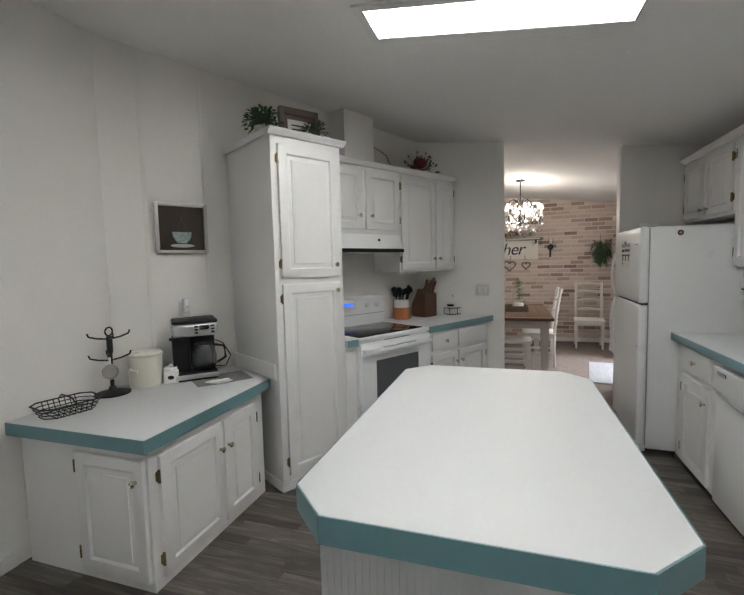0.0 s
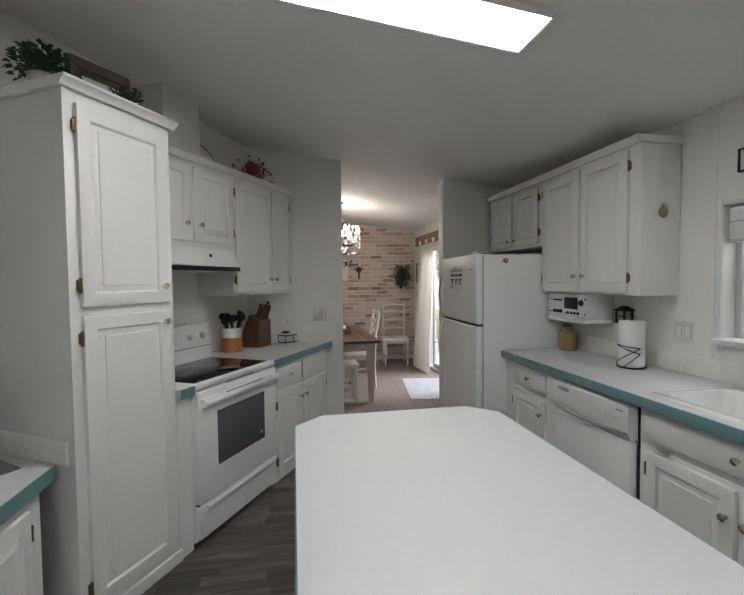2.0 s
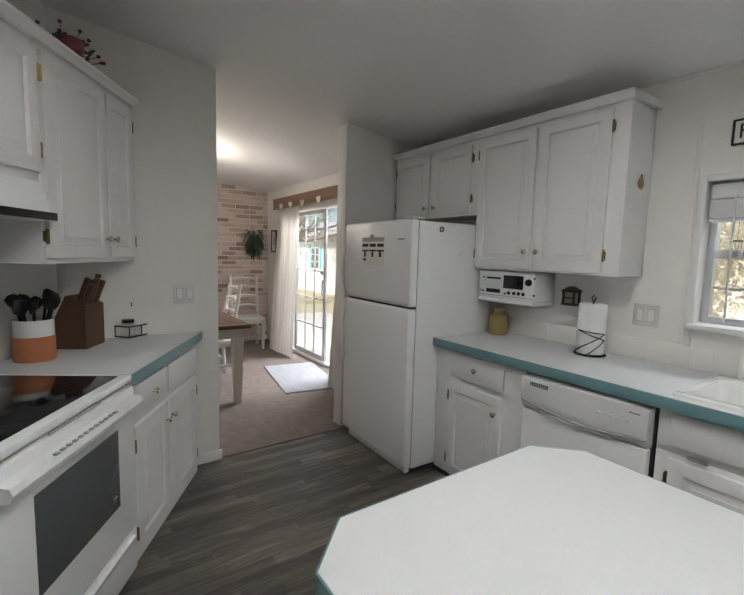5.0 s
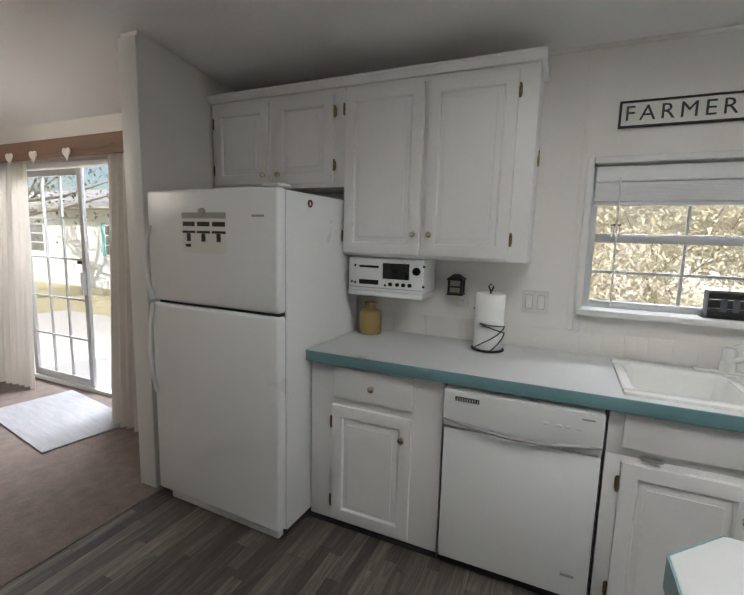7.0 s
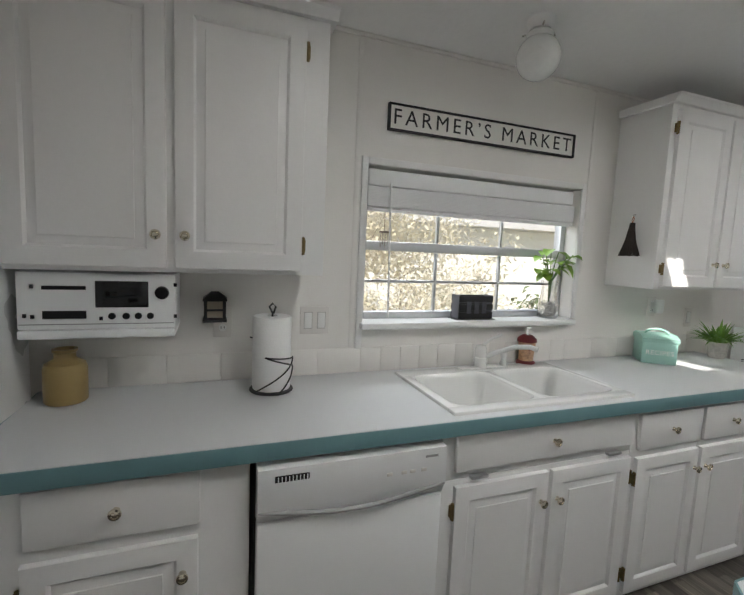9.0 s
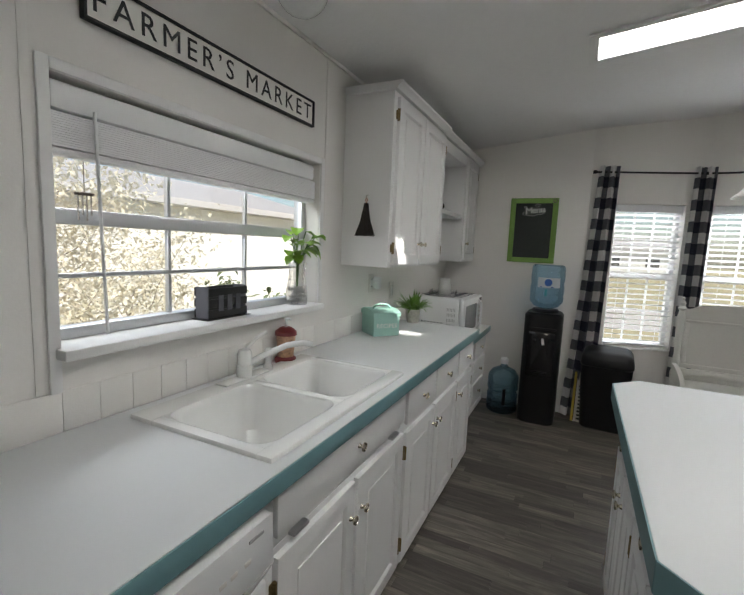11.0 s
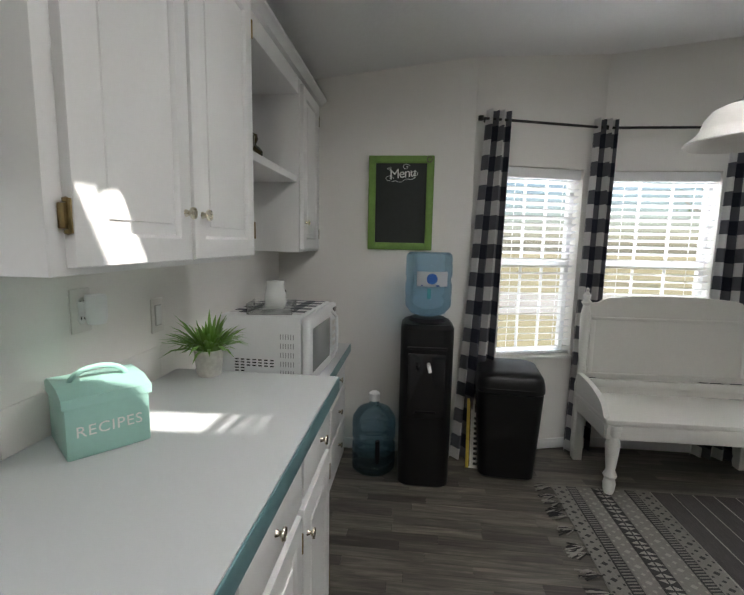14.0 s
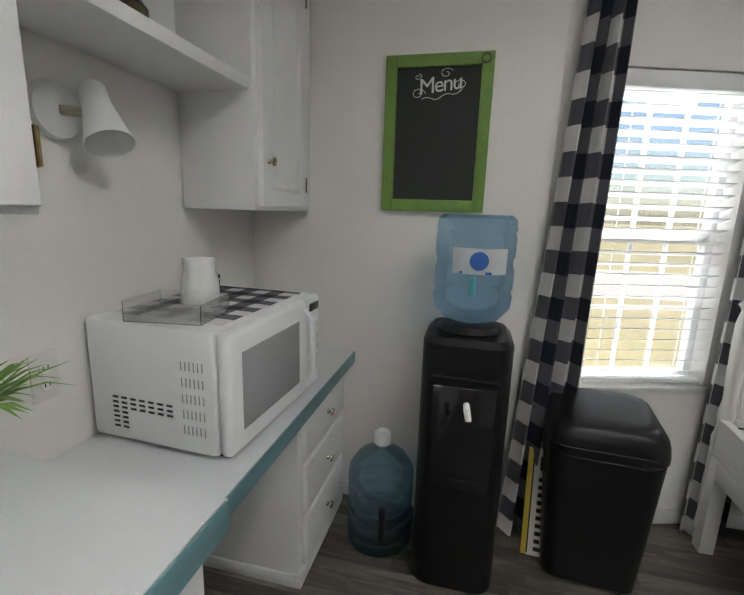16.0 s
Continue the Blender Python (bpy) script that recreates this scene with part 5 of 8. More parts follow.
single("valance", box(2.03, 2.06, 6.0, 8.26, 2.045, 2.195, 0.005), M_VAL, "brown stained wooden curtain valance", "valance")
curtain("sheer_curtain", ((2.12, 8.24), (2.12, 7.56)), ((1.97, 8.22), (2.02, 7.50)), 0.01, 2.10, 8, 0.03, M_SHEER, "long white curtain beside the glass door", "white curtains", seed=3)
curtain("sheer_curtain", ((2.12, 6.46), (2.12, 6.16)), ((1.86, 6.22), (1.86, 5.90)), 0.01, 2.10, 4, 0.028, M_SHEER, "long white curtain beside the glass door, pulled aside", "white curtains", seed=5)
bun = thing("heart_bunting", pose(2.02, 7.3, 2.09), "string of small cloth hearts along the valance", "bunting")
part("string", tube([(0, 1.05 - 2.1 * k / 20, 0.02 - 0.03 * abs(math.sin(math.pi * k / 5))) for k in range(21)], 0.0025, 6), M_GREYW, bun)
for k, y in enumerate((0.95, 0.62, 0.30, -0.05, -0.5)):
    b = prism([(0.05 * (16 * math.sin(t) ** 3) / 16, 0.05 * (13 * math.cos(t) - 5 * math.cos(2 * t) - 2 * math.cos(3 * t) - math.cos(4 * t)) / 16) for t in [2 * math.pi * j / 20 for j in range(20)]], -0.005, 0.005)
    part("heart", b, M_SHEER if k % 2 else M_SIGN, bun, m=pose(-0.008, y, -0.02, 90, 0, 90))
b = box(-0.31, 0.31, -0.55, 0.55, 0.005, 0.017, 0.004)
single("door_rug", b, mat("pale_rug", (0.40, 0.41, 0.45), 0.95, grain=0.5, scale=7, fine=90, bump=0.7, stretch=(4, 0.6, 1)), "pale grey-white woven rug before the glass door", "rug", pose(1.74, 6.66, 0, 0, 0, -9))

# ---- breakfast nook ----
cb = thing("chalkboard", pose(1.395, -0.502, 1.653, 0, 0, 180), "chalkboard in a worn green wooden frame", "chalkboard")
W2, H2, FW = 0.203, 0.290, 0.045
part("board", box(-W2 + FW - 0.004, W2 - FW + 0.004, -0.014, -0.004, -H2 + FW - 0.004, H2 - FW + 0.004), M_CHALK, cb)
for x0, x1, z0, z1 in ((-W2, -W2 + FW, -H2, H2), (W2 - FW, W2, -H2, H2), (-W2 + FW, W2 - FW, H2 - FW, H2), (-W2 + FW, W2 - FW, -H2, -H2 + FW)):
    part("frame", box(x0, x1, -0.026, 0.0, z0, z1, 0.004), M_GREENW, cb, "worn green wood")
writing("Menu", 0.082, M_CHALKW, cb, pose(0.008, -0.0145, 0.182, 90, -7, 0), 0.0006, 0.10, 0.86)
for cx_, cz_, r0, a0, turn in ((-0.075, 0.150, 0.022, 0.0, 1), (0.085, 0.180, 0.018, 2.6, -1), (-0.078, 0.212, 0.012, 1.2, -1), (0.03, 0.222, 0.020, 0.4, 1)):
    part("flourish", tube([(cx_ + r0 * (1 - j / 26) * math.cos(a0 + turn * j * 0.36) * 1.3, -0.0148, cz_ + r0 * (1 - j / 26) * math.sin(a0 + turn * j * 0.36)) for j in range(22)], 0.0013, 5), M_CHALKW, cb)
part("flourish", tube([(-0.06 + 0.15 * j / 16, -0.0148, 0.132 + 0.03 * (j / 16) ** 2 + 0.006 * math.sin(j * 0.8)) for j in range(17)], 0.0014, 5), M_CHALKW, cb)
part("ring", tube([(W2 - 0.03 + 0.016 * math.cos(t), -0.03, H2 - 0.025 + 0.016 * math.sin(t)) for t in [2 * math.pi * j / 14 for j in range(15)]], 0.003, 6), M_GREYW, cb)

wc = thing("water_cooler", pose(1.21, -0.245, 0, 0, 0, 180), "tall black water cooler with a blue bottle on top", "water cooler")


def rounded_column(wx, wy, z0, z1, r, taper=1.0, n=6):
    b = bmesh.new()
    rings = []
    for z, k, ins in ((z0, 1.0, 0.012), (z0 + 0.012, 1.0, 0.0), (z1 - 0.02, taper, 0.0), (z1, taper, 0.02)):
        ring = []
        for sx, sy, a0 in ((1, 1, 0), (-1, 1, 90), (-1, -1, 180), (1, -1, 270)):
            for j in range(n):
                a = radians(a0 + 90 * j / (n - 1))
                ring.append(b.verts.new(((sx * (wx / 2 - r) + (r - ins) * math.cos(a)) * k, (sy * (wy / 2 - r) + (r - ins) * math.sin(a)) * k, z)))
        rings.append(ring)
    m_ = len(rings[0])
    for a, c in zip(rings, rings[1:]):
        for k in range(m_):
            b.faces.new((a[k], a[(k + 1) % m_], c[(k + 1) % m_], c[k]))
    b.faces.new(rings[0][::-1])
    b.faces.new(rings[-1])
    return b


part("body", rounded_column(0.30, 0.33, 0.0, 0.955, 0.07), M_BLACK, wc)
part("front_panel", box(-0.105, 0.105, -0.172, -0.160, 0.42, 0.80, 0.012), M_BLACKG, wc)
part("alcove_lip", box(-0.11, 0.11, -0.176, -0.16, 0.82, 0.835, 0.004), M_BLACK, wc)
part("drip_handle", box(-0.06, 0.06, -0.178, -0.160, 0.455, 0.468, 0.004), M_BLACK, wc)
part("tap", tube([(0.01, -0.170, 0.74), (0.012, -0.195, 0.735), (0.02, -0.20, 0.70)], 0.011, 8), M_WHITEC, wc, "white tap lever")
part("tap", tube([(-0.05, -0.170, 0.735), (-0.05, -0.19, 0.73), (-0.05, -0.192, 0.71)], 0.010, 8), M_BLACK, wc)
part("collar", lathe([(0, 0), (0.10, 0), (0.115, 0.012), (0.10, 0.03), (0.06, 0.035), (0, 0.03)], 28, m=pose(0, 0, 0.95)), M_BLACK, wc)


def water_bottle(m, label, material, upside):
    t = thing("water_bottle", m, label, "bottle", "water bottles")
    prof = [(0, 0.0), (0.115, 0.0), (0.132, 0.015), (0.135, 0.05), (0.127, 0.062), (0.135, 0.074), (0.135, 0.11), (0.127, 0.122), (0.135, 0.134), (0.135, 0.165), (0.124, 0.18), (0.124, 0.20), (0.135, 0.215), (0.135, 0.25), (0.127, 0.262), (0.135, 0.274), (0.135, 0.30), (0.132, 0.335), (0.10, 0.385), (0.035, 0.415), (0.028, 0.43), (0.028, 0.475), (0, 0.476)]
    if upside:
        prof = [(0, 0.0), (0.05, 0.002), (0.10, 0.02), (0.132, 0.06), (0.135, 0.10), (0.129, 0.115), (0.135, 0.13), (0.135, 0.19), (0.129, 0.205), (0.129, 0.225), (0.135, 0.24), (0.135, 0.30), (0.130, 0.312), (0.135, 0.325), (0.130, 0.358), (0.115, 0.372), (0, 0.372)]
    if not upside:  # hollow: the inner face follows the outer
        prof = [(r_, z_) for r_, z_ in prof[:-1]] + [(max(r_ - 0.004, 0.0), max(z_, 0.004)) for r_, z_ in prof[-2::-1]]
    part("shell", lathe(prof, 40), material, t)
    if not upside:
        part("cap", lathe([(0, 0), (0.033, 0), (0.033, 0.045), (0.02, 0.055), (0, 0.055)], 18, m=pose(0, 0, 0.44)), M_VINYL, t)
    return t


wb = water_bottle(pose(1.21, -0.245, 0.985), "full blue water bottle upended on the cooler", M_WATER, True)
b = bmesh.new()
cols = [[b.verts.new((0.1375 * math.cos(radians(60 + 7 * k)), 0.1375 * math.sin(radians(60 + 7 * k)), z)) for z in (0.185, 0.268)] for k in range(12)]
for p, q in zip(cols, cols[1:]):
    b.faces.new((p[0], q[0], q[1], p[1]))
bmesh.ops.solidify(b, geom=b.faces[:], thickness=0.001)
part("label", b, M_VINYL, wb, "white and blue printed label")
b = lathe([(0, 0), (0.030, 0), (0.030, 0.002), (0, 0.003)], 24, m=pose(-0.014, 0.1365, 0.228, -90, 0, 6))
part("emblem", b, mat("label_blue", (0.03, 0.12, 0.42), 0.4), wb, "round blue emblem")
part("label_band", box(-0.055, 0.045, 0.130, 0.1325, 0.186, 0.194), mat("label_blue_two", (0.03, 0.12, 0.42), 0.4), wb)
part("grip", box(-0.010, 0.010, 0.128, 0.137, 0.115, 0.175, 0.005), M_TURQ, wb)
wb2 = water_bottle(pose(1.515, -0.275, 0.0), "empty clear-blue water bottle standing on the floor", M_EMPTYB, False)
part("grip", tube([(-0.035, 0.132, 0.10), (-0.035, 0.137, 0.24)], 0.014, 8), M_BLACK, wb2, "dark grip")

tc_ = thing("trash_can", pose(0.695, -0.375, 0, 0, 0, 176), "tall black plastic bin with a swing lid", "trash can")
b = rounded_column(0.325, 0.28, 0.0, 0.55, 0.05)
for v in b.verts:
    k = 1 + 0.18 * v.co.z / 0.55
    v.co.x, v.co.y = v.co.x * k, v.co.y * k
part("bin", b, M_BLACK, tc_)
b = rounded_column(0.395, 0.345, 0.535, 0.590, 0.07)
part("rim", b, M_BLACK, tc_)
b = bmesh.new()
rings = []
for z, k in ((0.572, 1.0), (0.600, 0.985), (0.632, 0.95), (0.656, 0.87), (0.668, 0.74), (0.672, 0.55)):
    ring = []
    for sx, sy, a0 in ((1, 1, 0), (-1, 1, 90), (-1, -1, 180), (1, -1, 270)):
        for j in range(6):
            a = radians(a0 + 18 * j)
            y_ = (sy * 0.102 + 0.07 * math.sin(a)) * k
            ring.append(b.verts.new(((sx * 0.127 + 0.07 * math.cos(a)) * k, y_, z + 0.10 * y_ * max(0, z - 0.6) / 0.07)))
    rings.append(ring)
for p_, q_ in zip(rings, rings[1:]):
    for k in range(24):
        b.faces.new((p_[k], p_[(k + 1) % 24], q_[(k + 1) % 24], q_[k]))
b.faces.new(rings[-1])
b.faces.new(rings[0][::-1])
part("lid", b, M_BLACK, tc_)

sg = thing("yard_sign", pose(0.893, -0.345, 0.002, -14, 0, 176), "white printed sign board with a yellow edge beside the bin", "sign board")
part("board", box(-0.022, 0.05, -0.012, 0.0, 0.0, 0.43, 0.001), M_SIGN, sg)
part("edge_strip", box(-0.042, -0.022, -0.012, 0.0, 0.0, 0.43, 0.001), M_YELLOW, sg, "yellow edge")
part("edge_line", box(-0.0225, -0.017, -0.0128, -0.0122, 0.01, 0.42), M_INK, sg)
part("emblem", box(0.006, 0.032, -0.0132, -0.0122, 0.345, 0.40), M_INK, sg)
for k in range(10):
    part("printing", box(0.004, 0.034 - 0.008 * (k % 3 == 1), -0.0132, -0.0122, 0.02 + 0.031 * k, 0.036 + 0.031 * k), M_INK, sg)

# curtain rods and check curtains
rod_pts = [(0.93, -0.44, 2.15), (0.12, -0.68, 2.15), (-0.70, -0.68, 2.15), (-1.50, -0.44, 2.15)]
for k, (p, q) in enumerate(zip(rod_pts, rod_pts[1:])):
    rd = thing("curtain_rod", pose(0, 0, 0), "thin black metal curtain rod", "curtain rod", "rods of the bay")
    part("rod", tube([p, q], 0.008, 10), M_IRON, rd)
    for e in (p, q):
        part("bracket", lathe([(0, -0.012), (0.016, -0.012), (0.016, 0.012), (0, 0.012)], 12, m=pose(*e)), M_IRON, rd)
    w_ = Vector(p).lerp(Vector(q), 0.03)
    part("wall_arm", tube([w_, w_ + Vector((-0.01, -0.08, 0))], 0.006, 8), M_IRON, rd)
CK = "black and white buffalo-check curtain"
curtain("check_curtain", ((0.895, -0.445), (0.745, -0.49)), ((1.03, -0.42), (0.78, -0.47)), 0.015, 2.20, 4, 0.026, M_CHECK, CK + ", pulled to the wall", "check curtains", seed=11)
curtain("check_curtain", ((0.20, -0.655), (0.05, -0.68)), ((0.235, -0.63), (0.06, -0.685)), 0.015, 2.20, 4, 0.024, M_CHECK, CK + " at the bay corner", "check curtains", seed=12)
curtain("check_curtain", ((-0.62, -0.68), (-0.79, -0.655)), ((-0.60, -0.685), (-0.85, -0.635)), 0.015, 2.20, 4, 0.024, M_CHECK, CK + " behind the bench", "check curtains", seed=13)
curtain("check_curtain", ((-1.33, -0.49), (-1.48, -0.44)), ((-1.22, -0.50), (-1.52, -0.42)), 0.015, 2.20, 4, 0.026, M_CHECK, CK + " at the end of the bay", "check curtains", seed=14)

# painted bench made from a bedstead
bx0, bx1 = -0.84, 0.18
be = thing("bench", pose(0, 0, 0), "white painted bench with panelled back and turned posts", "bench")
post = [(0, 0.0), (0.020, 0.0), (0.026, 0.03), (0.022, 0.06), (0.032, 0.10), (0.028, 0.16), (0.034, 0.22), (0.032, 0.30), (0.030, 0.44), (0.034, 0.50), (0.022, 0.56), (0.030, 0.60), (0.022, 0.66), (0.030, 0.86), (0.030, 0.98), (0.020, 1.03), (0.034, 1.05), (0.018, 1.07), (0.024, 1.095), (0.008, 1.12), (0.012, 1.135), (0, 1.147)]
for x in (bx0, bx1):
    part("post", lathe(post, 16, m=pose(x, -0.60, 0)), M_BENCH, be)
    part("back_leg", box(x - 0.028, x + 0.028, -0.60, -0.54, 0, 0.42, 0.004), M_BENCH, be)
    part("front_leg", lathe([(0, 0), (0.020, 0.0), (0.030, 0.03), (0.034, 0.07), (0.028, 0.10), (0.038, 0.12), (0.024, 0.15), (0.034, 0.24), (0.038, 0.30), (0.030, 0.35), (0.040, 0.37), (0.040, 0.42), (0, 0.42)], 16, m=pose(x - 0.03 if x > 0 else x + 0.03, -0.155, 0)), M_BENCH, be)
b = bmesh.new()
n = 36
top = [(bx0 + 0.02 + (bx1 - bx0 - 0.04) * k / n, 1.045 + 0.028 * min(1, max(0, (min(k, n - k) / n - 0.05) / 0.05)) + 0.03 * math.sin(math.pi * k / n)) for k in range(n + 1)]
part("crest_rail", prism([(bx0 + 0.02, 0.955)] + [(bx1 - 0.02, 0.955)] + [(x, z) for x, z in top[::-1]], -0.015, 0.015), M_BENCH, be, m=pose(0, -0.60, 0, 90, 0, 0))
part("back_panel", box(bx0 + 0.02, bx1 - 0.02, -0.612, -0.590, 0.555, 0.954, 0.003), M_BENCH, be)
part("panel_rail", box(bx0 + 0.02, bx1 - 0.02, -0.588, -0.565, 0.50, 0.553, 0.006), M_BENCH, be)
part("lower_panel", box(bx0 + 0.02, bx1 - 0.02, -0.606, -0.586, 0.4555, 0.5015), M_BENCH, be)
part("panel_rail", box(bx0 + 0.03, bx1 - 0.03, -0.590, -0.578, 0.575, 0.592, 0.004), M_BENCH, be)
part("panel_rail", box(bx0 + 0.03, bx1 - 0.03, -0.590, -0.574, 0.940, 0.960, 0.005), M_BENCH, be)
for x in (bx0 + 0.045, bx1 - 0.045):
    part("panel_stile", box(x - 0.016, x + 0.016, -0.590, -0.580, 0.594, 0.938, 0.004), M_BENCH, be)
part("seat", box(bx0 - 0.05, bx1 + 0.03, -0.59, -0.125, 0.425, 0.455, 0.006), M_BENCH, be)
part("seat_rail", box(bx0 - 0.04, bx1 + 0.02, -0.150, -0.130, 0.34, 0.424, 0.004), M_BENCH, be)
for x in (bx0 - 0.035, bx1 + 0.015):
    part("end_rail", box(x - 0.012, x + 0.012, -0.58, -0.152, 0.34, 0.424, 0.004), M_BENCH, be)
    arm = [(-0.575, 0.456)] + [(-0.575 + 0.42 * k / 10, 0.456 + 0.13 * math.sqrt(max(0, 1 - (k / 10) ** 2.2))) for k in range(11)]
    part("arm", extrude_yz(arm, x - 0.016, x + 0.016), M_BENCH, be)

# woven rug: patterned bands at its end, dark weave beyond, knotted tassels
rg = thing("woven_rug", pose(0, 0, 0), "grey, black and cream woven runner rug with tasselled ends", "rug")
RX0, RX1, RY0, RY1 = -1.35, 0.455, -0.195, 0.63
M_RUGP = mat("rug_cream", (0.20, 0.19, 0.172), 0.95, grain=0.5, scale=90, fine=220, bump=0.8)
M_RUGD = mat("rug_black", (0.035, 0.034, 0.034), 0.95, grain=0.5, scale=90, fine=220, bump=0.8)
M_RUGL = mat("rug_ivory", (0.31, 0.295, 0.265), 0.95, grain=0.4, scale=90, fine=220, bump=0.6)
M_RUGG = mat("rug_charcoal_weave", (0.075, 0.07, 0.066), 0.95, grain=0.9, scale=30, fine=160, bump=0.9, stretch=(6, 0.5, 1))


def rug_motifs(bm, x0, x1, kind_):
    """Small flat woven figures along a band, one millimetre proud."""
    pitch = {"dash": 0.017, "diamond": 0.046, "triangle": 0.034}[kind_]
    w, xm = x1 - x0, (x0 + x1) / 2
    for j in range(int((RY1 - RY0) / pitch)):
        y = RY0 + pitch * (j + 0.5)
        if kind_ == "dash":
            prism([(x0 + 0.006, y - 0.006), (x0 + 0.006, y), (x1 - 0.006, y + 0.006), (x1 - 0.006, y)], 0.010, 0.0108, 0, bm)
        elif kind_ == "diamond":
            r = 0.016 if j % 2 else 0.011
            prism([(xm - r, y), (xm, y - r * 0.8), (xm + r, y), (xm, y + r * 0.8)], 0.010, 0.0108, 0, bm)
            for sx in (-1, 1):
                prism([(xm + sx * w * 0.36 - 0.005, y + 0.018), (xm + sx * w * 0.36 + 0.005, y + 0.018), (xm + sx * w * 0.36 + 0.005, y + 0.028), (xm + sx * w * 0.36 - 0.005, y + 0.028)], 0.010, 0.0108, 0, bm)
        else:
            for sx in (-1, 1):
                prism([(xm + sx * 0.004, y - 0.012), (xm + sx * 0.004, y + 0.012), (xm + sx * (w / 2 - 0.006), y + (0.006 if j % 2 else -0.006))], 0.010, 0.0108, 0, bm)
    return bm


x1 = RX1
for w, base, kind_, ink in ((0.085, M_RUGP, "diamond", M_RUGD), (0.055, M_RUGD, "dash", M_RUGP), (0.085, M_RUGP, "diamond", M_RUGL), (0.085, M_RUGD, "triangle", M_RUGL), (0.10, M_RUGP, "diamond", M_RUGL), (0.055, M_RUGD, "dash", M_RUGP), (0.085, M_RUGP, "diamond", M_RUGD)):
    bd = part("band", box(x1 - w + 0.001, x1, RY0, RY1, 0.002, 0.010, 0.002, 1), base, rg)
    tagged(part("motif", rug_motifs(bmesh.new(), x1 - w, x1, kind_), ink, bd), kind="stuff")
    x1 -= w
while x1 > RX0:
    w = min(0.115, x1 - RX0)
    part("band", box(x1 - w, x1 - 0.007, RY0, RY1, 0.002, 0.010, 0.002, 1), M_RUGG, rg)
    part("line", box(x1 - 0.006, x1 - 0.001, RY0, RY1, 0.002, 0.0102, 0.001, 1), M_RUGL, rg)
    x1 -= w
rr = random.Random(2)
for k, y in enumerate((-0.165, -0.075, -0.01, 0.045, 0.10, 0.21, 0.335, 0.375, 0.50, 0.60)):
    for j in range(2):
        tas = bmesh.new()
        for q in range(7):
            dy, r_ = rr.uniform(-0.03, 0.03), rr.uniform(0.055, 0.105)
            tube([(RX1 - 0.004, y, 0.009), (RX1 + 0.018, y + dy * 0.2, 0.014), (RX1 + r_ * 0.6, y + dy * 0.8, 0.013), (RX1 + r_, y + dy + rr.uniform(-0.014, 0.014), 0.005)], 0.0036, 5, tas)
        part("tassel", tas, M_RUGD if j else M_RUGL, rg)

# pendant lamp
pd = thing("pendant_lamp", pose(-0.04, 0.275, 0), "pendant lamp with a white alabaster glass bowl shade", "pendant lamp")
pz = ceil_z(-0.04)
part("canopy", lathe([(0, 0.01), (0.065, 0.01), (0.06, -0.012), (0.02, -0.026), (0, -0.026)], 24, m=pose(0, 0, pz)), M_NICKEL, pd)
for j in range(20):
    z = pz - 0.03 - 0.030 * j
    if z < 2.05:
        break
    part("chain_link", tube([(0.007 * math.cos(t), 0, 0.018 * math.sin(t)) for t in [2 * math.pi * q / 10 for q in range(11)]], 0.0022, 5), M_NICKEL, pd, m=pose(0, 0, z, 0, 0, 90 * (j % 2)))
part("cord", tube([(0.004, 0, pz - 0.02), (0.010, 0.004, 2.3), (0.0, 0, 2.04)], 0.003, 6), M_VINYL, pd)
part("cap", lathe([(0, 0.05), (0.012, 0.045), (0.018, 0.02), (0.045, 0.012), (0.048, 0.0), (0, 0.0)], 20, m=pose(0, 0, 2.0)), M_NICKEL, pd)
part("shade", lathe([(0.03, 2.0), (0.075, 1.996), (0.112, 1.978), (0.138, 1.945), (0.150, 1.905), (0.166, 1.880), (0.192, 1.860), (0.208, 1.846), (0.206, 1.840), (0.186, 1.852), (0.160, 1.872), (0.143, 1.902), (0.131, 1.940), (0.106, 1.971), (0.07, 1.989), (0.03, 1.993)], 40), M_SHADE, pd)

# ---- outside ----
setting("ground", box(-120, 140, -140, 120, -0.62, -0.55), M_GRASS, "dry yellow-green lawn", "ground")
single("patio", box(2.36, 5.2, 5.6, 12.5, -0.548, -0.18, 0.02), M_PATIO, "grey concrete patio step outside the glass door", "patio", kind="structure")
hs = thing("neighbour_house", pose(9.6, 0, -0.55), "white sided single-storey house with turquoise shutters", "house")
part("wall", box(0, 7, -9.0, 30, 0, 2.75), M_SIDING, hs)
for k in range(20):
    part("siding_board", box(-0.022, 0, -9.0, 30, 0.12 + 0.13 * k, 0.245 + 0.13 * k, 0.004, 1), M_SIDING, hs)
part("roof", prism([(-0.6, -9.5), (3.5, -9.5), (7.6, -9.5), (7.6, 30.5), (3.5, 30.5), (-0.6, 30.5)], 2.74, lambda x, y: 2.88 + 0.25 * min(x + 0.6, 7.6 - x)), M_ROOF, hs)
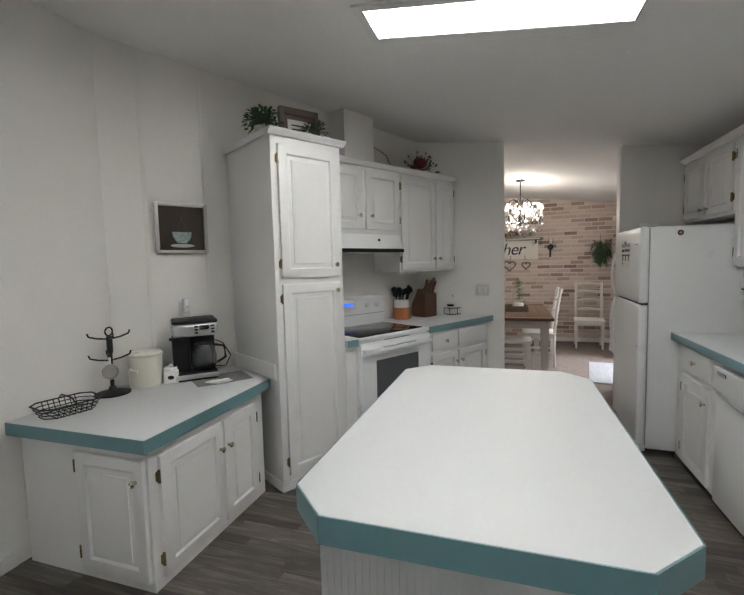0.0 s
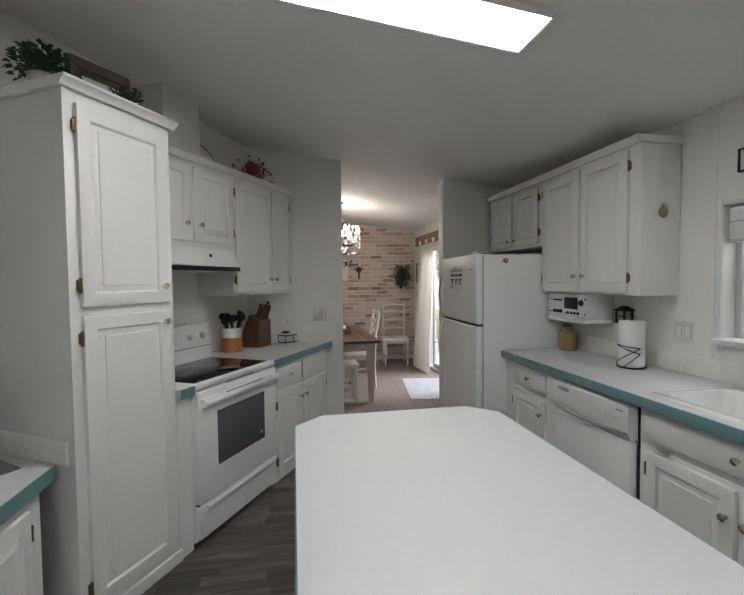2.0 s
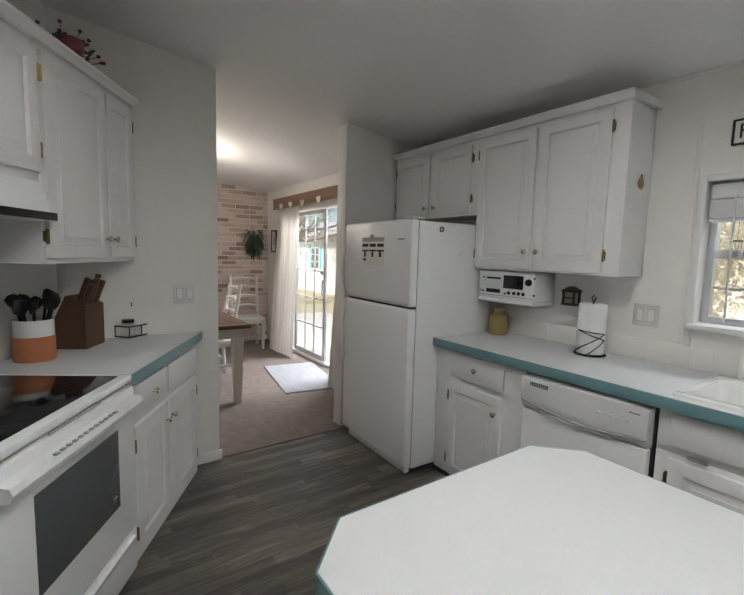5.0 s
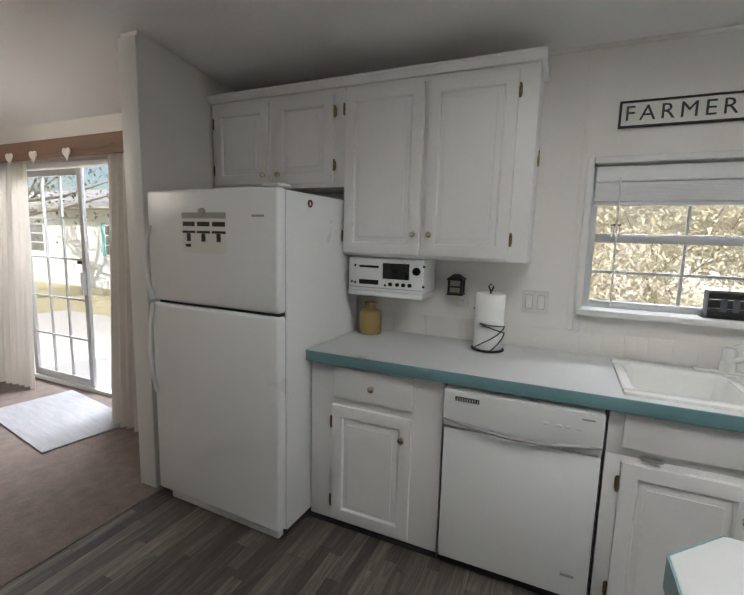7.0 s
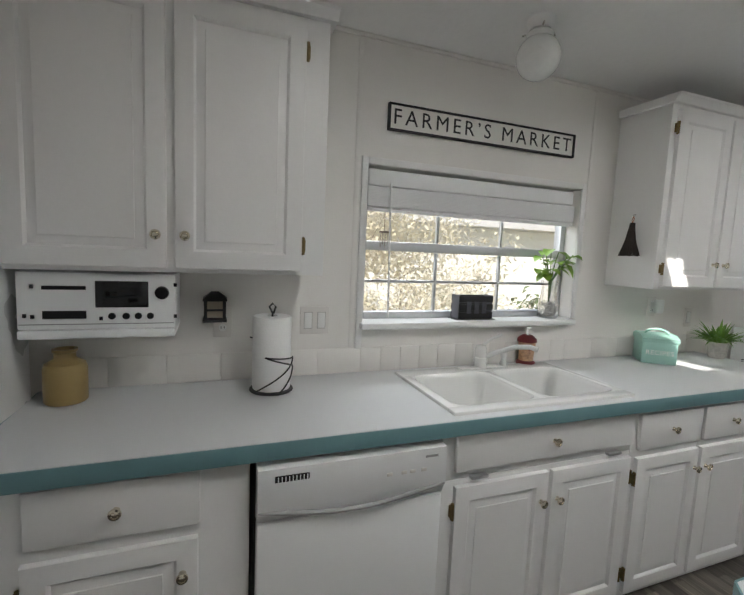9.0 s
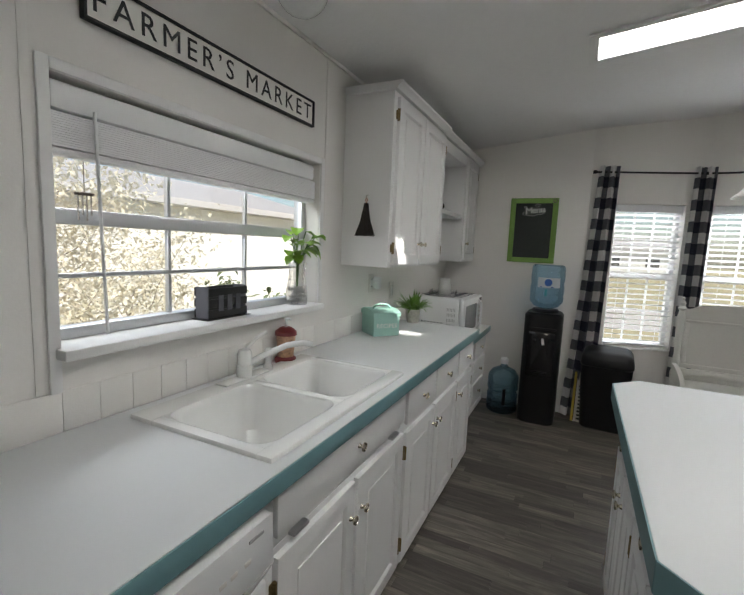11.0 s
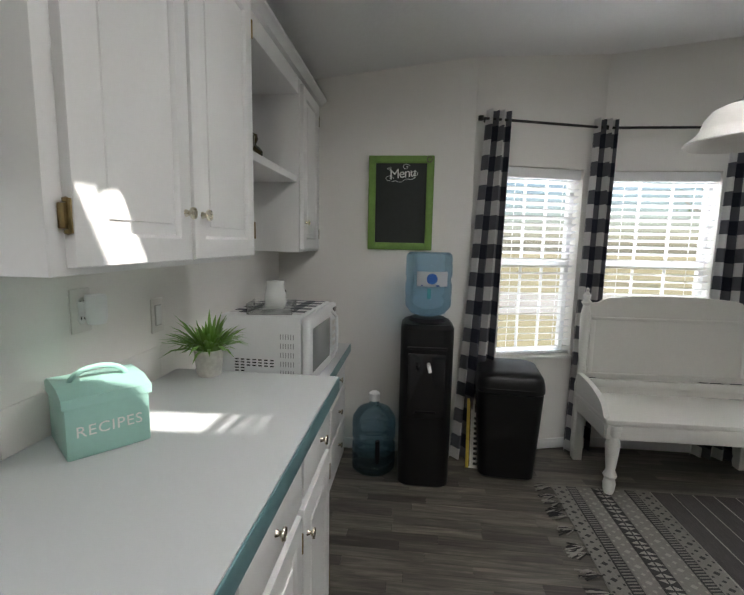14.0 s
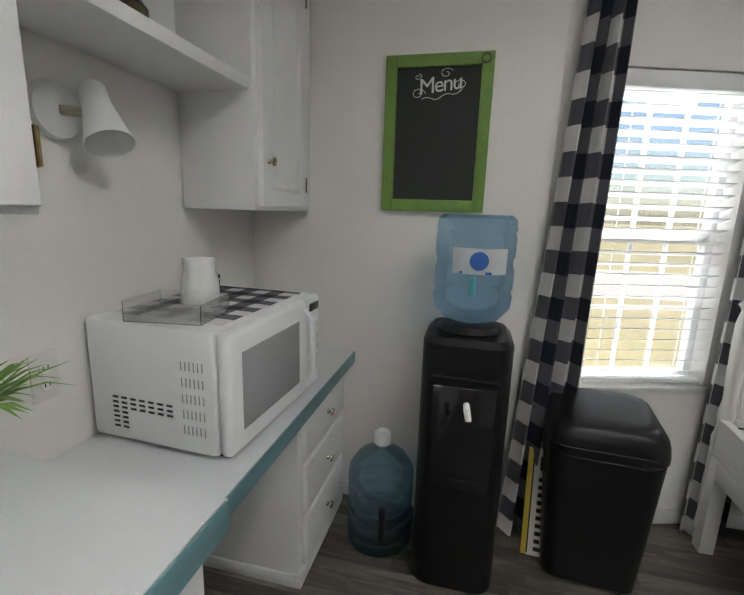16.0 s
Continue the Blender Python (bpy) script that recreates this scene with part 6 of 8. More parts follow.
for y in (11.0, 17.2, 21.6):
    wv = part("window", box(-0.06, -0.02, y - 0.45, y + 0.45, 1.15, 2.25, 0.01), M_VINYL, hs)
    for k in (0, 1):
        for j in (0, 1, 2):
            part("pane", box(-0.068, -0.055, y - 0.40 + 0.41 * k, y - 0.01 + 0.41 * k, 1.2 + 0.34 * j, 1.51 + 0.34 * j), M_OVEN, wv)
    for sy in (-0.64, 0.46):
        part("shutter", box(-0.05, -0.022, y + sy, y + sy + 0.18, 1.13, 2.27, 0.006), M_TURQ, hs)


def tree(x, y, h, spread, n, seed, name="tree", label="bare-limbed shade tree with thin yellow-green leaves", mat_=None, trunk=0.16, size=1.0):
    r = random.Random(seed)
    t = thing(name, pose(x, y, -0.55), label, "tree")
    b = tube([(0, 0, 0), (0.06, 0.03, h * 0.2), (0.02, -0.04, h * 0.42), (0.1, 0.05, h * 0.6)], trunk, 10, taper=0.6)
    tips = []
    for k in range(9):
        a = 2 * math.pi * k / 9 + r.uniform(-0.3, 0.3)
        s = Vector((0.05, 0.0, h * r.uniform(0.34, 0.6)))
        e = Vector((math.cos(a) * spread * r.uniform(0.6, 1), math.sin(a) * spread * r.uniform(0.6, 1), h * r.uniform(0.62, 1.0)))
        mid = s.lerp(e, 0.5) + Vector((r.uniform(-0.2, 0.2), r.uniform(-0.2, 0.2), -0.15))
        tube([s, mid, e], trunk * 0.42, 7, b, taper=0.25)
        tips += [mid, e, mid.lerp(e, 0.5)]
    part("trunk", b, M_BARK, t)
    b = bmesh.new()
    for k in range(n):
        c = r.choice(tips) + Vector((r.gauss(0, 0.32), r.gauss(0, 0.32), r.gauss(0, 0.25))) * (spread / 1.8)
        leaf(b, c, (r.uniform(-1, 1), r.uniform(-1, 1), r.uniform(-0.6, 0.6)), r.uniform(0.08, 0.17) * size, r.uniform(0.05, 0.08) * size, 0.3)
    part("crown", b, mat_ or M_FOLIAGE, t)
    return t


tree(6.6, 17.6, 5.2, 3.4, 1300, 21)
tree(7.4, 19.5, 5.0, 2.2, 900, 22)
M_AUTUMN = mat("olive_leaf", (0.66, 0.62, 0.50), 0.7, grain=0.4, scale=5, rand=0.0)
_t = M_AUTUMN.node_tree
_tl, _mx = _t.nodes.new("ShaderNodeBsdfTranslucent"), _t.nodes.new("ShaderNodeMixShader")
_tl.inputs[0].default_value = (0.72, 0.67, 0.54, 1)
_mx.inputs[0].default_value = 0.4
_t.links.new(_t.nodes["Principled BSDF"].outputs[0], _mx.inputs[1])
_t.links.new(_tl.outputs[0], _mx.inputs[2])
_t.links.new(_mx.outputs[0], _t.nodes["Material Output"].inputs[0])
for k, (x, y, h) in enumerate(((6.5, 0.9, 3.2), (6.2, 2.1, 3.4), (6.6, 3.2, 3.1), (6.1, 4.3, 3.3), (6.4, 5.3, 2.9))):
    tree(x, y, h, 1.15, 4200, 23 + 40 * k, "shrub", "tall olive-yellow shrub outside the kitchen window", M_AUTUMN, 0.022, 0.62)
for k, (x, y, h) in enumerate(((5.6, 0.5, 2.1), (5.4, 1.6, 1.9), (5.6, 2.6, 2.2), (5.4, 3.6, 2.0), (5.6, 4.7, 2.1))):
    tree(x, y, h, 0.95, 3000, 24 + 40 * k, "shrub", "low olive-yellow shrub in front of the taller hedge", M_AUTUMN, 0.018, 0.55)
tree(4.8, -0.7, 1.5, 0.6, 600, 25, "shrub", "low green shrub outside the kitchen window", None, 0.03)
far = thing("far_house", pose(-9, -52, -0.55), "pale house across the street", "house")
part("wall", box(0, 14, -6, 0, 0, 2.8), M_SIDING, far)
part("roof", prism([(-0.5, -6.5), (14.5, -6.5), (14.5, -3.0), (14.5, 0.5), (-0.5, 0.5), (-0.5, -3.0)], 2.8, lambda x, y: 3.0 + 0.35 * min(y + 6.5, 0.5 - y)), M_ROOF, far)
for x in (2.2, 6.0, 10.5):
    part("window", box(x, x + 1.3, 0.0, 0.04, 1.0, 2.2, 0.01), M_OVEN, far)
setting("road", box(-120, 140, -16, -10, -0.549, -0.54), M_PATIO, "pale concrete street", "road")
tree(-14, -20, 6.5, 3.0, 900, 31)
tree(8, -22, 6.0, 2.8, 900, 32)


# ---- things on and around the sink counter ----
CT = CH + 0.0005
sgn = thing("wall_sign", pose(2.187, 2.446, 2.055, 0, 0, -90), "long white sign in a thin black frame", "sign")
part("board", box(-0.517, 0.517, -0.012, 0, -0.052, 0.052), M_SIGN, sgn)
for x0, x1, z0, z1 in ((-0.524, -0.515, -0.058, 0.058), (0.515, 0.524, -0.058, 0.058), (-0.515, 0.515, 0.050, 0.058), (-0.515, 0.515, -0.058, -0.050)):
    part("frame", box(x0, x1, -0.020, 0, z0, z1, 0.001), M_INK, sgn, "black frame")
whole = text_mesh("FARMER\u2019S MARKET", 0.094, 0.0008, 0, 1.33)
ends = (min(v.co.x for v in whole.vertices), max(v.co.x for v in whole.vertices))
bpy.data.meshes.remove(whole)
for word, side in (("FARMER\u2019S", 0), ("MARKET", 1)):
    wo = writing(word, 0.094, M_INK, sgn, pose(0, -0.0125, 0.0, 90, 0, 0), 0.0008, 0, 1.33)
    xs_ = [v.co.x for v in wo.data.vertices]
    wo.matrix_basis = pose(ends[side] - (max(xs_) if side else min(xs_)), -0.0125, 0.0, 90, 0, 0)

# raised blind in the kitchen window
bl = thing("window_blind", pose(2.232, (WY0 + WY1) / 2, 0, 0, 0, -90), "raised white blind stacked under its head rail", "blind")
ww = WY1 - WY0
part("head_rail", box(-ww / 2 + 0.01, ww / 2 - 0.03, -0.03, 0.03, WZ1 - 0.085, WZ1 - 0.012, 0.012), M_VINYL, bl, "white head rail")
for k in range(14):
    part("slat", box(-ww / 2 + 0.012, ww / 2 - 0.015, -0.025, 0.025, WZ1 - 0.175 + 0.0062 * k, WZ1 - 0.1693 + 0.0062 * k, 0.0008, 1), M_VINYL, bl)
part("bottom_rail", box(-ww / 2 + 0.012, ww / 2 - 0.015, -0.026, 0.026, WZ1 - 0.195, WZ1 - 0.178, 0.005), M_VINYL, bl)
part("wand", tube([(-ww / 2 + 0.115, -0.038, WZ1 - 0.07), (-ww / 2 + 0.12, -0.045, WZ1 - 0.42), (-ww / 2 + 0.125, -0.05, WZ0 + 0.02)], 0.0045, 8), M_VINYL, bl, "tilt wand")
wch = thing("wind_chime", pose(2.262, 2.93, 1.56), "small hanging wind chime in the window", "wind chime")
part("bar", box(-0.012, 0.012, -0.022, 0.022, -0.004, 0.004, 0.002), M_GREYW, wch)
part("string", tube([(0, 0, 0.0), (0, 0, 0.12)], 0.0012, 5), M_GREYW, wch)
for k in range(4):
    y = -0.018 + 0.012 * k
    part("rod", tube([(0, y, -0.004), (0, y, -0.06 - 0.015 * (k % 2))], 0.0025, 6), M_NICKEL, wch)

M_BOXW = mat("grey_washed_slat", (0.075, 0.078, 0.09), 0.6, grain=0.4, scale=30)
bxw = thing("planter_box", pose(2.235, 2.44, WZ0 + 0.003, 0, 0, -90), "small dark grey slatted box on the window sill", "box")
for z in (0.004, 0.045, 0.086):
    part("slat", box(-0.10, 0.10, -0.042, -0.036, z, z + 0.032, 0.002), M_IRON, bxw)
    part("slat", box(-0.10, 0.10, 0.030, 0.036, z, z + 0.032, 0.002), M_IRON, bxw)
for x in (-0.10, 0.094):
    part("end_board", box(x, x + 0.006, -0.0355, 0.0295, 0.002, 0.122, 0.002), mat("grey_board", (0.11, 0.11, 0.125), 0.6, grain=0.2), bxw)
part("base", box(-0.094, 0.094, -0.0355, 0.0295, 0.001, 0.008), M_IRON, bxw)
for k in range(3):
    part("printing", box(-0.055 + 0.045 * k, -0.030 + 0.045 * k, -0.0438, -0.0425, 0.03, 0.09), M_BOXW, bxw)
tagged(part("underplate", box(-0.115, 0.115, -0.05, 0.045, -0.002, 0.0008, 0.0005, 1), M_BLACK, bxw))

vs = thing("plant_vase", pose(2.225, 1.955, WZ0 + 0.003), "glass vase of pothos cuttings on the window sill", "vase")
part("glass", lathe([(0, 0.0), (0.050, 0.0), (0.054, 0.01), (0.052, 0.07), (0.042, 0.12), (0.039, 0.16), (0.048, 0.205), (0.046, 0.205), (0.037, 0.16), (0.040, 0.12), (0.050, 0.07), (0.051, 0.012), (0, 0.006)], 24), M_CLEARG, vs)
b = bmesh.new()
rr = random.Random(6)
for k in range(130):
    a, r_, z = rr.uniform(0, 6.28), 0.041 * math.sqrt(rr.random()), rr.uniform(0.014, 0.085)
    join(b, lathe([(0, -0.006), (0.008, 0), (0, 0.006)], 6), pose(r_ * math.cos(a), r_ * math.sin(a), z))
tagged(part("pebbles", b, M_CONCR, vs), kind="stuff")
st_ = bmesh.new()
lv = bmesh.new()
for k in range(13):
    a = rr.uniform(0, 6.28)
    reach = rr.uniform(0.04, 0.12)
    h = rr.uniform(0.24, 0.37)
    dx = -abs(math.cos(a)) * reach * 0.5
    dy = math.sin(a) * reach * 1.25
    tip = Vector((dx, dy, h))
    tube([(0, 0, 0.05), (dx * 0.1, dy * 0.1, 0.20), (dx * 0.6, dy * 0.6, h * 0.85), tip], 0.0025, 5, st_)
    for j in range(2):
        leaf(lv, tip.lerp(Vector((dx * 0.3, dy * 0.3, 0.22)), 0.4 * j), (dx + rr.uniform(-0.06, 0.03), dy + rr.uniform(-0.06, 0.06), rr.uniform(-0.03, 0.06)), rr.uniform(0.055, 0.075), rr.uniform(0.058, 0.075), 0.45)
part("stems", st_, M_LEAF, vs)
part("leaves", lv, M_BRIGHTLEAF, vs, "bright green leaves")

fc = thing("faucet", pose(2.085, 2.47, RZ), "white single-lever kitchen faucet", "faucet")
part("deck_plate", box(-0.028, 0.028, -0.12, 0.12, 0.0, 0.008, 0.004), M_WHITEC, fc)
part("base", lathe([(0, 0.008), (0.030, 0.008), (0.030, 0.05), (0.026, 0.055), (0.028, 0.09), (0.022, 0.11), (0, 0.115)], 22), M_WHITEC, fc)
part("spout", tube([(0, -0.005, 0.05), (-0.05, -0.05, 0.085), (-0.12, -0.10, 0.125), (-0.17, -0.14, 0.135), (-0.20, -0.16, 0.128)], 0.013, 12, taper=0.85), M_WHITEC, fc)
part("lever", tube([(0, -0.01, 0.112), (-0.01, -0.05, 0.145), (-0.02, -0.10, 0.165)], 0.007, 10), M_WHITEC, fc)
sp = thing("sink_sprayer", pose(2.085, 2.335, RZ), "white side sprayer beside the faucet", "sprayer")
part("body", lathe([(0, 0), (0.02, 0), (0.018, 0.02), (0.013, 0.03), (0.016, 0.07), (0.010, 0.09), (0, 0.09)], 18), M_WHITEC, sp)
so = thing("soap_dispenser", pose(2.13, 2.16, CT), "floral ceramic soap dispenser with a dark red lid", "soap dispenser")
part("body", lathe([(0, 0.0), (0.045, 0.0), (0.045, 0.018), (0.036, 0.026), (0.040, 0.07), (0.044, 0.12), (0.044, 0.125), (0, 0.125)], 24), M_FLORAL, so)
part("base", lathe([(0, 0.0005), (0.047, 0.0005), (0.0475, 0.018), (0.038, 0.027), (0, 0.027)], 24), M_RED, so)
part("lid", lathe([(0, 0.124), (0.049, 0.124), (0.047, 0.14), (0.025, 0.158), (0, 0.16)], 24), M_RED, so, "dark red lid")
part("pump", tube([(0, 0, 0.158), (0, 0, 0.195), (-0.028, 0, 0.197)], 0.007, 8), M_WHITEC, so)
b = bmesh.new()
for k in range(12):
    box(1.71 + 0.0225 * k, 1.718 + 0.0225 * k, 2.10, 2.41, CH - 0.198, CH - 0.191, bm=b)
for k in range(14):
    box(1.711, 1.965, 2.10 + 0.0232 * k, 2.108 + 0.0232 * k, CH - 0.1975, CH - 0.1905, bm=b)
single("sink_mat", b, M_BLACK, "black perforated rubber mat in the sink", "sink mat")

rd = thing("radio", pose(1.945, 4.236, 0, 0, 0, -90), "white under-cabinet radio with a dark display", "radio")
RW = 0.435
part("body", box(0, RW, 0.0, 0.22, 1.181, UB - 0.008, 0.004), M_APPL, rd)
part("base_lip", box(0, RW, -0.008, 0.22, 1.152, 1.180, 0.006), M_APPL, rd)
part("display", box(0.205, 0.355, -0.004, 0.002, 1.250, 1.335, 0.002), M_BLACKG, rd, "dark display")
part("slot", box(0.065, 0.18, -0.003, 0.002, 1.306, 1.318, 0.001), M_BLACK, rd)
part("slot", box(0.065, 0.18, -0.003, 0.002, 1.215, 1.240, 0.001), M_BLACK, rd)
part("dial", lathe([(0, 0), (0.022, 0), (0.020, 0.012), (0, 0.014)], 22, m=pose(0.395, 0.0, 1.298, 90, 0, 0)), M_BLACK, rd, "black dial")
for x in (0.25, 0.29, 0.325, 0.36):
    part("button", lathe([(0, 0), (0.011, 0), (0.010, 0.007), (0, 0.008)], 14, m=pose(x, 0.0, 1.222, 90, 0, 0)), M_BLACK, rd)
for x, z in ((0.04, 1.315), (0.04, 1.222), (0.02, 1.225), (0.435, 1.325), (0.435, 1.22), (0.22, 1.215)):
    part("button", box(x - 0.005, x + 0.005, -0.004, 0.002, z - 0.006, z + 0.006, 0.001), M_BLACK, rd)
part("seam", box(0.004, RW - 0.004, -0.0015, 0.002, 1.196, 1.199), M_GREY, rd)


M_SURR = mat("switch_surround", (0.46, 0.445, 0.42), 0.5, grain=0.05)


def plate(name, m, label, gang, kind_):
    """A wall plate facing local -y with rockers or sockets."""
    t = thing(name, m, label, "outlet" if kind_ == "socket" else "light switch")
    w = 0.058 * gang + 0.012
    part("plate", box(-w / 2, w / 2, -0.006, 0, -0.060, 0.060, 0.003), M_PLATE, t)
    for k in range(gang):
        x = -w / 2 + 0.006 + 0.058 * (k + 0.5)
        if kind_ == "rocker":
            part("surround", box(x - 0.0185, x + 0.0185, -0.0068, -0.004, -0.0365, 0.0365), M_SURR, t)
            part("rocker", box(x - 0.016, x + 0.016, -0.010, -0.005, -0.034, 0.034, 0.003), M_WHITEC, t)
        else:
            for z in (-0.021, 0.021):
                part("socket", lathe([(0, 0), (0.016, 0), (0.015, 0.003), (0, 0.003)], 16, m=pose(x, -0.006, z, 90, 0, 0)), M_WHITEC, t)
                for sx in (-0.006, 0.006):
                    part("slot", box(x + sx - 0.0012, x + sx + 0.0012, -0.0098, -0.008, z - 0.004, z + 0.006), M_INK, t)
    return t


plate("light_switch", pose(2.189, 3.268, 1.158, 0, 0, -90), "cream double rocker switch by the window", 2, "rocker")
plate("wall_outlet", pose(2.189, 3.645, 1.155, 0, 0, -90), "cream wall outlet below the lantern", 1, "socket")
plate("wall_outlet", pose(2.189, 1.20, 1.21, 0, 0, -90), "white wall outlet with an air freshener", 1, "socket")
plate("wall_outlet", pose(2.189, 0.52, 0.95, 0, 0, -90), "white wall outlet behind the microwave", 1, "socket")
plate("light_switch", pose(2.189, 0.86, 1.14, 0, 0, -90), "white single switch near the potted grass", 1, "rocker")
plate("light_switch", pose(0.20, 5.129, 1.165), "cream double rocker switch beside the opening", 2, "rocker")

ln = thing("lantern_light", pose(2.145, 3.675, 1.24, 0, 0, -90), "small black lantern night light plugged into the wall", "night light")
part("roof", lathe([(0, 0.045), (0.02, 0.043), (0.062, 0.018), (0.062, 0.010), (0, 0.010)], 4, m=pose(0, 0, 0.0, 0, 0, 45)), M_IRON, ln)
for sx in (-0.034, 0.034):
    for sy in (-0.030, 0.030):
        part("post", box(sx - 0.006, sx + 0.006, sy - 0.006, sy + 0.006, -0.062, 0.0105), M_IRON, ln)
part("glass", box(-0.030, 0.030, -0.026, 0.026, -0.055, 0.008), mat("amber_glass", (0.35, 0.30, 0.22), 0.3, grain=0.1), ln)
part("floor", box(-0.044, 0.044, -0.040, 0.036, -0.072, -0.0605, 0.003), M_IRON, ln)
for z in (-0.025,):
    part("bar", box(-0.036, 0.036, -0.038, -0.030, z - 0.004, z + 0.004), M_IRON, ln)

pt = thing("paper_towel_holder", pose(2.02, 3.47, CT), "paper towel roll on a black wire stand", "paper towel")
part("roll", lathe([(0.02, 0.012), (0.070, 0.012), (0.072, 0.016), (0.072, 0.286), (0.070, 0.290), (0.02, 0.290)], 40), M_PAPER, pt, "white paper roll")
part("base", tube([(0.078 * math.cos(t), 0.078 * math.sin(t), 0.006) for t in [2 * math.pi * k / 28 for k in range(29)]], 0.005, 8), M_IRON, pt)
part("base_disc", lathe([(0, 0.002), (0.074, 0.002), (0.074, 0.009), (0, 0.009)], 28), M_IRON, pt)
part("rod", tube([(0, 0, 0.008), (0, 0, 0.30), (0, 0.012, 0.325), (0, 0, 0.338), (0, -0.012, 0.325), (0, -0.004, 0.30)], 0.004, 8), M_IRON, pt)
for a0, a1, z0, z1 in ((2.2, 4.6, 0.01, 0.13), (4.6, 2.7, 0.13, 0.145), (2.7, 4.6, 0.145, 0.095), (4.6, 3.4, 0.095, 0.008), (0.6, 1.6, 0.19, 0.21)):
    part("wire", tube([(0.079 * math.cos(a0 + (a1 - a0) * k / 12), 0.079 * math.sin(a0 + (a1 - a0) * k / 12), z0 + (z1 - z0) * k / 12) for k in range(13)], 0.003, 6), M_IRON, pt)
single("stoneware_jug", lathe([(0, 0.0), (0.060, 0.0), (0.064, 0.006), (0.064, 0.115), (0.059, 0.132), (0.036, 0.146), (0.032, 0.152), (0.032, 0.168), (0.037, 0.172), (0.037, 0.181), (0.028, 0.181), (0.026, 0.15), (0, 0.148)], 36), M_JUG, "ochre stoneware jar on the worktop beside the fridge", "jar", pose(2.06, 4.148, CT))

# fridge magnets
mg = thing("fridge_calendar", pose(1.3640, 4.712, 1.488, 0, 0, -91.5) @ Matrix.Diagonal((1.42, 1, 0.97, 1)), "paper menu planner with grey headings on the freezer door", "paper note")
part("sheet", box(-0.098, 0.098, -0.0015, 0.0, -0.12, 0.085), M_SIGN, mg)
part("printing", box(-0.10, 0.10, -0.0024, -0.0016, 0.05, 0.078), M_GREY, mg)
for x in (-0.068, 0.0, 0.068):
    part("printing", box(x - 0.028, x + 0.028, -0.0024, -0.0016, 0.012, 0.034), M_INK, mg)
    part("printing", box(x - 0.030, x + 0.030, -0.0024, -0.0016, -0.022, -0.010), M_INK, mg)
    part("printing", box(x - 0.010, x + 0.008, -0.0024, -0.0016, -0.062, -0.023), M_INK, mg)
part("printing", box(-0.085, -0.060, -0.0024, -0.0016, -0.09, -0.075), M_INK, mg)
part("magnet", lathe([(0, 0), (0.016, 0), (0.015, 0.006), (0, 0.007)], 16, m=pose(-0.005, -0.0015, 0.085, 90, 0, 0)), M_GREY, mg)
single("round_magnet", tube([(0.014 * math.cos(t), 0.0, 0.014 * math.sin(t)) for t in [2 * math.pi * k / 16 for k in range(17)]], 0.005, 8), M_RED, "dark red ring magnet on the fridge side", "magnet", pose(1.60, 4.272, 1.62))

# cabinet side ornament, globe lamp, hand broom
og = thing("cabinet_ornament", pose(2.06, 3.296, 1.85), "small brown wicker ornament hung on the cabinet side", "ornament")
part("disc", lathe([(0, -0.006), (0.026, -0.004), (0.03, 0), (0.026, 0.004), (0, 0.006)], 16, m=pose(0, 0, 0, 90, 0, 0)), M_JUG, og)
part("loop", tube([(0.008 * math.cos(t), 0, 0.036 + 0.010 * math.sin(t)) for t in [2 * math.pi * k / 10 for k in range(11)]], 0.002, 5), M_WOOD, og)
gb = thing("globe_lamp", pose(1.87, 2.45, 0), "frosted glass globe ceiling lamp over the sink", "ceiling lamp")
part("canopy", lathe([(0, 0.02), (0.06, 0.02), (0.055, -0.02), (0.045, -0.035), (0, -0.035)], 24, m=pose(0, 0, ceil_z(1.87))), M_VINYL, gb)
part("globe", lathe([(0.040, 2.380), (0.055, 2.365)] + [(0.088 * math.sin(a), 2.275 + 0.088 * math.cos(a)) for a in [0.62 + (math.pi - 0.62) * k / 14 for k in range(15)]], 32), mat("frosted_globe", (0.68, 0.68, 0.66), 0.15, grain=0.1, scale=40, bump=0.3), gb, "ribbed frosted glass")
for a in (0.5, 2.6, 4.7):
    part("screw", tube([(0.05 * math.cos(a), 0.05 * math.sin(a), 2.378), (0.075 * math.cos(a), 0.075 * math.sin(a), 2.378)], 0.004, 6), M_NICKEL, gb)
br = thing("hand_broom", pose(2.02, 1.624, 1.558), "small dark brown hand broom hung on the cabinet side", "broom")
b = bmesh.new()
rr = random.Random(9)
for k in range(110):
    u = rr.uniform(-1, 1)
    v = rr.uniform(-1, 1)
    tube([(u * 0.010, 0.012 + v * 0.006, 0.10), (u * 0.026, 0.014 + v * 0.008, 0.02), (u * 0.055, 0.015 + v * 0.010, -0.058 + rr.uniform(0, 0.008))], 0.0022, 4, b)
M_BRISTLE = mat("dark_bristle", (0.030, 0.021, 0.017), 0.8, grain=0.4, scale=60)
tagged(part("bristles", b, M_BRISTLE, br), kind="stuff")
part("neck", lathe([(0, 0.075), (0.015, 0.075), (0.013, 0.115), (0, 0.117)], 12, m=pose(0, 0.012, 0)), M_BRISTLE, br)
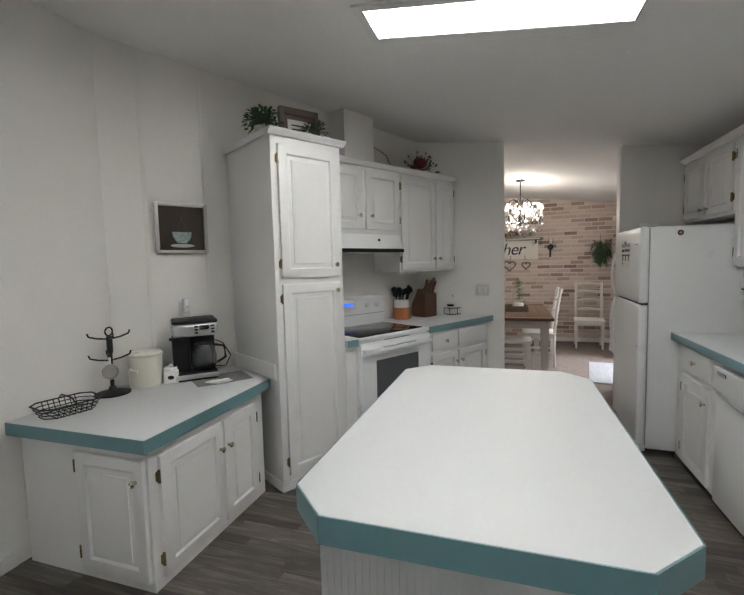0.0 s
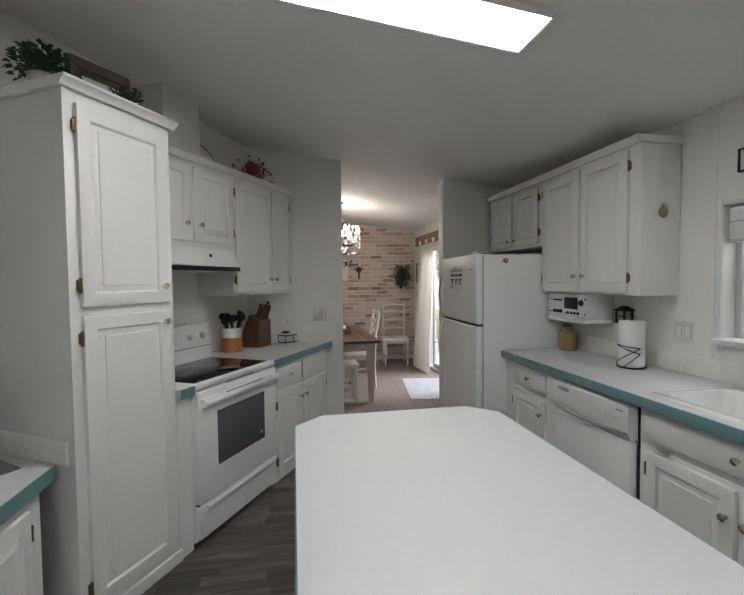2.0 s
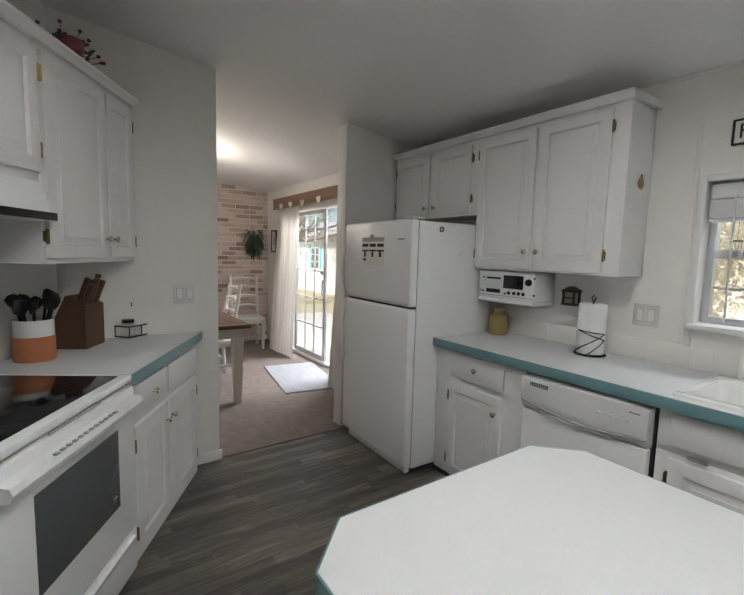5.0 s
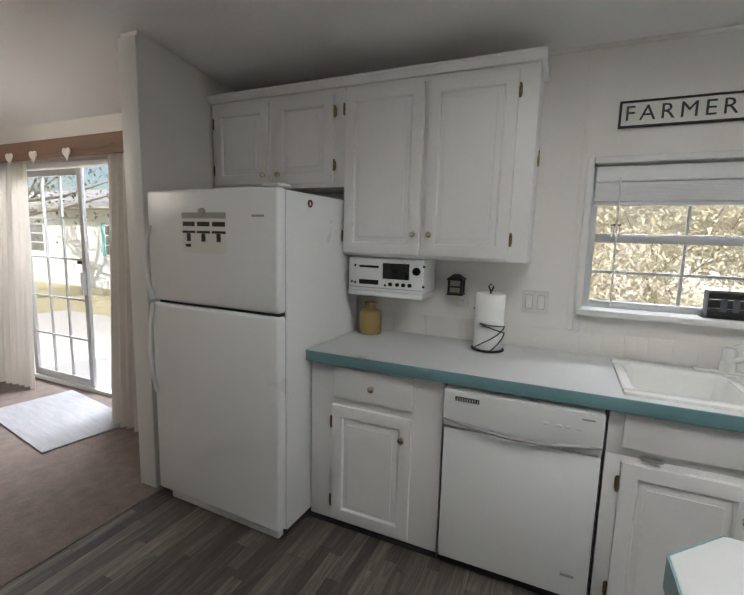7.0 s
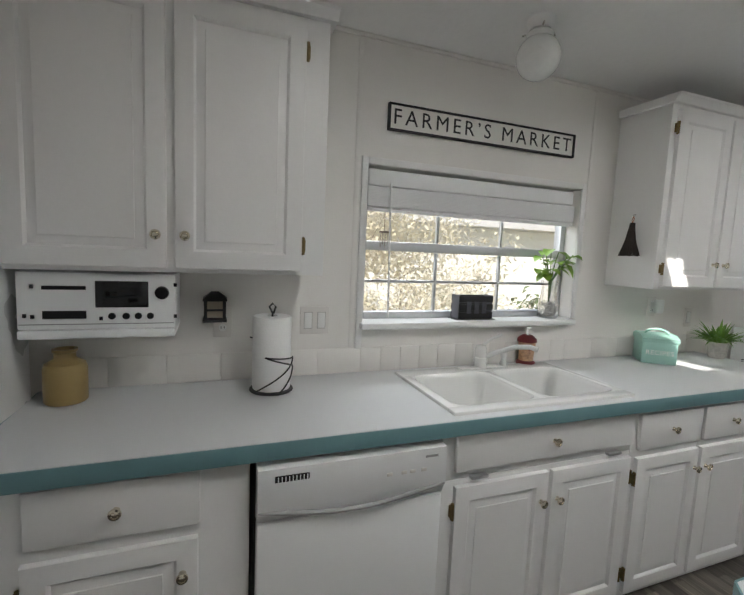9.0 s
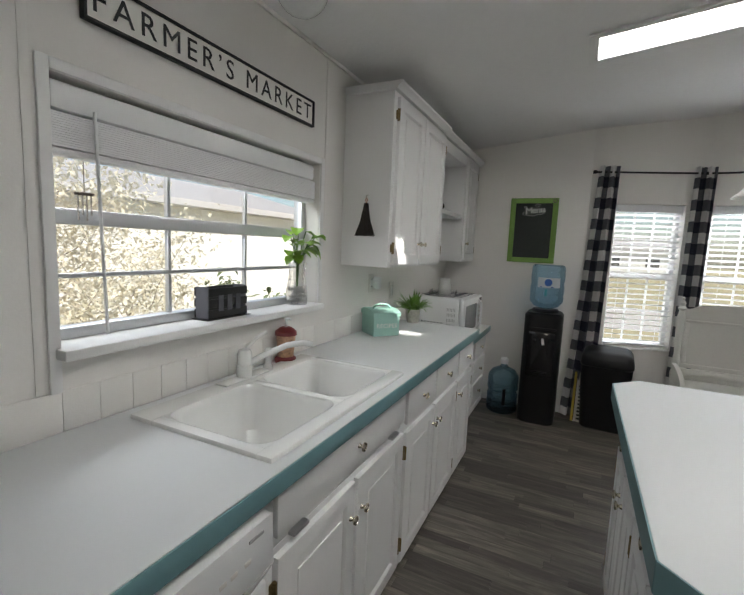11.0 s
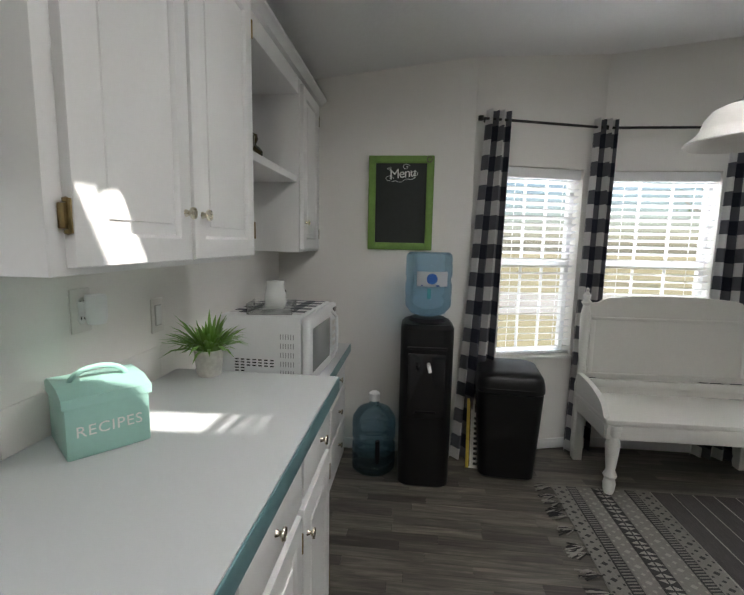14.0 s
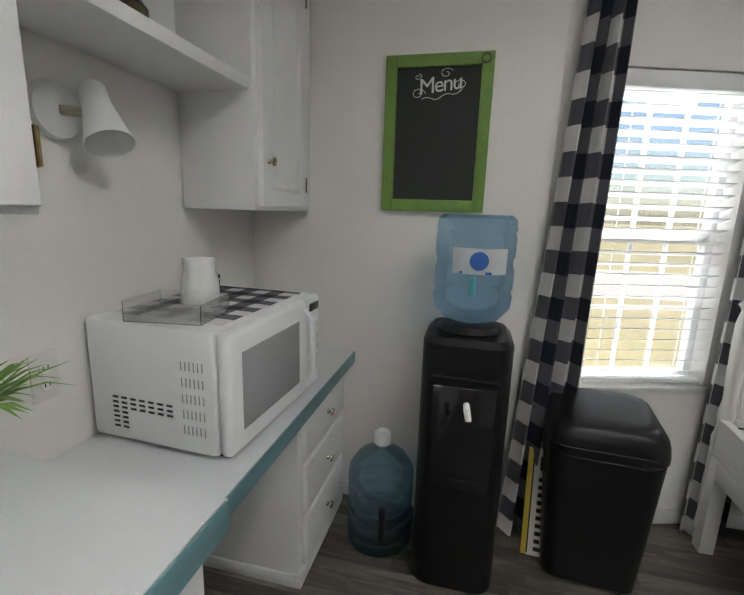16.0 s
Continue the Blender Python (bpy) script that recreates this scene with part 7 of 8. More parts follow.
part("loop", tube([(0, 0.012, 0.115), (0.006, 0.012, 0.132), (0, 0.006, 0.148), (-0.006, 0.012, 0.132), (0, 0.012, 0.115)], 0.002, 5), M_TERRA, br)
part("hook", tube([(0, -0.004, 0.158), (0, 0.012, 0.156), (0, 0.016, 0.141)], 0.003, 6), M_NICKEL, br)

tn = thing("recipe_tin", pose(2.05, 1.322, CT, 0, 0, -128.5) @ Matrix.Scale(1.08, 4), "mint green metal recipe box with a bent handle and white lettering", "recipe box")
part("body", box(-0.080, 0.080, -0.082, 0.082, 0, 0.118, 0.006), M_MINT, tn)
part("lid", extrude_yz([(-0.086, 0.112), (-0.086, 0.132), (-0.04, 0.146), (0.05, 0.148), (0.086, 0.134), (0.086, 0.112)], -0.084, 0.084), M_MINT, tn)
part("handle", tube([(0.055 * math.cos(math.pi * k / 10), -0.01, 0.143 + 0.030 * math.sin(math.pi * k / 10)) for k in range(11)], 0.006, 8), M_MINT, tn)
writing("RECIPES", 0.033, M_SIGN, tn, pose(0.0, -0.0830, 0.058, 90, 0, 0), 0.0006, 0, 1.1)
gp = thing("potted_grass", pose(2.03, 0.803, CT), "spiky green artificial grass in a mottled grey pot", "plant")
part("pot", lathe([(0, 0), (0.040, 0), (0.044, 0.01), (0.052, 0.095), (0.048, 0.097), (0.042, 0.085), (0, 0.082)], 20), M_CONCR, gp)
b = bmesh.new()
rr = random.Random(17)
for k in range(150):
    a, e = rr.uniform(0, 6.28), rr.uniform(0.6, 1.5)
    leaf(b, (0.02 * math.cos(a), 0.02 * math.sin(a), 0.08), (math.cos(a) * math.cos(e), math.sin(a) * math.cos(e), math.sin(e)), rr.uniform(0.14, 0.22), 0.014, rr.uniform(0.2, 0.65))
part("blades", b, mat("grass_blade", (0.17, 0.33, 0.06), 0.45, grain=0.4, scale=14, bump=0.1), gp, "narrow green blades")
fn = thing("air_freshener", pose(2.14, 1.20, 1.175, 0, 0, -90), "white plug-in air freshener", "air freshener")
part("body", lathe([(0, 0), (0.022, 0.002), (0.026, 0.02), (0.026, 0.075), (0.024, 0.08), (0, 0.078)], 20), M_VINYL, fn)
part("prong_block", box(-0.014, 0.014, 0.018, 0.042, 0.02, 0.06, 0.003), M_VINYL, fn)

# desk end: lower worktop, drawer cabinet, microwave
DZ = 0.735
dk = thing("desk_worktop", pose(0, 0, 0), "low white laminate desk top with a teal edge", "worktop")
part("top", box(1.705, 2.185, -0.500, 0.745, DZ - 0.045, DZ), M_TOP, dk)
part("edge_band", box(1.700, 1.7047, -0.500, 0.745, DZ - 0.052, DZ - 0.001), M_TEAL, dk, "teal edge band")
c = thing("drawer_cabinet", pose(1.745, 0.045, 0, 0, 0, -90), "white three-drawer cabinet under the desk top", "cabinet")
part("body", box(0, 0.50, 0, 0.42, 0.0, DZ - 0.047, 0.003), M_CAB, c)
part("plinth", box(-0.010, 0.50, -0.012, 0.42, 0.0, 0.05, 0.003), M_CAB, c)
for z0, z1 in ((0.07, 0.265), (0.285, 0.475), (0.495, 0.665)):
    drawer_front(c, 0.03, 0.47, z0, z1, 0.25)
mw = thing("microwave", pose(1.768, 0.432, DZ + 0.0005, 0, 0, -92.5), "white countertop microwave with slotted vents", "microwave")
part("foot", box(0.03, 0.55, 0.03, 0.36, 0.0, 0.014), M_DARK, mw)
part("body", box(0.0, 0.55, 0.022, 0.405, 0.012, 0.335, 0.010), M_APPL, mw)
part("door", box(0.0, 0.44, -0.018, 0.020, 0.014, 0.333, 0.016, 3), M_APPL, mw)
part("control_panel", box(0.443, 0.55, -0.014, 0.020, 0.014, 0.333, 0.012), M_APPL, mw)
part("window", box(0.055, 0.375, -0.0205, -0.016, 0.07, 0.275, 0.004), mat("mesh_window", (0.33, 0.34, 0.34), 0.2, grain=0.08, fine=400), mw, "grey mesh window")
part("handle", tube([(0.415, -0.018, 0.05), (0.418, -0.045, 0.09), (0.418, -0.048, 0.18), (0.418, -0.045, 0.27), (0.415, -0.018, 0.305)], 0.009, 8), M_APPL, mw)
part("display", box(0.462, 0.535, -0.0165, -0.012, 0.285, 0.312, 0.001), M_BLACKG, mw)
for j in range(4):
    for k in range(3):
        part("button", box(0.460 + 0.027 * k, 0.480 + 0.027 * k, -0.0165, -0.012, 0.10 + 0.04 * j, 0.122 + 0.04 * j, 0.002), M_PLATE, mw)
slot = mesh_of("slot", box(-0.0012, 0.0008, -0.0085, 0.0085, -0.0028, 0.0028), M_INK)
for j in range(7):
    for k in range(7):
        if k < 2 or j > 3:
            o = new("slot", slot)
            o.parent = mw
            o.matrix_basis = pose(0.0, 0.325 - 0.028 * k, 0.050 + 0.0135 * j)
louv = mesh_of("louvre", box(-0.0014, 0.0006, -0.0018, 0.0018, -0.012, 0.012), M_GREY)
for j in range(5):
    for k in range(6):
        o = new("louvre", louv)
        o.parent = mw
        o.matrix_basis = pose(0.0, 0.115 - 0.012 * k, 0.075 + 0.042 * j)
b = bmesh.new()
uvl = b.loops.layers.uv.new("UVMap")
vsq = [b.verts.new(v) for v in ((0.05, 0.04, 0.3362), (0.50, 0.04, 0.3362), (0.50, 0.385, 0.3362), (0.05, 0.385, 0.3362))]
f = b.faces.new(vsq)
for lp_, uv_ in zip(f.loops, ((0, 0), (0.48, 0), (0.48, 0.345), (0, 0.345))):
    lp_[uvl].uv = uv_
ext = bmesh.ops.extrude_face_region(b, geom=[f])
for v in ext["geom"]:
    if isinstance(v, bmesh.types.BMVert):
        v.co.z += 0.002
single("check_cloth", b, M_RUNNER, "black and white check cloth on the microwave", "cloth", pose(1.768, 0.420, DZ + 0.0005, 0, 0, -92.5))
MT = DZ + 0.339
ptc = thing("pitcher", pose(1.98, 0.20, MT + 0.001), "white enamel pitcher with black lettering on the microwave", "pitcher")
part("body", lathe([(0, 0), (0.048, 0), (0.054, 0.02), (0.052, 0.07), (0.043, 0.105), (0.046, 0.135), (0.043, 0.135), (0.040, 0.105), (0.047, 0.07), (0.049, 0.02), (0, 0.006)], 28), M_WHITEC, ptc)
part("handle", tube([(0.0, -0.044, 0.12), (0.0, -0.078, 0.11), (0.0, -0.082, 0.07), (0.0, -0.052, 0.04)], 0.006, 8), M_WHITEC, ptc)
for k, w in enumerate((0.03, 0.022, 0.034, 0.026)):
    part("lettering", box(-0.0548, -0.053, -w / 2 - 0.01, w / 2 - 0.01, 0.075 - 0.016 * k, 0.085 - 0.016 * k), M_INK, ptc, m=pose(0, 0, 0, 0, 0, 40))
pc = thing("plastic_container", pose(1.95, 0.335, MT + 0.001, 0, 0, 8), "clear plastic lid tray on the microwave", "container")
b = bmesh.new()
for x0, x1, y0, y1, z0, z1 in ((-0.10, 0.10, -0.08, 0.08, 0, 0.002), (-0.10, -0.098, -0.08, 0.08, 0, 0.05), (0.098, 0.10, -0.08, 0.08, 0, 0.05), (-0.10, 0.10, -0.08, -0.078, 0, 0.05), (-0.10, 0.10, 0.078, 0.08, 0, 0.05)):
    box(x0, x1, y0, y1, z0, z1, bm=b)
part("tray", b, M_CLEARG, pc)
wl = thing("wall_spotlight", pose(2.187, 0.42, 1.565, 0, 0, -90), "white swivel wall spotlight under the open shelf", "wall lamp")
part("base", lathe([(0, 0), (0.065, 0), (0.062, 0.016), (0.03, 0.022), (0, 0.022)], 28, m=pose(0, 0, 0, 90, 0, 0)), M_VINYL, wl)
part("arm", tube([(0, -0.02, 0), (0.03, -0.06, 0.0)], 0.012, 10), M_BRASS, wl, "brass swivel")
part("shade", lathe([(0, 0.075), (0.030, 0.07), (0.032, 0.02), (0.048, -0.06), (0.055, -0.085), (0.052, -0.085), (0.044, -0.06), (0, -0.02)], 26, m=pose(0.045, -0.085, 0.0, -28, 14, 0)), M_VINYL, wl)
for k, (x, y, z, r_) in enumerate(((2.05, 0.52, 1.752, 0.09), (2.04, 0.35, 1.752, 0.055))):
    single("pottery_bowl", lathe([(0, 0), (r_ * 0.6, 0), (r_, r_ * 0.45), (r_ * 1.02, r_ * 0.85), (r_ * 0.8, r_ * 1.15), (r_ * 0.55, r_ * 1.3), (r_ * 0.5, r_ * 1.45), (r_ * 0.66, r_ * 1.8), (r_ * 0.6, r_ * 2.15), (r_ * 0.3, r_ * 2.3), (0, r_ * 2.32)], 26), mat("olive_glaze", (0.05, 0.042, 0.022), 0.15, grain=0.6, scale=18), "dark glazed lidded pot on the open shelf", "pot", pose(x, y, z))

# ---- things on the slanted counter ----
cx, cy = diag(1.62, -0.50)
cr = thing("utensil_crock", pose(cx, cy, CT) @ Matrix.Scale(1.1, 4), "white and terracotta crock full of black utensils", "utensil holder")
part("crock", lathe([(0, 0), (0.070, 0), (0.072, 0.004), (0.072, 0.175), (0.066, 0.175), (0.064, 0.02), (0, 0.012)], 30), M_WHITEC, cr)
part("dip", lathe([(0.0718, 0.002), (0.0735, 0.003), (0.0735, 0.105), (0.0718, 0.106)], 30), M_TERRA, cr, "terracotta lower half")
rr = random.Random(12)
for k in range(8):
    a = k * 0.8
    tip = Vector((0.085 * math.cos(a) * rr.uniform(0.6, 1.2), 0.085 * math.sin(a) * rr.uniform(0.6, 1.2), rr.uniform(0.22, 0.28)))
    u = part("utensil", tube([(0.02 * math.cos(a), 0.02 * math.sin(a), 0.02), tip], 0.006, 7), M_BLACK, cr)
    part("head", lathe([(0, -0.035), (0.022, -0.022), (0.030, 0.0), (0.022, 0.03), (0, 0.038)], 12, m=Matrix.Translation(tip) @ pose(0, 0, 0, rr.uniform(-30, 30), rr.uniform(-40, 40), rr.uniform(0, 180)) @ Matrix.Diagonal((1.0, 0.4, 1.0, 1.0))), M_BLACK, u)
cx, cy = diag(1.93, -0.47)
kb = thing("knife_block", pose(cx, cy, CT, 0, 0, 60) @ Matrix.Scale(1.18, 4), "dark reddish wooden knife block with wooden-handled knives", "knife block")
part("block", extrude_yz([(-0.06, 0.0), (0.085, 0.0), (0.085, 0.10), (0.02, 0.235), (-0.06, 0.19)], -0.075, 0.075), M_WOOD, kb)
for k in range(6):
    x = -0.055 + 0.022 * k
    z0, y0 = (0.21, -0.015) if k % 2 else (0.195, -0.045)
    part("knife_handle", tube([(x, y0, z0), (x, y0 - 0.04, z0 + 0.09 + 0.012 * (k % 3))], 0.0115, 8), M_WOOD, kb)
cx, cy = diag(2.22, -0.33)
sb = thing("spice_caddy", pose(cx, cy, CT, 0, 0, 40) @ Matrix.Scale(1.15, 4), "black wire caddy with two glass spice jars", "spice caddy")
for z in (0.006, 0.06):
    part("ring", tube([(-0.08, -0.045, z), (0.08, -0.045, z), (0.08, 0.045, z), (-0.08, 0.045, z), (-0.08, -0.045, z)], 0.004, 6), M_IRON, sb)
for x in (-0.08, 0.0, 0.08):
    for y in (-0.045, 0.045):
        part("wire", tube([(x, y, 0.004), (x, y, 0.062)], 0.003, 6), M_IRON, sb)
part("floor", box(-0.08, 0.08, -0.045, 0.045, 0.002, 0.006), M_IRON, sb)
part("handle", tube([(0, 0, 0.006), (0.001, 0, 0.08), (0, 0, 0.146)] + [(0.018 * math.sin(t), 0, 0.168 - 0.018 * math.cos(t)) for t in [2 * math.pi * k / 14 for k in range(1, 15)]], 0.006, 8), M_IRON, sb)
for x in (-0.042, 0.042):
    j_ = part("jar", lathe([(0, 0.007), (0.030, 0.007), (0.032, 0.012), (0.032, 0.065), (0.026, 0.075), (0, 0.076)], 20, m=pose(x, 0, 0)), M_CLEARG, sb)
    part("lid", lathe([(0, 0.076), (0.029, 0.076), (0.029, 0.092), (0, 0.093)], 20, m=pose(x, 0, 0)), M_BLACK, j_, "black lid")

# ---- above the slanted cabinets ----
PT = UT + 0.005 + 0.037
cx, cy = diag(0.08, -0.22)
pk = thing("potted_herb", pose(cx, cy, PT), "small bushy green plant on the pantry top", "plant")
part("pot", lathe([(0, 0), (0.05, 0), (0.06, 0.07), (0, 0.07)], 18), M_CONCR, pk)
b = leaf_clump(620, 0.118, 0.030, 0.022, 61)
bmesh.ops.translate(b, verts=b.verts[:], vec=(0, 0, 0.085))
part("foliage", b, mat("herb_leaf", (0.035, 0.085, 0.03), 0.55, grain=0.5, scale=30, bump=0.1), pk)
fm = thing("standing_frame", diag_pose(0.20, -0.32, PT), "weathered wooden frame with a pale print on the pantry", "picture frame")
fm.matrix_basis = diag_pose(0.27, -0.33, PT) @ pose(0, 0, 0, -7, 0, -6) @ Matrix.Diagonal((0.92, 1, 1.22, 1))
part("backing", box(0.03, 0.30, -0.006, 0.006, 0.03, 0.20), M_GREYW, fm)
part("print", box(0.07, 0.27, -0.010, -0.0065, 0.05, 0.17), M_SIGN, fm, "pale print")
for x0, x1, z0, z1 in ((0, 0.04, 0, 0.235), (0.295, 0.335, 0, 0.235), (0.04, 0.295, 0.195, 0.235), (0.04, 0.295, 0, 0.04)):
    part("frame", box(x0, x1, -0.03, 0.012, z0, z1, 0.003), M_GREYW, fm)
for k in range(3):
    part("printing", box(0.10, 0.20 + 0.02 * k, -0.0112, -0.0101, 0.085 + 0.024 * k, 0.093 + 0.024 * k), M_INK, fm)
cx, cy = diag(0.50, -0.24)
sp_ = thing("small_plant", pose(cx, cy, PT), "small grey-green sprig plant beside the frame", "plant")
part("pot", lathe([(0, 0), (0.03, 0), (0.035, 0.05), (0, 0.05)], 14), M_WHITEC, sp_)
b = leaf_clump(190, 0.085, 0.036, 0.018, 63)
bmesh.ops.translate(b, verts=b.verts[:], vec=(0, 0, 0.11))
part("foliage", b, M_DUSTY, sp_)
UTT = UT + 0.037
cx, cy = diag(1.86, -0.44)
fl_ = thing("flower_arrangement", pose(cx, cy, UTT), "dark red rose and berry arrangement on the cabinet top", "flowers")
b = leaf_clump(60, 0.10, 0.07, 0.025, 65)
bmesh.ops.translate(b, verts=b.verts[:], vec=(0, 0, 0.06))
part("foliage", b, M_DUSTY, fl_)
b = bmesh.new()
rr = random.Random(19)
for k in range(46):
    a, e, r_ = rr.uniform(0, 6.28), rr.uniform(0.1, 1.4), rr.uniform(0.09, 0.19)
    c_ = (r_ * math.cos(a) * math.cos(e), r_ * math.sin(a) * math.cos(e), 0.05 + r_ * math.sin(e))
    join(b, lathe([(0, -0.010), (0.009, -0.004), (0.009, 0.004), (0, 0.010)], 8), pose(*c_))
    tube([(0, 0, 0.04), c_], 0.0015, 4, b)
tagged(part("berries", b, M_RED, fl_), kind="stuff")
part("bloom", lathe([(0, 0.0), (0.045, 0.015), (0.062, 0.05), (0.05, 0.085), (0.035, 0.08), (0.03, 0.095), (0, 0.085)], 12, m=pose(0.01, -0.07, 0.06, 25, 0, 0)), M_RED, fl_, "dark red rose")
part("dish", lathe([(0, 0), (0.06, 0), (0.09, 0.02), (0, 0.022)], 20), M_WOOD, fl_)
cx, cy = diag(2.06, -0.40)
jr = thing("small_jar", pose(cx, cy, UTT), "small dark glass jar on the cabinet top", "jar")
part("body", lathe([(0, 0), (0.028, 0), (0.030, 0.05), (0.020, 0.065), (0, 0.066)], 18), mat("smoked_glass", (0.08, 0.07, 0.06), 0.12, grain=0.2), jr)
part("band", lathe([(0.0295, 0.02), (0.0315, 0.02), (0.0315, 0.045), (0.0295, 0.045)], 18), M_SIGN, jr)
lb = thing("leaning_board", diag_pose(1.27, -0.60, UTT) @ pose(0, 0, 0, -8, 0, 0), "pale board with a dark cord leaning above the cabinets", "board")
part("board", box(0.0, 0.33, -0.008, 0.0, 0.0, 0.24, 0.003), M_WALL, lb)
part("cord", tube([(0.02, -0.012, 0.26), (0.12, -0.014, 0.252), (0.22, -0.013, 0.225), (0.30, -0.012, 0.19), (0.33, -0.014, 0.10)], 0.004, 6), M_GREYW, lb)

# ---- coffee counter ----
LT = LZ + 0.0005
pc_ = thing("coffee_picture", diag_pose(-0.505, BW + 0.001), "framed picture of a steaming teacup on dark brown", "picture")
PZ0, PZ1, PW = 1.553, 1.885, 0.335
part("canvas", box(0.02, PW - 0.02, -0.018, -0.002, PZ0 + 0.02, PZ1 - 0.02), mat("brown_canvas", (0.048, 0.036, 0.025), 0.8, grain=0.4, scale=9), pc_)
for x0, x1, z0, z1 in ((0, 0.022, PZ0, PZ1), (PW - 0.022, PW, PZ0, PZ1), (0.022, PW - 0.022, PZ1 - 0.022, PZ1), (0.022, PW - 0.022, PZ0, PZ0 + 0.022)):
    part("frame", box(x0, x1, -0.035, 0, z0, z1, 0.003), mat("silver_frame", (0.50, 0.48, 0.46), 0.4, metal=0.4, grain=0.1), pc_, "pale silver frame")
cup = [(-0.062, 0.058), (0.062, 0.058), (0.058, 0.028), (0.046, 0.004), (0.026, -0.016), (-0.026, -0.016), (-0.046, 0.004), (-0.058, 0.028)]
part("painted_cup", prism(cup, 0, 0.0015), mat("cup_blue", (0.30, 0.37, 0.38), 0.6, grain=0.9, scale=70), pc_, m=pose(PW / 2, -0.0182, PZ0 + 0.085, 90, 0, 0))
part("painted_saucer", prism([(0.078 * math.cos(t), 0.012 * math.sin(t)) for t in [2 * math.pi * k / 20 for k in range(20)]], 0, 0.001), mat("saucer", (0.50, 0.50, 0.48), 0.6), pc_, m=pose(PW / 2, -0.0182, PZ0 + 0.052, 90, 0, 0))
for sgn_ in (-1, 1):
    part("painted_steam", tube([(PW / 2 + sgn_ * (0.012 + 0.012 * math.sin(k * 0.7)), -0.0186, PZ0 + 0.165 + 0.0095 * k) for k in range(14)], 0.0012, 5), mat("faint_steam", (0.10, 0.085, 0.075), 0.8), pc_)
fp = thing("air_freshener", diag_pose(-0.345, BW, 1.165), "white plug-in air freshener above the coffee maker", "air freshener")
part("body", lathe([(0, 0), (0.022, 0.002), (0.026, 0.03), (0.022, 0.085), (0, 0.088)], 18, m=pose(0, -0.038, 0)), M_VINYL, fp)
part("button", lathe([(0, 0), (0.006, 0), (0, 0.003)], 10, m=pose(0, -0.064, 0.03, 90, 0, 0)), M_GREY, fp)
plate("wall_outlet", diag_pose(-0.345, BW - 0.0, 1.17), "white wall outlet behind the air freshener", 1, "socket")

cx, cy = -1.55, 3.06
cm = thing("coffee_maker", pose(cx, cy, LT, 0, 0, 44) @ Matrix.Diagonal((1.16, 1.05, 1.08, 1)), "black and steel drip coffee maker with a glass carafe", "coffee maker")
part("base", box(-0.11, 0.11, -0.14, 0.12, 0.0, 0.05, 0.012), M_BLACK, cm)
part("base_band", box(-0.112, 0.112, -0.145, -0.10, 0.012, 0.042, 0.008), M_STEEL, cm, "steel band")
part("tower", box(-0.11, 0.11, 0.01, 0.12, 0.05, 0.30, 0.010), M_BLACK, cm)
part("tank", box(-0.12, -0.03, -0.10, 0.02, 0.05, 0.27, 0.010), M_BLACK, cm)
part("head", box(-0.118, 0.118, -0.145, 0.12, 0.265, 0.345, 0.018, 3), M_STEEL, cm, "brushed steel head")
part("lid", box(-0.118, 0.118, -0.14, 0.12, 0.342, 0.362, 0.009), M_BLACK, cm)
part("display", box(0.02, 0.07, -0.1475, -0.14, 0.305, 0.33, 0.002), M_BLACKG, cm)
for k in range(6):
    part("button", box(-0.005 + 0.085 * (k % 2), 0.013 + 0.085 * (k % 2), -0.1475, -0.14, 0.283 + 0.018 * (k // 2), 0.294 + 0.018 * (k // 2), 0.001), M_BLACK, cm)
part("basket_grip", box(-0.135, -0.06, -0.16, -0.12, 0.255, 0.27, 0.005), M_BLACK, cm)
cf = part("carafe", lathe([(0, 0.055), (0.058, 0.055), (0.068, 0.08), (0.07, 0.14), (0.055, 0.19), (0.045, 0.205), (0.042, 0.205), (0.052, 0.188), (0.066, 0.14), (0.064, 0.08), (0, 0.06)], 26, m=pose(0.04, -0.065, 0)), M_CLEARG, cm)
part("handle", tube([(0.10, -0.085, 0.20), (0.15, -0.10, 0.19), (0.155, -0.10, 0.12), (0.11, -0.09, 0.09)], 0.008, 8), M_BLACK, cf)
part("lid", lathe([(0, 0.204), (0.047, 0.204), (0.044, 0.216), (0, 0.22)], 20, m=pose(0.04, -0.065, 0)), M_BLACK, cf)
part("power_cord", tube([(0.11, 0.08, 0.03), (0.17, 0.06, 0.03), (0.20, 0.04, 0.10), (0.16, 0.08, 0.18), (0.12, 0.10, 0.2)], 0.004, 6), M_BLACK, cm)
single("counter_mat", prism([(-0.17, -0.12), (0.17, -0.12), (0.17, 0.13), (-0.17, 0.13)], 0, 0.003), mat("grey_print_mat", (0.15, 0.145, 0.14), 0.8, grain=1.6, scale=16, stretch=(1, 5, 1)), "grey printed mat under the coffee maker", "mat", pose(-1.33, 3.03, LT, 0, 0, 52))
srs = thing("spoon_rest", pose(-1.27, 2.93, LT + 0.0035, 0, 0, 30), "white ceramic spoon rest with spoons", "spoon rest")
part("dish", lathe([(0, 0.0), (0.03, 0.0), (0.05, 0.012), (0.046, 0.014), (0.028, 0.005), (0, 0.005)], 20, m=Matrix.Diagonal((1.7, 0.8, 1, 1))), M_WHITEC, srs)
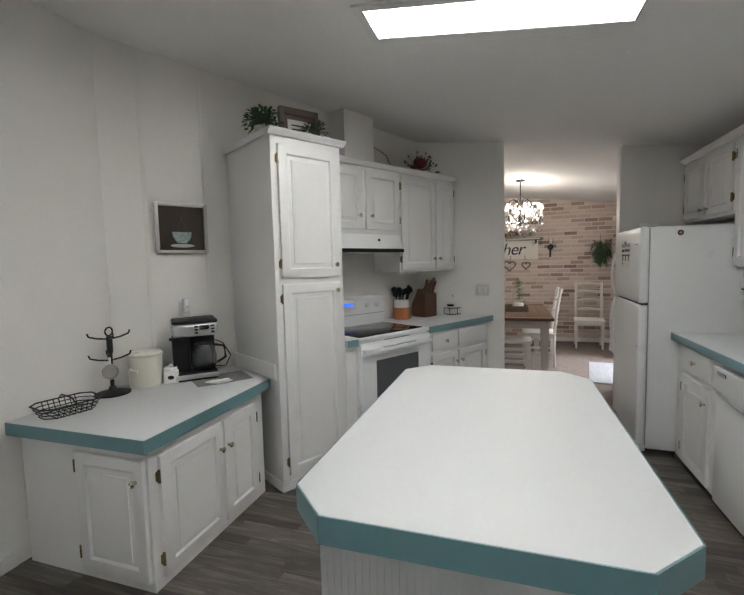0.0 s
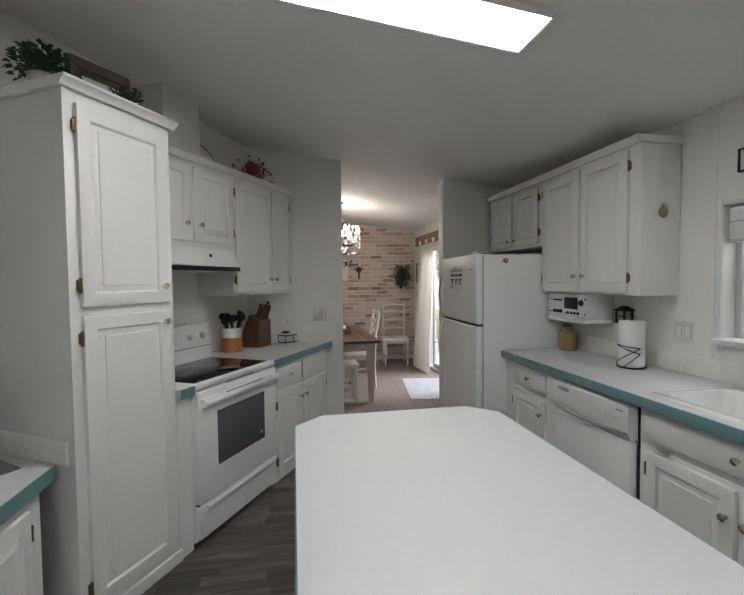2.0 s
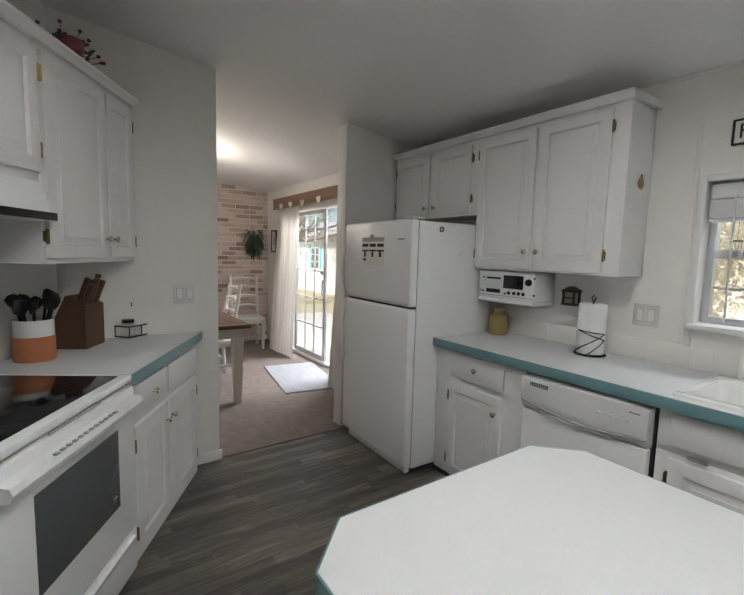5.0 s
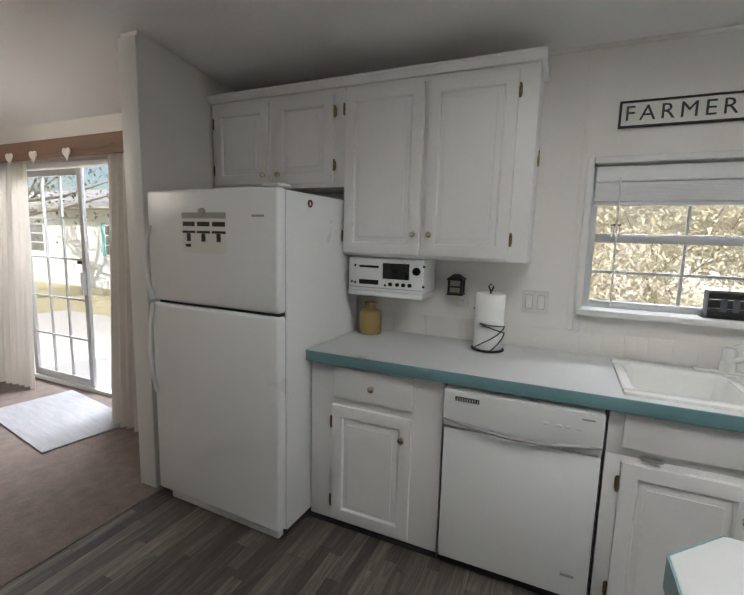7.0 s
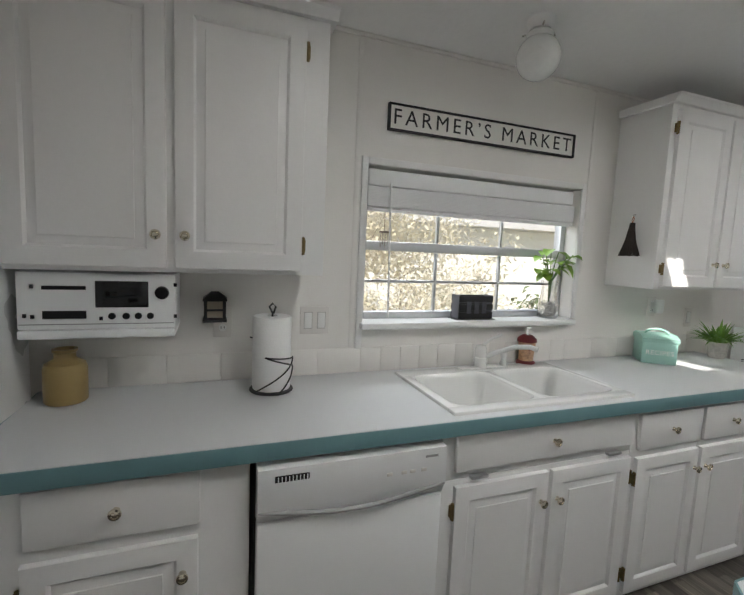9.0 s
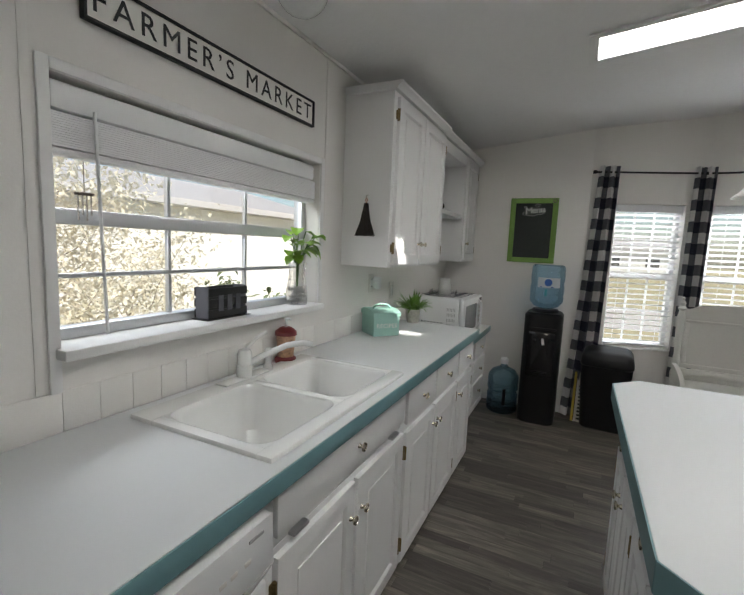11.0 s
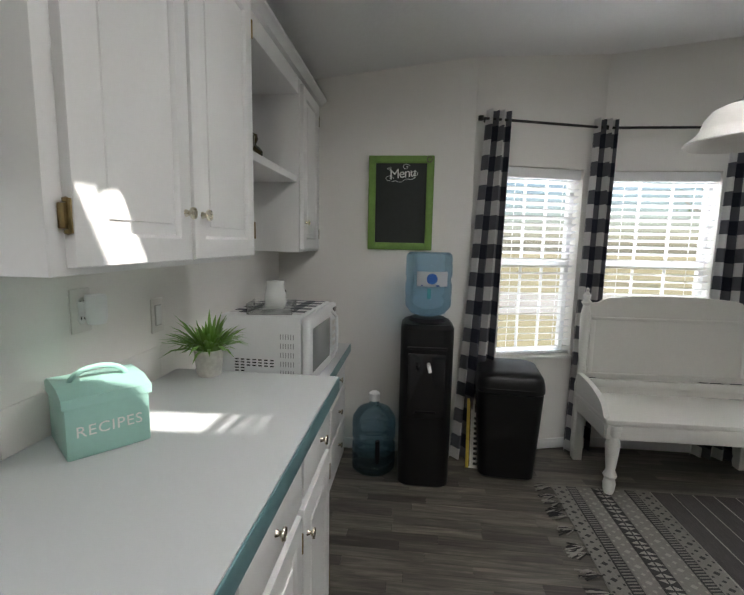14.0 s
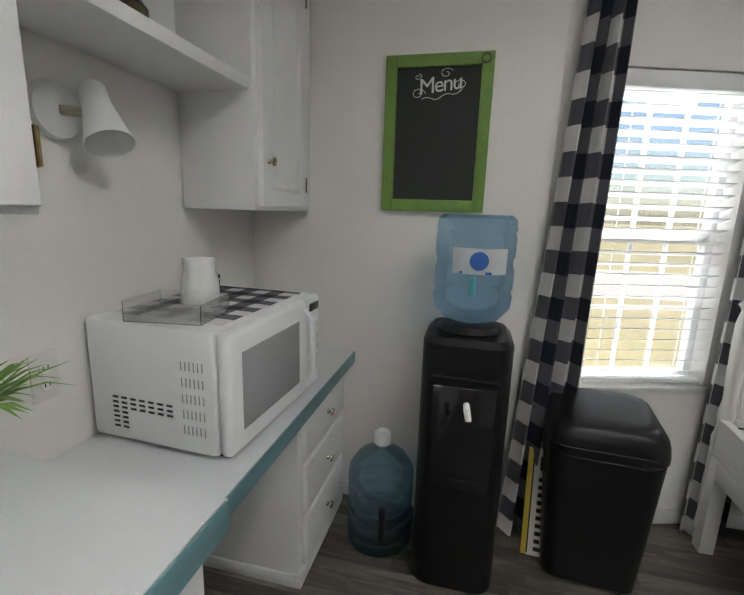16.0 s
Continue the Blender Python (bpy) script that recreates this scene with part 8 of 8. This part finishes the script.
for k in range(2):
    part("spoon", tube([(-0.05 + 0.02 * k, -0.01 + 0.02 * k, 0.012), (0.06, 0.005 + 0.012 * k, 0.02)], 0.005, 6), M_WHITEC, srs)
cn = thing("canister", pose(-1.71, 2.80, LT), "large cream ceramic canister with a lid and side grips", "canister")
part("body", lathe([(0, 0), (0.088, 0), (0.094, 0.012), (0.096, 0.18), (0.092, 0.186), (0, 0.186)], 34), M_CREAM, cn)
part("lid", lathe([(0, 0.187), (0.101, 0.187), (0.101, 0.203), (0.085, 0.214), (0, 0.218)], 34), M_CREAM, cn)
part("grip", tube([(-0.02, -0.094, 0.12), (0, -0.112, 0.115), (0.035, -0.092, 0.105)], 0.009, 8), M_CREAM, cn)
ju = thing("small_canister", pose(-1.59, 2.88, LT, 0, 0, 40), "small square white ceramic jar with a dark label", "jar")
part("body", box(-0.045, 0.045, -0.045, 0.045, 0, 0.085, 0.010), M_WHITEC, ju)
part("lid", box(-0.038, 0.038, -0.038, 0.038, 0.086, 0.100, 0.006), M_WHITEC, ju)
part("finial", lathe([(0, 0.10), (0.006, 0.10), (0.012, 0.112), (0, 0.122)], 14), M_WHITEC, ju)
part("label", lathe([(0, 0), (0.019, 0), (0.018, 0.002), (0, 0.002)], 18, m=pose(0, -0.045, 0.042, 90, 0, 0) @ Matrix.Diagonal((1, 0.7, 1, 1))), M_BLACK, ju, "dark oval label")
mt_ = thing("mug_tree", pose(-1.755, 2.60, LT), "black iron mug tree with hooked arms", "mug tree")
part("base", lathe([(0, 0), (0.092, 0), (0.095, 0.008), (0.06, 0.018), (0.022, 0.026), (0.018, 0.045), (0, 0.045)], 30), M_IRON, mt_)
part("stem", lathe([(0, 0.03), (0.011, 0.03), (0.011, 0.24), (0.016, 0.245), (0.016, 0.34), (0, 0.345)], 14), M_IRON, mt_)
part("ring", tube([(0, 0.024 * math.cos(t), 0.368 + 0.024 * math.sin(t)) for t in [2 * math.pi * k / 18 for k in range(19)]], 0.005, 8), M_IRON, mt_)
for z, a in ((0.325, 60), (0.325, 240), (0.20, 60), (0.20, 240), (0.20, 150), (0.325, 330)):
    ca, sa = math.cos(radians(a)), math.sin(radians(a))
    part("arm", tube([(0.01 * ca, 0.01 * sa, z), (0.06 * ca, 0.06 * sa, z + 0.008), (0.10 * ca, 0.10 * sa, z + 0.022), (0.108 * ca, 0.108 * sa, z + 0.042)], 0.005, 8), M_IRON, mt_)
mu = thing("mug", pose(-1.71, 2.555, LT + 0.145, 0, 80, -40), "white mug with red and black speckles on the mug tree", "mug")
part("body", lathe([(0, -0.05), (0.036, -0.05), (0.041, -0.044), (0.043, 0.05), (0.039, 0.05), (0.037, -0.04), (0, -0.044)], 26), mat("speckled_mug", (0.66, 0.63, 0.63), 0.25, grain=0.35, scale=70, fine=160), mu)
part("handle", tube([(-0.04, 0, 0.03), (-0.075, 0, 0.025), (-0.078, 0, -0.02), (-0.04, 0, -0.03)], 0.006, 8), M_WHITEC, mu)
wbk = thing("wire_basket", pose(-1.70, 2.29, LT, 0, 0, 75), "low black wire basket on the coffee counter", "basket")
for k, z in enumerate((0.006, 0.024, 0.042, 0.060)):
    hx, hy = 0.115 + 0.008 * k, 0.075 + 0.008 * k
    part("wire", tube([(-hx + 0.04, -hy, z), (hx - 0.04, -hy, z), (hx, -hy + 0.04, z), (hx, hy - 0.04, z), (hx - 0.04, hy, z), (-hx + 0.04, hy, z), (-hx, hy - 0.04, z), (-hx, -hy + 0.04, z), (-hx + 0.04, -hy, z)], 0.003 if k < 3 else 0.0042, 6), M_IRON, wbk)
for k in range(7):
    x = -0.075 + 0.025 * k
    part("rib", tube([(x, -0.105, 0.06), (x, -0.076, 0.004), (x, 0.076, 0.004), (x, 0.105, 0.06)], 0.0025, 6), M_IRON, wbk)
part("handle", tube([(0, -0.10, 0.06), (0, -0.06, 0.085), (0, 0.06, 0.085), (0, 0.10, 0.06)], 0.004, 6), M_IRON, wbk)

# ---- floor planks ----
PLK_W = 0.062
plank_meshes = [(w, mesh_of("plank", box(0, w - 0.0012, 0, PLK_W - 0.0012, -0.0035, 0.0, 0), M_PLANK)) for w in (0.32, 0.44, 0.58, 0.74)]
far_planks = bmesh.new()
floor_ob = bpy.data.objects["floor"]
y = -0.858
rnd = random.Random(4)
while y < 5.10:
    x = -2.2 - rnd.random() * 0.9
    while x < 2.2:
        w, pm = rnd.choice(plank_meshes)
        if x + w > XL - 0.05 and not (x > 1.7 and y > 0.8):
            if x + w > 0.25 and x < 1.5 and y > -0.5:
                o = new("plank", pm)
                o.parent = floor_ob
                o.matrix_basis = pose(x, y, 0)
            else:
                box(max(x, XL - 0.1), min(x + w - 0.0012, 2.25), y, y + PLK_W - 0.0012, -0.0035, 0.0, 0, 2, far_planks)
        x += w
    y += PLK_W
tagged(part("planks", far_planks, M_PLANK, floor_ob), kind="stuff")
